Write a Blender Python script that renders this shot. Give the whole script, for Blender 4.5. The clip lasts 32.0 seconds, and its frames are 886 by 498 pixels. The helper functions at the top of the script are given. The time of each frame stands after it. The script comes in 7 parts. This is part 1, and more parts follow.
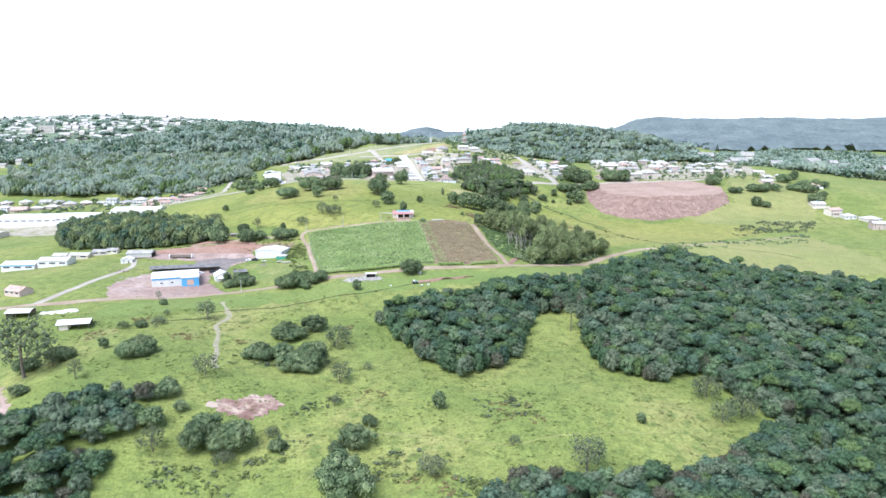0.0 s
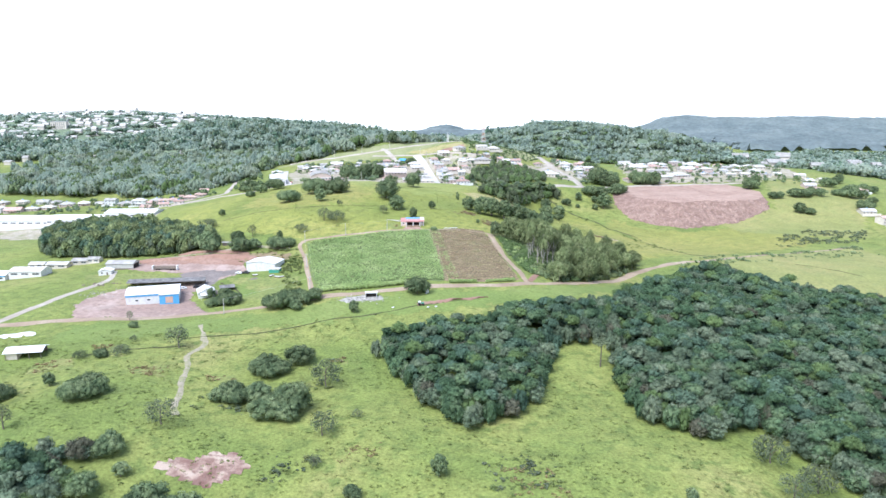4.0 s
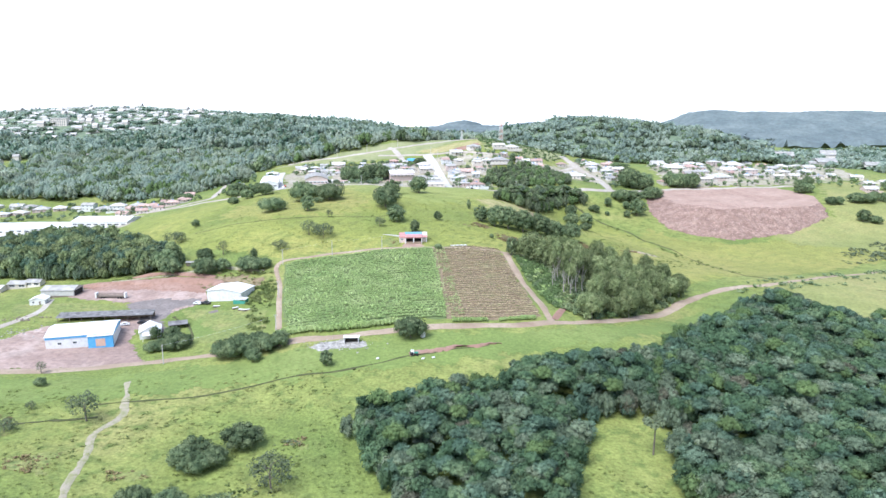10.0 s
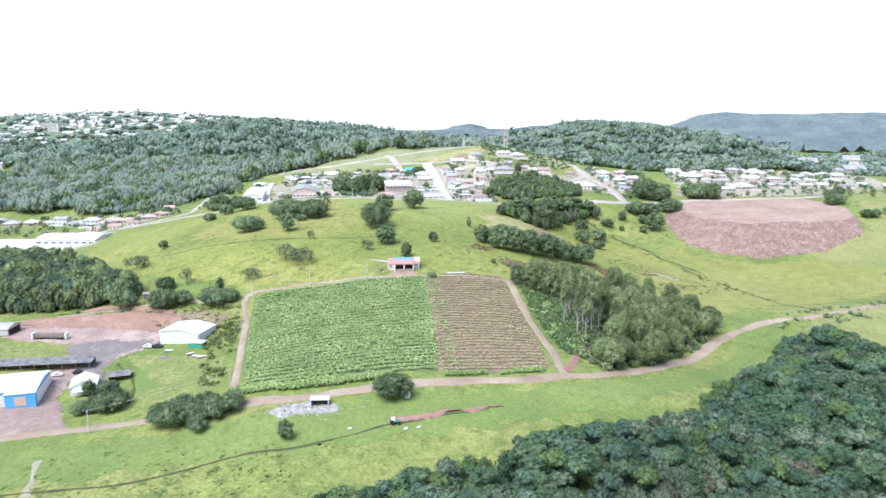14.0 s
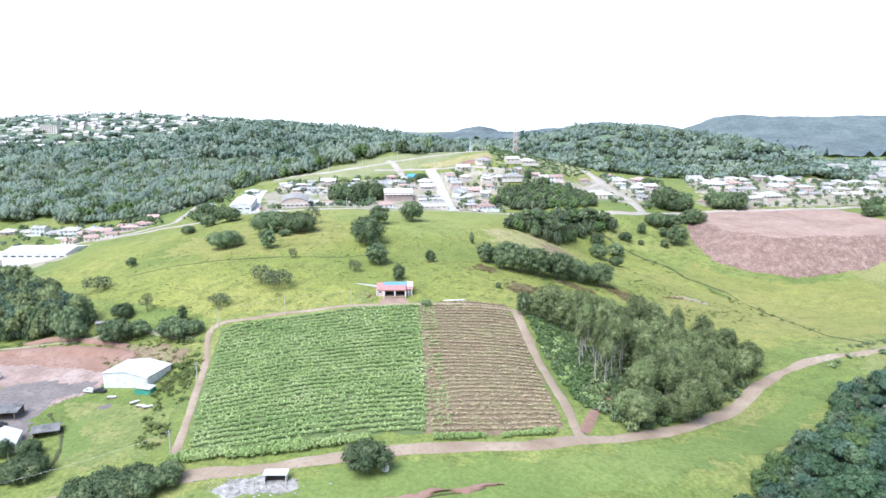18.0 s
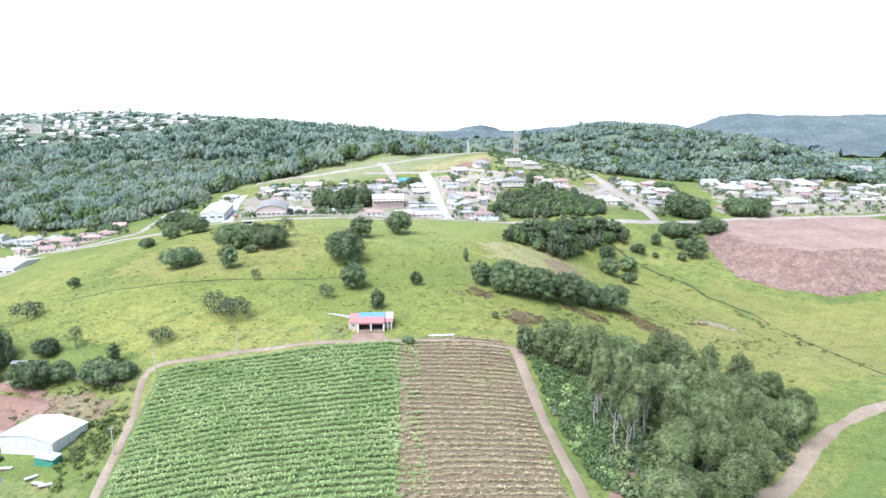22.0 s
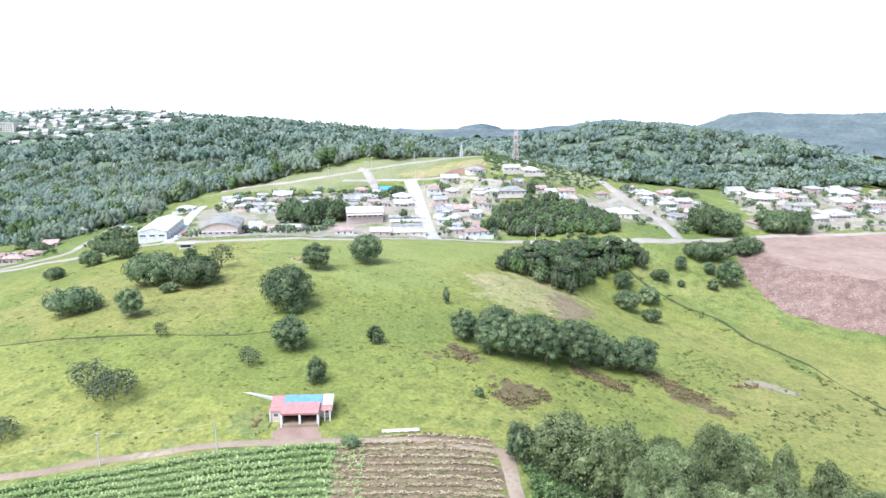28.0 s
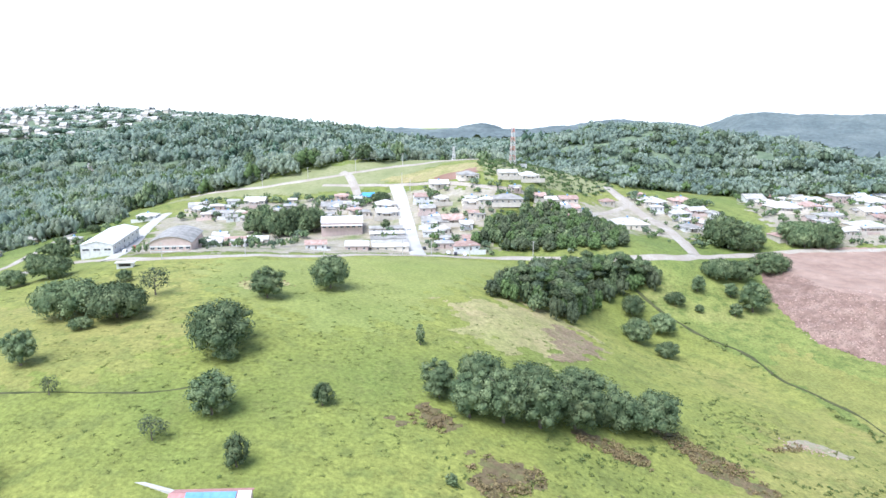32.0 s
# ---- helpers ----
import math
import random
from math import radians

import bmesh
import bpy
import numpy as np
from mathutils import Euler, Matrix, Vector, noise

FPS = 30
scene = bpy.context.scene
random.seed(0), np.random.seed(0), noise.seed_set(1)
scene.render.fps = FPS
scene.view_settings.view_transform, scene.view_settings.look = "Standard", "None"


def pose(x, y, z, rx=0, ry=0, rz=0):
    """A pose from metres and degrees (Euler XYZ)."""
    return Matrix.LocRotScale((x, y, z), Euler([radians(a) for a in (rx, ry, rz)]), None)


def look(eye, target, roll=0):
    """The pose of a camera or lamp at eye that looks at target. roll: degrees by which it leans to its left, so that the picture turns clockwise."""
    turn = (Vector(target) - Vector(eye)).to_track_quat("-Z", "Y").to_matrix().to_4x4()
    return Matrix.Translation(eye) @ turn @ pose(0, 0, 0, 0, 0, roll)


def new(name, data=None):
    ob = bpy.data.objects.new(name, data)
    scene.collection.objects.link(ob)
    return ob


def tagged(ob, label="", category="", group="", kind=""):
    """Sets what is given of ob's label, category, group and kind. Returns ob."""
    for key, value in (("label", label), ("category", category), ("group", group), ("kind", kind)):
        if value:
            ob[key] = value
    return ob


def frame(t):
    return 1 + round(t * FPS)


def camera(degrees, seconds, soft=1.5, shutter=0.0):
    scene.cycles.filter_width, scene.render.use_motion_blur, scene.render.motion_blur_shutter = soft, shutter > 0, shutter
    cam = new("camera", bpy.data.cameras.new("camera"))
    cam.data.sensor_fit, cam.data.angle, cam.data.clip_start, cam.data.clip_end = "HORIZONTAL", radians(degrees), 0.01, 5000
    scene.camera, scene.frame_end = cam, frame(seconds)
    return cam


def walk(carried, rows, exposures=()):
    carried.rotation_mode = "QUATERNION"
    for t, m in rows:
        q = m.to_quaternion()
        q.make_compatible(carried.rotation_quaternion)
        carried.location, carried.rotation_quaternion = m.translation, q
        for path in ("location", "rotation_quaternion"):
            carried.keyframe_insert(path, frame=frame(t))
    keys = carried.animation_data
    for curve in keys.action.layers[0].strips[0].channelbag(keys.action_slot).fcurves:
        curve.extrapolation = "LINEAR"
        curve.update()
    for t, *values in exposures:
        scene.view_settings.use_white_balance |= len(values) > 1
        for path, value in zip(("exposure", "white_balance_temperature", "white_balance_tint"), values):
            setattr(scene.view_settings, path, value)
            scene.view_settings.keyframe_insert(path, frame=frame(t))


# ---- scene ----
# camera: seconds, place, tilt from straight down, heading to the left of +y, lean
cam = camera(64.13, 32.0)
PATH = [
    (0, 0.00, 0.00, 180.56, 78.724, 0.777, -0.039),
    (0.5, 0.74, 6.75, 180.51, 78.731, 0.816, -0.029),
    (1, 1.40, 13.43, 180.48, 78.718, 1.954, 0.045),
    (2, 2.65, 26.79, 180.47, 78.672, 2.189, 0.052),
    (3, 3.82, 40.07, 180.40, 78.614, 2.357, 0.124),
    (3.5, 4.28, 46.81, 180.34, 78.547, 2.434, 0.153),
    (5.5, 5.84, 74.03, 179.94, 78.436, 2.601, 0.180),
    (6, 6.24, 81.06, 179.83, 78.384, 2.636, 0.170),
    (7, 6.80, 95.50, 179.55, 78.334, 2.703, 0.132),
    (8, 7.27, 109.89, 179.17, 78.265, 2.762, 0.102),
    (8.5, 7.47, 116.97, 179.06, 78.250, 3.650, 0.070),
    (9, 7.95, 124.03, 178.95, 78.207, 3.979, 0.099),
    (10, 8.88, 138.08, 178.73, 78.150, 4.123, 0.021),
    (11, 9.32, 152.05, 178.58, 78.077, 4.259, 0.156),
    (12, 9.89, 166.21, 178.29, 78.065, 4.352, 0.049),
    (12.5, 10.21, 173.20, 178.52, 78.150, 4.435, 0.066),
    (13, 10.52, 180.06, 179.16, 78.232, 4.502, -0.024),
    (14, 11.06, 193.45, 180.87, 78.344, 4.664, -0.182),
    (14.5, 11.28, 199.81, 181.41, 78.207, 4.751, -0.246),
    (16.5, 12.56, 223.97, 181.44, 78.404, 5.362, -0.143),
    (17, 12.92, 229.91, 181.25, 78.429, 5.451, -0.147),
    (18, 13.65, 242.45, 181.03, 78.497, 5.586, -0.101),
    (19, 14.35, 255.72, 180.96, 78.461, 5.675, -0.160),
    (20, 14.62, 269.09, 180.72, 78.442, 5.725, -0.165),
    (21, 14.55, 282.75, 180.46, 78.406, 5.740, -0.169),
    (22, 14.59, 296.32, 180.30, 78.389, 5.741, -0.080),
    (23, 14.77, 310.22, 180.36, 78.357, 5.760, -0.139),
    (24, 15.29, 324.01, 180.41, 78.319, 5.817, -0.088),
    (25, 15.92, 337.78, 180.21, 78.311, 5.885, -0.084),
    (25.5, 16.25, 344.58, 180.13, 78.299, 5.920, -0.068),
    (27.5, 17.44, 371.77, 180.03, 78.226, 5.973, -0.042),
    (28, 17.91, 378.74, 180.04, 78.216, 6.004, -0.032),
    (29, 19.10, 392.24, 179.81, 78.217, 6.096, 0.019),
    (30, 20.11, 405.26, 179.53, 78.191, 6.160, 0.106),
    (31, 20.83, 418.23, 179.31, 78.164, 6.147, 0.197),
    (32, 21.41, 431.38, 179.10, 78.133, 6.145, 0.234),
]
walk(cam, [(t, pose(x, y, z, 0, 0, yaw) @ pose(0, 0, 0, tilt) @ pose(0, 0, 0, 0, 0, lean)) for t, x, y, z, tilt, yaw, lean in PATH])
# end of the walk

# ---- sky, sun ----
SUN_AZ, SUN_EL = 215.0, 58.0
world = bpy.data.worlds.new("world")
scene.world = world
world.use_nodes = True
wn = world.node_tree
sky = wn.nodes.new("ShaderNodeTexSky")
sky.sky_type, sky.sun_disc = "NISHITA", False
sky.sun_elevation, sky.sun_rotation = radians(SUN_EL), radians(SUN_AZ)
sky.air_density, sky.dust_density, sky.ozone_density = 1.0, 1.0, 1.0
wn.nodes["Background"].inputs["Strength"].default_value = 0.07
wn.links.new(sky.outputs["Color"], wn.nodes["Background"].inputs["Color"])
sun = new("sun", bpy.data.lights.new("sun", "SUN"))
sun.data.energy, sun.data.angle, sun.data.color = 1.5, radians(40), (1.0, 0.98, 0.95)
sun.matrix_world = look((0, 0, 400), (400 * math.sin(radians(180 + SUN_AZ)) / math.tan(radians(SUN_EL)), 400 * math.cos(radians(180 + SUN_AZ)) / math.tan(radians(SUN_EL)), 0))
scene.view_settings.exposure = 1.98
scene.view_settings.use_white_balance = True
scene.view_settings.white_balance_temperature, scene.view_settings.white_balance_tint = 5800, 10


# ---- materials ----
def material(name, colours, scale=0.3, detail=6, rough=0.85, bump=0.0, bump_scale=3.0, fine=None, fine_scale=4.0, metal=0.0, spread=0.22, per_object=0.0, per_piece=0.0, translucent=0.0, grain=None):
    """Noise-mixed colours at two scales, with bump. colours: 2 to 4 linear RGB stops."""
    m = bpy.data.materials.new(name)
    m.use_nodes = True
    t = m.node_tree
    n, l = t.nodes, t.links
    b = n["Principled BSDF"]
    co = n.new("ShaderNodeNewGeometry")
    no = n.new("ShaderNodeTexNoise")
    no.inputs["Scale"].default_value, no.inputs["Detail"].default_value = scale, detail
    l.new(co.outputs["Position"], no.inputs["Vector"])
    ra = n.new("ShaderNodeValToRGB")
    l.new(no.outputs["Fac"], ra.inputs["Fac"])
    k = len(colours)
    while len(ra.color_ramp.elements) < k:
        ra.color_ramp.elements.new(0.5)
    for i, c in enumerate(colours):
        e = ra.color_ramp.elements[i]
        e.position, e.color = 0.5 - spread + 2 * spread * i / (k - 1), (*c, 1)
    col = ra.outputs["Color"]
    if fine:
        n2 = n.new("ShaderNodeTexNoise")
        n2.inputs["Scale"].default_value, n2.inputs["Detail"].default_value = fine_scale, 4
        l.new(co.outputs["Position"], n2.inputs["Vector"])
        r2 = n.new("ShaderNodeMapRange")
        r2.inputs["From Min"].default_value, r2.inputs["From Max"].default_value = 0.48, 0.66
        l.new(n2.outputs["Fac"], r2.inputs["Value"])
        mx = n.new("ShaderNodeMix")
        mx.data_type = "RGBA"
        mx.inputs[7].default_value = (*fine, 1)
        l.new(r2.outputs["Result"], mx.inputs[0])
        l.new(col, mx.inputs[6])
        col = mx.outputs[2]
    for size, amount in grain or ():
        ng = n.new("ShaderNodeTexNoise")
        ng.inputs["Scale"].default_value, ng.inputs["Detail"].default_value, ng.inputs["Roughness"].default_value = size, 5, 0.65
        l.new(co.outputs["Position"], ng.inputs["Vector"])
        mg = n.new("ShaderNodeMapRange")
        mg.inputs["From Min"].default_value, mg.inputs["From Max"].default_value = 0.32, 0.68
        mg.inputs["To Min"].default_value, mg.inputs["To Max"].default_value = 1 - amount, 1 + amount
        l.new(ng.outputs["Fac"], mg.inputs["Value"])
        hg = n.new("ShaderNodeHueSaturation")
        l.new(mg.outputs["Result"], hg.inputs["Value"])
        l.new(col, hg.inputs["Color"])
        col = hg.outputs["Color"]
    for on, kind in ((per_object, "o"), (per_piece, "p")):
        if on:
            src = n.new("ShaderNodeObjectInfo").outputs["Random"] if kind == "o" else co.outputs["Random Per Island"]
            mr = n.new("ShaderNodeMapRange")
            mr.inputs["To Min"].default_value, mr.inputs["To Max"].default_value = 1 - on, 1 + on
            l.new(src, mr.inputs["Value"])
            hs = n.new("ShaderNodeHueSaturation")
            l.new(mr.outputs["Result"], hs.inputs["Value"])
            l.new(col, hs.inputs["Color"])
            col = hs.outputs["Color"]
    l.new(col, b.inputs["Base Color"])
    b.inputs["Roughness"].default_value, b.inputs["Metallic"].default_value = rough, metal
    b.inputs["Specular IOR Level"].default_value = 0.12 if translucent else 0.25
    if translucent:
        tr = n.new("ShaderNodeBsdfTranslucent")
        l.new(col, tr.inputs["Color"])
        ms = n.new("ShaderNodeMixShader")
        ms.inputs[0].default_value = translucent
        l.new(b.outputs[0], ms.inputs[1])
        l.new(tr.outputs[0], ms.inputs[2])
        l.new(ms.outputs[0], n["Material Output"].inputs["Surface"])
    if bump:
        nb = n.new("ShaderNodeTexNoise")
        nb.inputs["Scale"].default_value, nb.inputs["Detail"].default_value = bump_scale, 5
        l.new(co.outputs["Position"], nb.inputs["Vector"])
        bu = n.new("ShaderNodeBump")
        bu.inputs["Strength"].default_value, bu.inputs["Distance"].default_value = bump, 0.3
        l.new(nb.outputs["Fac"], bu.inputs["Height"])
        l.new(bu.outputs["Normal"], b.inputs["Normal"])
    return m


GRASS = material("pasture", [(0.118, 0.160, 0.040), (0.163, 0.201, 0.050), (0.210, 0.230, 0.064), (0.254, 0.243, 0.086)], 0.016, 10, 0.9, 0.9, 1.2, (0.132, 0.166, 0.044), 0.22, grain=((0.9, 0.3), (0.12, 0.14)))
HILLGRASS = material("hill_pasture", [(0.142, 0.180, 0.042), (0.192, 0.217, 0.051), (0.236, 0.246, 0.061), (0.270, 0.258, 0.076)], 0.012, 10, 0.9, 0.9, 1.2, (0.165, 0.187, 0.048), 0.18, grain=((0.8, 0.3), (0.12, 0.12)))
YELLOWED = material("yellowed_pasture", [(0.190, 0.204, 0.054), (0.234, 0.232, 0.064), (0.274, 0.250, 0.080)], 0.02, 9, 0.9, 0.9, 1.2, (0.194, 0.204, 0.057), 0.18, grain=((0.8, 0.28), (0.12, 0.12)))
MEADOW = material("low_meadow", [(0.130, 0.180, 0.048), (0.160, 0.207, 0.055), (0.190, 0.226, 0.068)], 0.02, 8, 0.9, 0.7, 1.0, (0.138, 0.180, 0.049), 0.2, grain=((0.7, 0.2), (0.1, 0.1)))
LEAF = material("leaf_dark", [(0.058, 0.104, 0.054), (0.098, 0.158, 0.080), (0.162, 0.222, 0.114)], 0.1, 4, 0.8, 0, 1, (0.042, 0.076, 0.042), 0.5, 0, 0.15, 0.16, 0.12, 0.08)
LEAF_BLUE = material("leaf_blue_green", [(0.068, 0.116, 0.078), (0.106, 0.168, 0.110), (0.164, 0.228, 0.148)], 0.1, 4, 0.8, 0, 1, (0.050, 0.086, 0.058), 0.5, 0, 0.15, 0.16, 0.12, 0.08)
LEAF_GREY = material("leaf_grey_green", [(0.094, 0.132, 0.082), (0.146, 0.190, 0.118), (0.212, 0.252, 0.162)], 0.1, 4, 0.8, 0, 1, (0.066, 0.094, 0.060), 0.5, 0, 0.15, 0.16, 0.12, 0.08)
LEAF_LIME = material("leaf_lime", [(0.120, 0.180, 0.070), (0.160, 0.226, 0.088)], 0.15, 3, 0.8, 0, 1, (0.090, 0.140, 0.052), 0.5, 0, 0.2, 0.12, 0.12, 0.15)
LEAF_BROWN = material("leaf_brownish", [(0.100, 0.104, 0.070), (0.150, 0.146, 0.098)], 0.15, 3, 0.8, 0, 1, (0.078, 0.082, 0.058), 0.9, 0, 0.2, 0.12, 0.25, 0.15)
LEAF_B = material("leaf_bush", [(0.098, 0.140, 0.070), (0.160, 0.208, 0.102), (0.250, 0.298, 0.150)], 0.2, 4, 0.8, 0, 1, (0.068, 0.104, 0.052), 0.7, 0, 0.16, 0.26, 0.12, 0.1)
# grey-green eucalyptus leaf, paled further to paint in the distance haze
LEAF_E_HAZED = material("leaf_eucalyptus_hazed", [(0.280, 0.335, 0.245), (0.370, 0.424, 0.308), (0.475, 0.515, 0.390)], 0.03, 5, 0.9, 0, 1, None, 1.3, 0, 0.16, 0.2, 0.06, 0.5)
LEAF_G = material("leaf_gum", [(0.150, 0.192, 0.082), (0.218, 0.262, 0.116), (0.312, 0.346, 0.166)], 0.25, 4, 0.8, 0, 1, (0.100, 0.130, 0.058), 0.6, 0, 0.16, 0.28, 0.1, 0.15)
LEAF_L = material("leaf_pale", [(0.106, 0.136, 0.080), (0.146, 0.174, 0.098), (0.186, 0.208, 0.122)], 0.1, 3, 0.8, 0, 1, (0.082, 0.108, 0.062), 1.1, 0, 0.2, 0.2, 0.2, 0.2)
# leaf of distant woods, lightened and greyed in place of real haze
LEAF_F_HAZED = material("leaf_far_hazed", [(0.275, 0.350, 0.290), (0.372, 0.450, 0.360), (0.490, 0.540, 0.425)], 0.02, 4, 0.9, 0, 1, None, 1.3, 0, 0.2, 0, 0.06, 0.5)
# farthest woods: blue-grey distance haze painted into the base colour
RIDGE_HAZED = material("ridge_haze_tint", [(0.150, 0.188, 0.192), (0.190, 0.230, 0.230), (0.235, 0.275, 0.268)], 0.010, 10, 0.95, 0, 1, None, 1, 0, 0.2, 0, 0.04, 0.3, grain=((0.06, 0.2),))
CORN = material("crop_leaf", [(0.290, 0.400, 0.145), (0.375, 0.480, 0.185), (0.480, 0.560, 0.255)], 0.08, 4, 0.6, 0, 1, None, 1, 0, 0.2, 0, 0.25, 0.25)
STRAW = material("dry_stalk", [(0.400, 0.305, 0.175), (0.520, 0.425, 0.255), (0.370, 0.345, 0.155)], 0.3, 4, 0.9, 0, 1, None, 1, 0, 0.2, 0, 0.3)
WEED = material("weed", [(0.150, 0.200, 0.070), (0.195, 0.240, 0.085), (0.235, 0.245, 0.110)], 0.05, 4, 0.9, 0, 1, None, 1, 0, 0.2, 0, 0.15, 0.45)
BRACKEN = material("dead_bracken", [(0.167, 0.125, 0.061), (0.216, 0.165, 0.079), (0.167, 0.165, 0.058)], 0.2, 4, 0.9, 0, 1, None, 1, 0, 0.2, 0, 0.3)
BARK = material("bark", [(0.12, 0.10, 0.08), (0.2, 0.17, 0.14)], 2.0, 6, 0.9, 0.5, 6)
BARK_E = material("pale_bark", [(0.28, 0.25, 0.21), (0.42, 0.39, 0.34)], 1.2, 6, 0.8, 0.3, 4)
DIRT = material("dirt_road", [(0.24, 0.17, 0.12), (0.33, 0.25, 0.18), (0.40, 0.32, 0.24)], 0.08, 8, 0.95, 0.4, 2, (0.28, 0.22, 0.15), 0.8)
GRAVEL = material("pale_gravel", [(0.304, 0.258, 0.212), (0.386, 0.340, 0.285), (0.442, 0.405, 0.354)], 0.1, 8, 0.95, 0.3, 3, (0.331, 0.285, 0.230), 0.9)
PAVED = material("paved_street", [(0.413, 0.387, 0.353), (0.499, 0.482, 0.447)], 0.2, 7, 0.9, 0.2, 3)
RED = material("red_soil", [(0.220, 0.123, 0.088), (0.282, 0.172, 0.128), (0.334, 0.224, 0.176)], 0.06, 8, 0.95, 0.6, 1.5, (0.238, 0.145, 0.106), 0.5)
FILL = material("fill_soil", [(0.272, 0.180, 0.140), (0.334, 0.233, 0.183), (0.396, 0.286, 0.228)], 0.05, 9, 0.95, 0.5, 1.2, (0.294, 0.202, 0.156), 0.5, grain=((0.25, 0.15),))
YARD = material("yard_dirt", [(0.262, 0.180, 0.148), (0.330, 0.242, 0.204), (0.380, 0.298, 0.256)], 0.05, 9, 0.95, 0.4, 1.5, (0.285, 0.205, 0.168), 0.3, grain=((0.5, 0.18), (0.08, 0.15)))
ROUGH = material("rough_grass", [(0.140, 0.175, 0.055), (0.200, 0.220, 0.068), (0.255, 0.240, 0.095)], 0.08, 8, 0.95, 0.8, 1.5, (0.140, 0.175, 0.055), 0.35, grain=((0.8, 0.28),))
DULL = material("dull_grass", [(0.19, 0.21, 0.095), (0.25, 0.26, 0.125), (0.29, 0.285, 0.155)], 0.05, 8, 0.95, 0.5, 1.5, (0.21, 0.22, 0.10), 0.4)
SCRAPE = material("scraped_soil", [(0.162, 0.089, 0.072), (0.212, 0.128, 0.102), (0.357, 0.255, 0.200), (0.425, 0.332, 0.264)], 0.12, 7, 0.95, 0.6, 1.5, (0.204, 0.128, 0.102), 0.5, 0, 0.12)
RUBBLE = material("rubble_face", [(0.180, 0.114, 0.090), (0.255, 0.170, 0.134), (0.330, 0.234, 0.186)], 0.16, 9, 0.95, 0.6, 1.6, (0.180, 0.120, 0.096), 1.1, grain=((0.35, 0.22),))
DRY = material("dry_pasture", [(0.190, 0.212, 0.068), (0.234, 0.238, 0.082), (0.276, 0.252, 0.100)], 0.02, 9, 0.9, 0.7, 1.0, (0.198, 0.208, 0.074), 0.2, grain=((0.6, 0.24), (0.1, 0.12)))
PLOUGH = material("stubble_soil", [(0.170, 0.122, 0.078), (0.235, 0.176, 0.108), (0.226, 0.200, 0.104)], 0.12, 8, 0.95, 0.6, 1.5, (0.150, 0.112, 0.070), 0.8, grain=((1.2, 0.25),))
CROPSOIL = material("crop_soil", [(0.110, 0.150, 0.056), (0.150, 0.180, 0.070)], 0.2, 6, 0.95, 0.5, 2)
BARE = material("bare_ground", [(0.250, 0.252, 0.092), (0.316, 0.282, 0.128), (0.372, 0.300, 0.160)], 0.04, 10, 0.95, 0.8, 1.5, (0.254, 0.248, 0.096), 0.2, grain=((0.7, 0.26), (0.12, 0.15)))
LITTER = material("dead_bracken_litter", [(0.110, 0.082, 0.046), (0.165, 0.122, 0.066), (0.150, 0.150, 0.058)], 0.25, 8, 0.95, 0.9, 1.2, (0.120, 0.112, 0.048), 0.6, grain=((1.2, 0.35),))
PALEGRASS = material("pale_hilltop_pasture", [(0.190, 0.224, 0.060), (0.232, 0.256, 0.072), (0.280, 0.278, 0.092)], 0.02, 9, 0.9, 0.8, 1.2, (0.205, 0.228, 0.064), 0.2, grain=((0.8, 0.24), (0.1, 0.1)))
ERODED = material("eroded_brown_soil", [(0.180, 0.128, 0.078), (0.255, 0.190, 0.120), (0.250, 0.230, 0.110)], 0.15, 8, 0.95, 0.8, 1.2, (0.190, 0.160, 0.080), 0.6, grain=((1.0, 0.3),))
GREYDRIVE = material("grey_gravel_drive", [(0.150, 0.128, 0.116), (0.205, 0.176, 0.160), (0.255, 0.218, 0.198)], 0.12, 8, 0.95, 0.4, 2, (0.165, 0.140, 0.128), 0.7, grain=((1.0, 0.15),))
TRAIL = material("trodden_trail", [(0.263, 0.238, 0.153), (0.333, 0.289, 0.218), (0.228, 0.238, 0.105)], 0.2, 8, 0.95, 0.4, 2, (0.236, 0.230, 0.113), 0.6)
LOT = material("trodden_lot", [(0.160, 0.195, 0.078), (0.225, 0.228, 0.120), (0.300, 0.268, 0.190), (0.370, 0.330, 0.265), (0.215, 0.220, 0.105)], 0.06, 7, 0.95, 0.4, 2, (0.330, 0.295, 0.235), 0.14, grain=((0.5, 0.2),))
DITCH = material("wet_ditch", [(0.05, 0.06, 0.02), (0.10, 0.10, 0.045)], 0.3, 6, 0.9, 0.6, 2)
WHITE = material("white_paint", [(0.648, 0.639, 0.621), (0.720, 0.720, 0.711)], 0.4, 6, 0.6, 0, 1, (0.594, 0.576, 0.540), 0.7, 0, 0.2, 0.06)
CREAM = material("cream_plaster", [(0.55, 0.49, 0.42), (0.66, 0.60, 0.52)], 0.5, 6, 0.85, 0.1, 4, None, 1, 0, 0.2, 0.2)
PINKW = material("pink_plaster", [(0.50, 0.39, 0.35), (0.60, 0.48, 0.43)], 0.5, 6, 0.85, 0.1, 4, None, 1, 0, 0.2, 0.15)
FIBRE = material("fibre_cement_roof", [(0.310, 0.292, 0.265), (0.430, 0.408, 0.374), (0.550, 0.527, 0.482)], 0.3, 7, 0.8, 0.1, 4, None, 1, 0, 0.2, 0.35)
OLDROOF = material("weathered_grey_roof", [(0.13, 0.125, 0.12), (0.19, 0.18, 0.175), (0.25, 0.24, 0.23)], 0.4, 7, 0.85, 0.2, 4, (0.11, 0.105, 0.10), 0.5)
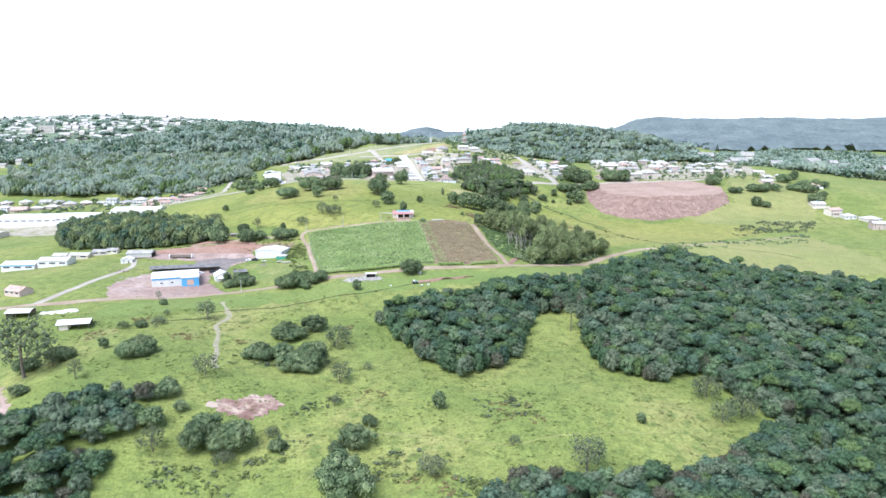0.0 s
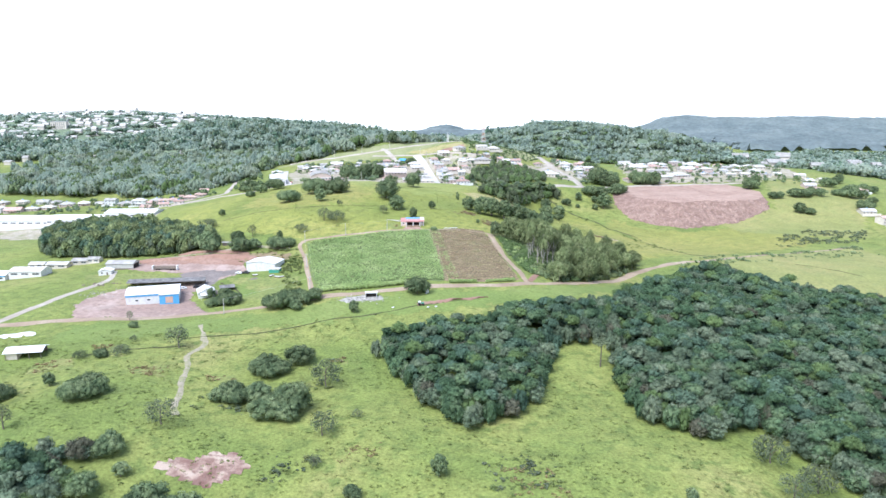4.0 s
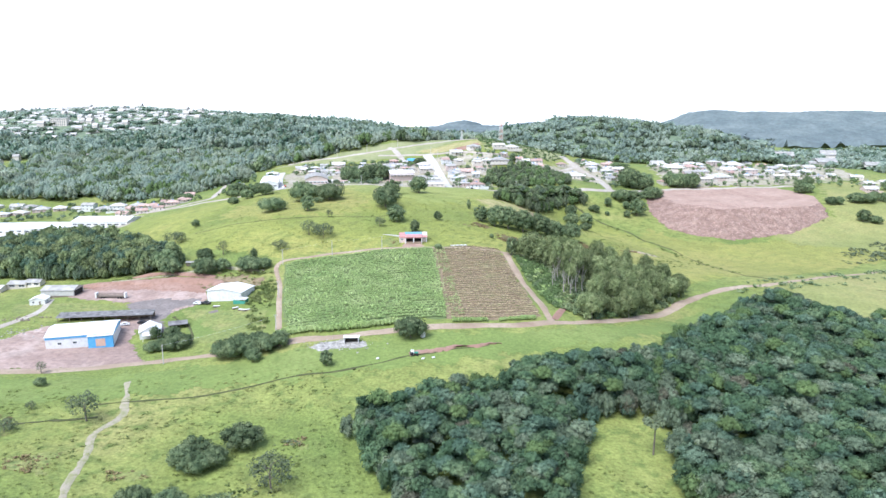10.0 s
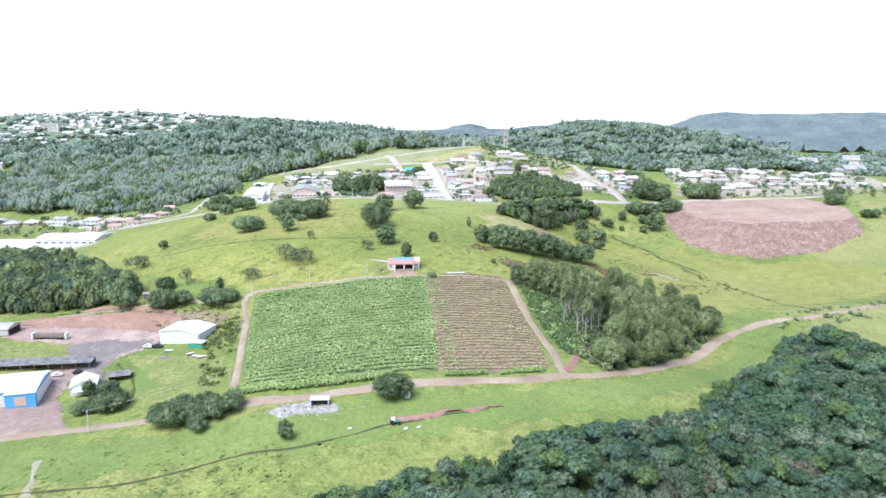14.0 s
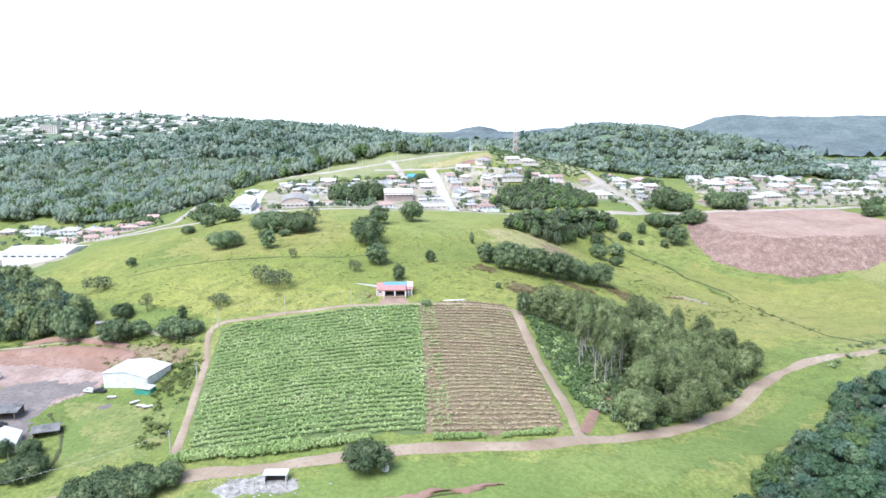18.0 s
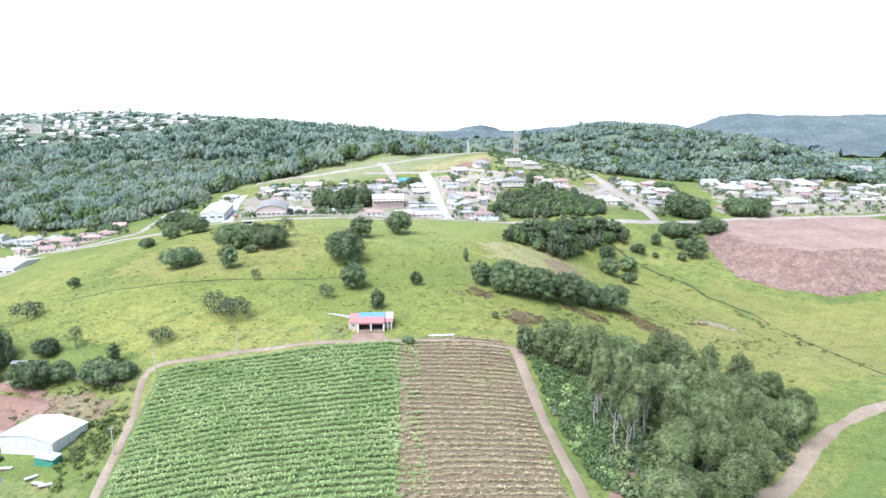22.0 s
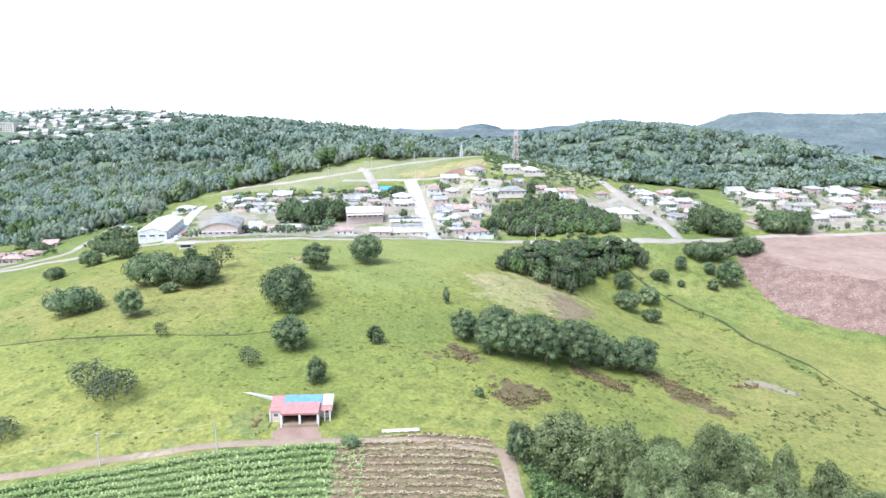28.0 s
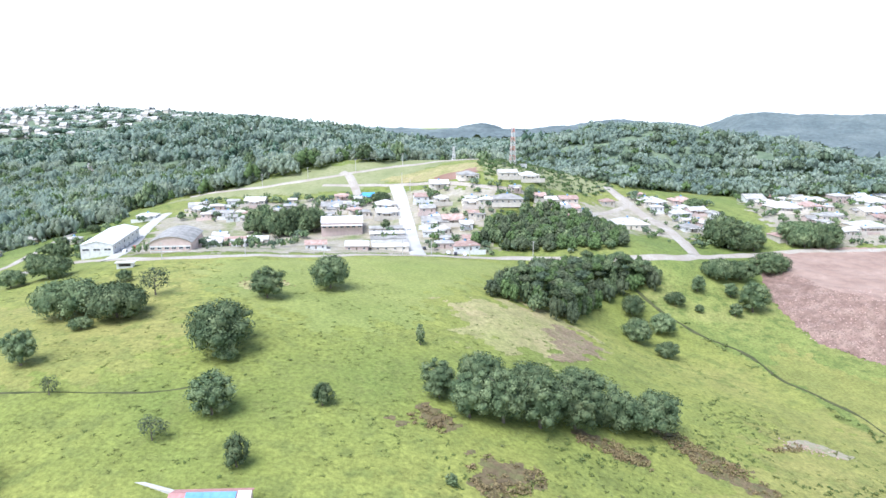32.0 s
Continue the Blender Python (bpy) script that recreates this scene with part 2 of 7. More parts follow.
DEBRIS = material("grey_debris", [(0.20, 0.185, 0.165), (0.30, 0.28, 0.25), (0.42, 0.40, 0.37)], 0.5, 6, 0.9, 0, 1, None, 1, 0, 0.2, 0, 0.35)
TILE = material("clay_tile_roof", [(0.33, 0.21, 0.17), (0.42, 0.29, 0.245), (0.50, 0.38, 0.33)], 0.5, 7, 0.85, 0.2, 4, None, 1, 0, 0.2, 0.2)
PINK = material("pink_roof_sheet", [(0.42, 0.20, 0.185), (0.52, 0.27, 0.25)], 0.5, 6, 0.6, 0.15, 4, (0.38, 0.20, 0.18), 1.2)
BLUE = material("blue_paint", [(0.09, 0.33, 0.60), (0.14, 0.40, 0.66)], 0.6, 5, 0.5)
PANEL = material("solar_blue", [(0.13, 0.28, 0.48), (0.19, 0.36, 0.56)], 0.8, 5, 0.45)
ORANGE = material("orange_door", [(0.52, 0.34, 0.25), (0.60, 0.42, 0.33)], 0.6, 5, 0.7)
BROWNW = material("weathered_wood", [(0.14, 0.11, 0.09), (0.24, 0.2, 0.16)], 0.8, 7, 0.9, 0.3, 5)
# near-black colour that stands in for the shade inside openings
INSIDE_SHADE = material("painted_inside_shade", [(0.025, 0.022, 0.02), (0.05, 0.045, 0.04)], 1.0, 4, 0.9)
GLASS = material("window_glass", [(0.03, 0.04, 0.05), (0.06, 0.07, 0.08)], 1.0, 2, 0.12)
CONCRETE = material("concrete", [(0.42, 0.40, 0.37), (0.55, 0.53, 0.5)], 1.0, 6, 0.85, 0.1, 5)
STEEL = material("galvanised_steel", [(0.45, 0.46, 0.47), (0.6, 0.61, 0.62)], 1.0, 4, 0.45, 0, 1, None, 1, 0.6)
SIGNAL = material("red_steel", [(0.55, 0.12, 0.07), (0.62, 0.2, 0.12)], 1.0, 4, 0.6)
STONE = material("rubble_stone", [(0.30, 0.19, 0.155), (0.38, 0.26, 0.215), (0.42, 0.31, 0.265)], 0.4, 6, 0.9, 0, 1, None, 1, 0, 0.2, 0, 0.25)
CANVAS = material("white_sheet", [(0.595, 0.578, 0.561), (0.680, 0.663, 0.646)], 0.5, 5, 0.8)
CAR_W = material("car_white", [(0.7, 0.7, 0.7), (0.78, 0.78, 0.78)], 1, 2, 0.3)
CAR_D = material("car_dark", [(0.03, 0.03, 0.035), (0.06, 0.06, 0.065)], 1, 2, 0.3)
CAR_R = material("car_red", [(0.4, 0.05, 0.04), (0.45, 0.07, 0.06)], 1, 2, 0.3)
TYRE = material("tyre", [(0.02, 0.02, 0.02), (0.035, 0.035, 0.035)], 3, 2, 0.9)
GREENP = material("green_sheet", [(0.05, 0.24, 0.17), (0.09, 0.31, 0.23)], 0.8, 4, 0.6)

# ---- the ground ----
XS = [-630, -360, -225, -142.5, -67.5, 7.5, 82.5, 172.5, 330]
YS = [135, 247.5, 337.5, 427.5, 502.5, 585, 667.5, 750, 825, 915, 1005]
HEIGHTS = np.array([
    [50.6, 40.0, 26.8, 28.5, 37.3, 51.1, 46.5, 36.4, 17.3],
    [55.3, 62.1, 53.1, 71.7, 64.5, 65.8, 63.6, 50.7, 35.0],
    [58.0, 62.8, 70.7, 74.1, 70.4, 68.9, 65.5, 60.3, 47.4],
    [60.0, 67.8, 76.6, 73.1, 81.7, 81.1, 76.5, 60.7, 56.3],
    [59.7, 65.4, 76.1, 81.7, 88.8, 87.6, 73.0, 65.2, 65.2],
    [53.5, 68.3, 82.3, 100.7, 101.4, 94.9, 75.4, 68.2, 65.7],
    [55.4, 64.0, 92.3, 105.7, 109.0, 99.0, 76.9, 59.9, 62.2],
    [62.9, 71.5, 92.2, 106.5, 104.8, 100.4, 74.4, 66.2, 66.4],
    [62.1, 73.3, 97.1, 97.7, 100.6, 97.1, 98.4, 80.7, 84.5],
    [73.3, 80.8, 102.4, 110.9, 116.4, 131.1, 101.2, 96.5, 92.9],
    [75.0, 86.1, 111.3, 130.8, 132.7, 132.8, 118.3, 104.5, 101.0],
])
# far hills: x, y, height, half widths
HILLS = [(-950, 1850, 74, 500, 330), (-480, 1950, 24, 200, 280), (-350, 1450, 48, 330, 250), (160, 1250, 63, 150, 160), (330, 1250, 28, 90, 120), (-150, 2300, 14, 800, 330),
         (330, 2600, 70, 420, 280), (-110, 2600, 32, 90, 250), (-1900, 2300, 70, 700, 500)]



def spline_weights(v, nodes):
    u = np.clip(np.interp(v, nodes, np.arange(len(nodes))), 0, len(nodes) - 1.000001)
    i = np.floor(u).astype(int)
    u = u - i
    w = np.stack([-0.5 * u + u * u - 0.5 * u**3, 1 - 2.5 * u * u + 1.5 * u**3, 0.5 * u + 2 * u * u - 1.5 * u**3, -0.5 * u * u + 0.5 * u**3], -1)
    return np.clip(i[..., None] + np.arange(-1, 3), 0, len(nodes) - 1), w


def smooth(v, a, b):
    v = np.clip((v - a) / (b - a), 0, 1)
    return v * v * (3 - 2 * v)


def ripple(x, y):
    """Gentle uneven relief of the pastures."""
    return 0.22 * np.sin(x * 0.21 + 1.3 * np.sin(y * 0.11)) * np.sin(y * 0.19 + 0.7) + 0.35 * np.sin(x * 0.07 + 0.5) * np.sin(y * 0.083 + x * 0.02)


def ground(x, y):
    x, y = np.atleast_1d(np.asarray(x, float)), np.atleast_1d(np.asarray(y, float))
    ix, wx = spline_weights(x, XS)
    iy, wy = spline_weights(y, YS)
    z = np.zeros_like(x)
    for a in range(4):
        for b in range(4):
            z += HEIGHTS[iy[..., b], ix[..., a]] * wx[..., a] * wy[..., b]
    far = 78.0 - 62 * smooth(y, 1600, 3000)
    for hx, hy, h, rx, ry in HILLS:
        far += h * np.exp(-(((x - hx) / rx) ** 2 + ((y - hy) / ry) ** 2))
    far += 100 * smooth(x, 640, 900) * np.exp(-(((y - 3300) / 420) ** 2))
    far += 4 * np.sin(x / 210 + y / 330) * np.sin(y / 260) + 3 * np.sin(x / 90 - y / 120)
    w = np.maximum(np.maximum(smooth(y, 985, 1180), smooth(np.abs(x + 80), 420, 760) * smooth(y, 500, 800)), smooth(np.abs(x), 700, 1100))
    return z * (1 - w) + far * w + ripple(x, y)


def gz(x, y):
    return float(ground(x, y)[0])


def mesh_of(name, verts, faces, mats, per_face=None, smooth_shade=False):
    """A mesh from arrays; faces: an (n, 3) or (n, 4) array, or a list of tuples."""
    me = bpy.data.meshes.new(name)
    if isinstance(faces, np.ndarray):
        n, k = faces.shape
        me.vertices.add(len(verts))
        me.vertices.foreach_set("co", np.asarray(verts, np.float32).ravel())
        me.loops.add(n * k)
        me.loops.foreach_set("vertex_index", faces.astype(np.int32).ravel())
        me.polygons.add(n)
        me.polygons.foreach_set("loop_start", np.arange(0, n * k, k, dtype=np.int32))
        me.polygons.foreach_set("loop_total", np.full(n, k, np.int32))
    else:
        me.from_pydata([tuple(v) for v in verts], [], faces)
        n = len(faces)
    for m in mats if isinstance(mats, (list, tuple)) else [mats]:
        me.materials.append(m)
    if per_face is not None:
        me.polygons.foreach_set("material_index", np.asarray(per_face, np.int32))
    me.polygons.foreach_set("use_smooth", np.full(n, smooth_shade))
    me.update(calc_edges=True)
    return me


def steps(dense, lo, hi, step, grow, end_lo, end_hi):
    out, s, v = list(np.arange(lo, hi + 0.1, step)), step, hi
    while v < end_hi:
        s = min(s * grow, 45.0)
        v += s
        out.append(v)
    s, v = step, lo
    while v > end_lo:
        s = min(s * grow, 45.0)
        v -= s
        out.insert(0, v)
    return np.array(out)


gx = steps(0, -330, 330, 4.0, 1.07, -4700, 4700)
gy = steps(0, 150, 1010, 4.0, 1.06, -1500, 4700)
mx, my = np.meshgrid(gx, gy)
gv = np.stack([mx.ravel(), my.ravel(), ground(mx.ravel(), my.ravel())], -1)
idx = np.arange(len(gx) * len(gy)).reshape(len(gy), len(gx))
gf = np.stack([idx[:-1, :-1], idx[:-1, 1:], idx[1:, 1:], idx[1:, :-1]], -1).reshape(-1, 4)
tagged(new("ground", mesh_of("ground", gv, gf, GRASS, None, True)), "rolling green pasture land reaching to wooded hills", "ground", "", "structure")


def inside(px, py, poly):
    """Which of the points lie in the polygon."""
    px, py = np.asarray(px, float), np.asarray(py, float)
    ok = np.zeros(px.shape, bool)
    for (x0, y0), (x1, y1) in zip(poly, poly[1:] + poly[:1]):
        hit = ((y0 > py) != (y1 > py)) & (px < (x1 - x0) * (py - y0) / ((y1 - y0) or 1e-9) + x0)
        ok ^= hit
    return ok


def edge_distance(px, py, poly):
    best = np.full(np.shape(px), 1e9)
    for (x0, y0), (x1, y1) in zip(poly, poly[1:] + poly[:1]):
        dx, dy = x1 - x0, y1 - y0
        t = np.clip(((px - x0) * dx + (py - y0) * dy) / (dx * dx + dy * dy + 1e-9), 0, 1)
        best = np.minimum(best, np.hypot(px - x0 - t * dx, py - y0 - t * dy))
    return best


def rough_edge(x, y, amount):
    return amount * (np.sin(x * 0.37 + 2 * np.sin(y * 0.23)) + np.sin(y * 0.51 + x * 0.17) + 0.7 * np.sin(x * 1.1 - y * 0.9)) / 2


# bright overcast haze standing all round the horizon
haze = bpy.data.materials.new("white_overcast")
haze.use_nodes = True
hn = haze.node_tree
em = hn.nodes.new("ShaderNodeEmission")
em.inputs["Color"].default_value, em.inputs["Strength"].default_value = (0.95, 0.98, 1.0, 1), 0.42
hn.links.new(em.outputs[0], hn.nodes["Material Output"].inputs["Surface"])
hv = [(4450 * math.cos(k * math.pi / 48), 250 + 4450 * math.sin(k * math.pi / 48), z) for k in range(96) for z in (-60, 500, 1100, 1900)]
hf = np.array([(4 * k + j, 4 * k + j + 1, (4 * k + 4) % 384 + j + 1, (4 * k + 4) % 384 + j) for k in range(96) for j in range(3)])
tagged(new("backdrop", mesh_of("backdrop", hv, hf, haze, None, True)), "plain white overcast sky down to the horizon", "sky", "", "structure")


def patch(name, poly, mat, lift, label, category, step=2.0, ragged=1.5, kind="structure", inset=0.0):
    """A ragged-edged sheet of other soil on the ground, with a thin skirt."""
    xs, ys = [p[0] for p in poly], [p[1] for p in poly]
    ax, ay = np.arange(min(xs) - 6, max(xs) + 6, step), np.arange(min(ys) - 6, max(ys) + 6, step)
    cx, cy = np.meshgrid(ax, ay)
    d = edge_distance(cx, cy, poly) * np.where(inside(cx, cy, poly), 1, -1) + rough_edge(cx, cy, ragged) - inset
    keep = (d[:-1, :-1] > 0) & (d[1:, :-1] > 0) & (d[:-1, 1:] > 0) & (d[1:, 1:] > 0)
    i = np.arange(cx.size).reshape(cx.shape)
    f = np.stack([i[:-1, :-1], i[:-1, 1:], i[1:, 1:], i[1:, :-1]], -1)[keep]
    gy_, gx_ = np.gradient(d, step)
    rim = np.where((d > 0) & (d < step), d, 0) / np.maximum(gx_**2 + gy_**2, 0.3)
    px, py = (cx - rim * gx_).ravel(), (cy - rim * gy_).ravel()
    z = ground(px, py) + lift * np.clip((d - rim).ravel() / step, 0.1, 1)
    used, inv = np.unique(f, return_inverse=True)
    v = np.stack([px, py, z], -1)[used]
    return tagged(new(name, mesh_of(name, v, inv.reshape(f.shape), mat, None, True)), label, category, "", kind)


def smooth_line(points, step):
    """Points along a rounded line through the given ones."""
    p = np.array(points, float)
    p = np.vstack([2 * p[0] - p[1], p, 2 * p[-1] - p[-2]])
    out = []
    for i in range(1, len(p) - 2):
        n = max(2, int(np.hypot(*(p[i + 1] - p[i])) / step))
        for t in np.arange(n) / n:
            a, b, c, d = p[i - 1 : i + 3]
            out.append(0.5 * (2 * b + (c - a) * t + (2 * a - 5 * b + 4 * c - d) * t * t + (3 * b - a - 3 * c + d) * t**3))
    out.append(p[-2])
    return np.array(out)


def strip(name, points, width, mat, lift, label, category="road", step=3.0, wobble=0.12, across=5, kind="structure", dip=0.0):
    """A road or ditch draped over the ground."""
    c = smooth_line(points, step)
    t = np.gradient(c, axis=0)
    t /= np.linalg.norm(t, axis=1)[:, None] + 1e-9
    side = np.stack([-t[:, 1], t[:, 0]], -1)
    n = len(c)
    rng = np.random.RandomState(len(name) + n)
    wl, wr = (width / 2 * (1 + wobble * np.convolve(rng.randn(n + 4), np.ones(5) / 2.2, "valid")) for _ in range(2))
    v = []
    ease = np.clip(np.minimum(np.arange(n), np.arange(n)[::-1]) / 5, 0, 1)
    for k in range(across):
        s = k / (across - 1) * 2 - 1
        xy = c + side * (s * np.where(s < 0, wl, wr))[:, None]
        v.append(np.c_[xy, ground(xy[:, 0], xy[:, 1]) + lift - dip * (1 - s * s) * ease - (lift * 0.8 if abs(s) == 1 else 0)])
    v = np.array(v)
    i = np.arange(across * n).reshape(across, n)
    f = np.stack([i[:-1, :-1], i[:-1, 1:], i[1:, 1:], i[1:, :-1]], -1).reshape(-1, 4)[:, ::-1]
    return tagged(new(name, mesh_of(name, v.reshape(-1, 3), f, mat, None, True)), label, category, "", kind)


# soil patches
# colour of the filler sheet that lightens gaps between far crowns
FLOOR = material("gap_fill_sheet", [(0.11, 0.15, 0.09), (0.17, 0.21, 0.13)], 0.06, 6, 0.95, 0.8, 0.3, grain=((0.25, 0.25),))
patch("meadow", [(-190, 378), (-100, 398), (-20, 424), (35, 436), (80, 462), (125, 515), (150, 540), (110, 470), (60, 425), (10, 405), (-60, 385), (-130, 365), (-190, 350)], MEADOW, 0.10, "smooth bright green meadow below the dirt road", "meadow", 1.2, 3)
CROP = [(-108, 519), (-87, 526), (-66, 533), (-26, 544), (-17, 491), (-10, 440), (-33, 436), (-57, 428), (-81, 426), (-95, 470)]
STUBBLE = [(-26, 544), (-8, 552), (13, 556), (23, 504), (32, 450), (12, 443), (-10, 440), (-17, 491)]
patch("crop_field", CROP, CROPSOIL, 0.12, "green crop field planted in long rows", "field", 2.0, 0.4)
patch("stubble_field", [(x - (3 if x < -8 and 440 <= y <= 545 else 0), y) for x, y in STUBBLE], PLOUGH, 0.07, "brown harvested field with dry stalk rows", "field", 2.0, 0.4)
patch("yard", [(-206, 406), (-196, 386), (-185, 388), (-166, 394), (-149, 398), (-133, 404), (-142, 416), (-151, 427), (-156, 440), (-155, 455), (-148, 466), (-138, 474), (-136, 482), (-150, 500), (-184, 500), (-216, 502), (-226, 490), (-206, 480), (-172, 474), (-166, 462), (-172, 449), (-196, 440), (-204, 424)], YARD, 0.16, "wide greyish pink dirt yard from the road to the sheds", "yard", 1.0, 1.2)
patch("grey_drive", [(-180, 476), (-166, 484), (-140, 481), (-137, 474), (-149, 469), (-150, 456), (-140, 440), (-147, 434), (-157, 446), (-166, 462), (-176, 470)], GREYDRIVE, 0.24, "worn dark gravel drive between the halls", "yard", 1.0, 1.5)
patch("red_yard", [(-226, 504), (-204, 493), (-180, 495), (-156, 490), (-142, 487), (-142, 498), (-156, 507), (-176, 512), (-206, 511)], RED, 0.26, "scraped red earth at the back of the yard", "yard", 1.0, 1.2)
patch("rough_lot", [(-149, 469), (-99, 457), (-90, 430), (-109, 421), (-124, 428), (-131, 450)], ROUGH, 0.12, "rough olive grass plot beside the white hall", "grass", 1.2, 1.2)
patch("rough_lot", [(-237, 473), (-196, 473), (-169, 470), (-171, 461), (-224, 452)], ROUGH, 0.12, "weedy strip between yard and sheds", "grass", 1.2, 1.2)
strip("cut_bank", [(-222, 506), (-201, 505), (-184, 505), (-168, 506), (-150, 503), (-136, 499)], 7.0, RED, 0.5, "cut bank of bare red earth", "bank", 2.0, 0.3, 7, "structure", -1.3)
patch("hall_bank", [(-142, 494), (-117, 490), (-112, 503), (-132, 511), (-150, 508)], ERODED, 0.24, "brown weedy bank behind the white hall", "bank", 1.0, 2.0)
strip("cut_bank", [(-196, 515), (-178, 517), (-160, 513), (-144, 508)], 3.0, RED, 0.5, "upper step of the red earth cut", "bank", 2.0, 0.4, 7, "structure", -0.9)
strip("bank_lane", [(-206, 512), (-184, 513), (-166, 516), (-150, 521), (-134, 518), (-118, 512)], 2.6, TRAIL, 0.4, "grassy earth lane on top of the cut", "track", 2.0, 0.4)
strip("lot_ditch", [(-146, 459), (-136, 449), (-129, 440), (-125, 431), (-123, 424)], 1.5, DITCH, 0.3, "narrow weedy ditch across the rough plot", "ditch", 1.5, 0.5)
patch("rough_lot", [(-136, 452), (-128, 452), (-116, 436), (-120, 428), (-127, 432)], MEADOW, 0.2, "brighter grass inside the rough plot", "grass", 1.2, 2.0)
patch("ash_spot", [(-130, 462), (-126, 464), (-124, 461), (-128, 459)], GREYDRIVE, 0.3, "round dark spot of ash in the grass", "bare ground", 0.6, 0.5)
patch("hill_pasture", [(-300, 700), (-250, 610), (-190, 560), (-112, 526), (-66, 538), (-26, 547), (18, 553), (40, 556), (90, 566), (130, 560), (168, 600), (155, 660), (140, 705), (122, 742), (92, 770), (78, 800), (14, 806), (-33, 788), (-85, 754), (-124, 735), (-152, 733), (-199, 758), (-246, 749)], HILLGRASS, 0.09, "yellowish green grass of the pasture hill", "pasture", 2.0, 1.0)
patch("yellowed_slope", [(78, 574), (130, 566), (164, 600), (154, 660), (138, 700), (118, 690), (100, 660), (88, 630), (66, 600)], YELLOWED, 0.13, "yellowed grass of the lower slope", "pasture", 1.6, 7)
patch("yellowed_slope", [(-190, 620), (-140, 588), (-84, 600), (-76, 640), (-100, 662), (-150, 668), (-186, 660)], YELLOWED, 0.13, "yellowed grass on the western shoulder", "pasture", 1.6, 8)
patch("pale_hilltop", [(-120, 733), (-84, 750), (-33, 784), (14, 801), (30, 788), (18, 760), (8, 730), (-10, 692), (-6, 664), (-38, 640), (-80, 662), (-110, 692)], PALEGRASS, 0.12, "paler grass on the hilltop", "pasture", 1.8, 8)
patch("bare_knoll", [(-7, 696), (16, 718), (38, 734), (56, 706), (50, 676), (18, 655), (2, 665)], BARE, 0.14, "dry bare knoll with thin straw-coloured grass", "bare ground", 1.2, 9)
patch("eroded_bank", [(30, 700), (44, 716), (55, 704), (52, 684), (44, 668), (34, 664), (36, 682)], ERODED, 0.22, "eroded brown edge of the bare knoll", "bare ground", 1.0, 4)
for poly in ([(10, 582), (16, 574), (25, 580), (31, 588), (24, 593), (14, 591)], [(38, 612), (46, 612), (60, 609), (58, 616), (50, 619), (40, 618)], [(64, 632), (72, 622), (82, 614), (92, 608), (95, 615), (84, 628), (72, 638)], [(-8, 600), (4, 596), (8, 602), (-2, 608)]):
    patch("bracken_soil", poly, LITTER, 0.15, "brown patch of dead bracken and bare soil", "bare ground", 0.7, 4.0)
patch("dry_pool", [(100, 643), (108, 652), (114, 660), (124, 660), (138, 655), (126, 651), (116, 651)], TRAIL, 0.15, "dried grey pool in the wet grass", "bare ground", 0.8, 1.2)
patch("red_scrape", [(-99, 253), (-91, 260), (-70, 266), (-66, 255), (-76, 247), (-84, 250)], SCRAPE, 0.14, "small scraped patch of reddish soil", "bare ground", 1.5, 1.5)
patch("forecourt", [(-45, 550), (-33, 551), (-31, 541), (-44, 539)], FILL, 0.13, "trodden reddish soil before the pink-roofed house", "yard", 1.0, 0.6)
patch("earth_heap", [(-58, 544), (-58, 551), (-53, 556), (-48, 553), (-46, 546), (-48, 540)], ROUGH, 0.5, "low heap of earth grown with weeds beside the garage", "heap", 0.8, 1.0)
patch("bare_hilltop", [(-84, 946), (-40, 965), (-8, 955), (-2, 915), (-50, 922)], BARE, 0.2, "sloping bare lot with reddish soil", "bare ground", 2.0, 3)
patch("red_lot", [(-40, 930), (-8, 932), (-6, 908), (-38, 912)], RED, 0.3, "scraped red building lot", "bare ground", 1.5, 2)
patch("brush_scar", [(-88, 690), (-72, 700), (-66, 688), (-80, 680)], BARE, 0.16, "heap of dead brushwood on grass", "bare ground", 0.8, 2)

patch("village_earth", [(-172, 752), (-120, 748), (-60, 778), (-20, 803), (14, 822), (0, 850), (16, 884), (-20, 896), (-62, 912), (-110, 912), (-160, 905), (-205, 905), (-212, 860)], LOT, 0.16, "worn earth and thin grass between the houses", "ground", 1.6, 4)
patch("village_earth", [(30, 880), (60, 880), (88, 870), (130, 880), (160, 925), (160, 975), (110, 975), (60, 925)], LOT, 0.16, "worn earth and thin grass between the houses", "ground", 1.6, 4)
patch("village_earth", [(190, 880), (330, 905), (420, 940), (420, 1040), (230, 1060), (190, 990)], LOT, 0.16, "worn earth and thin grass between the houses", "ground", 1.6, 5)
patch("dry_pasture", [(190, 590), (232, 615), (330, 665), (330, 500), (250, 478), (205, 495), (178, 520), (165, 548)], DRY, 0.13, "yellowish grazed pasture beside the wood", "pasture", 1.8, 3)
patch("dry_pasture", [(112, 620), (150, 585), (190, 600), (320, 690), (320, 770), (262, 745), (205, 725), (165, 735), (146, 760), (128, 730), (150, 690)], YELLOWED, 0.11, "yellowish grass slope below the mound", "pasture", 1.8, 4)
patch("hill_grass", [(-262, 940), (-190, 926), (-130, 918), (-90, 925), (-30, 975), (20, 1030), (-60, 1015), (-120, 980), (-190, 958)], DULL, 0.12, "dull greyish green grass on the ridge", "grass", 2.0, 3)
patch("dull_pasture", [(346, 903), (389, 928), (432, 832), (363, 701), (310, 710), (256, 721), (242, 757), (313, 795)], DRY, 0.15, "dull olive grass beyond the mound", "pasture", 2.0, 4)
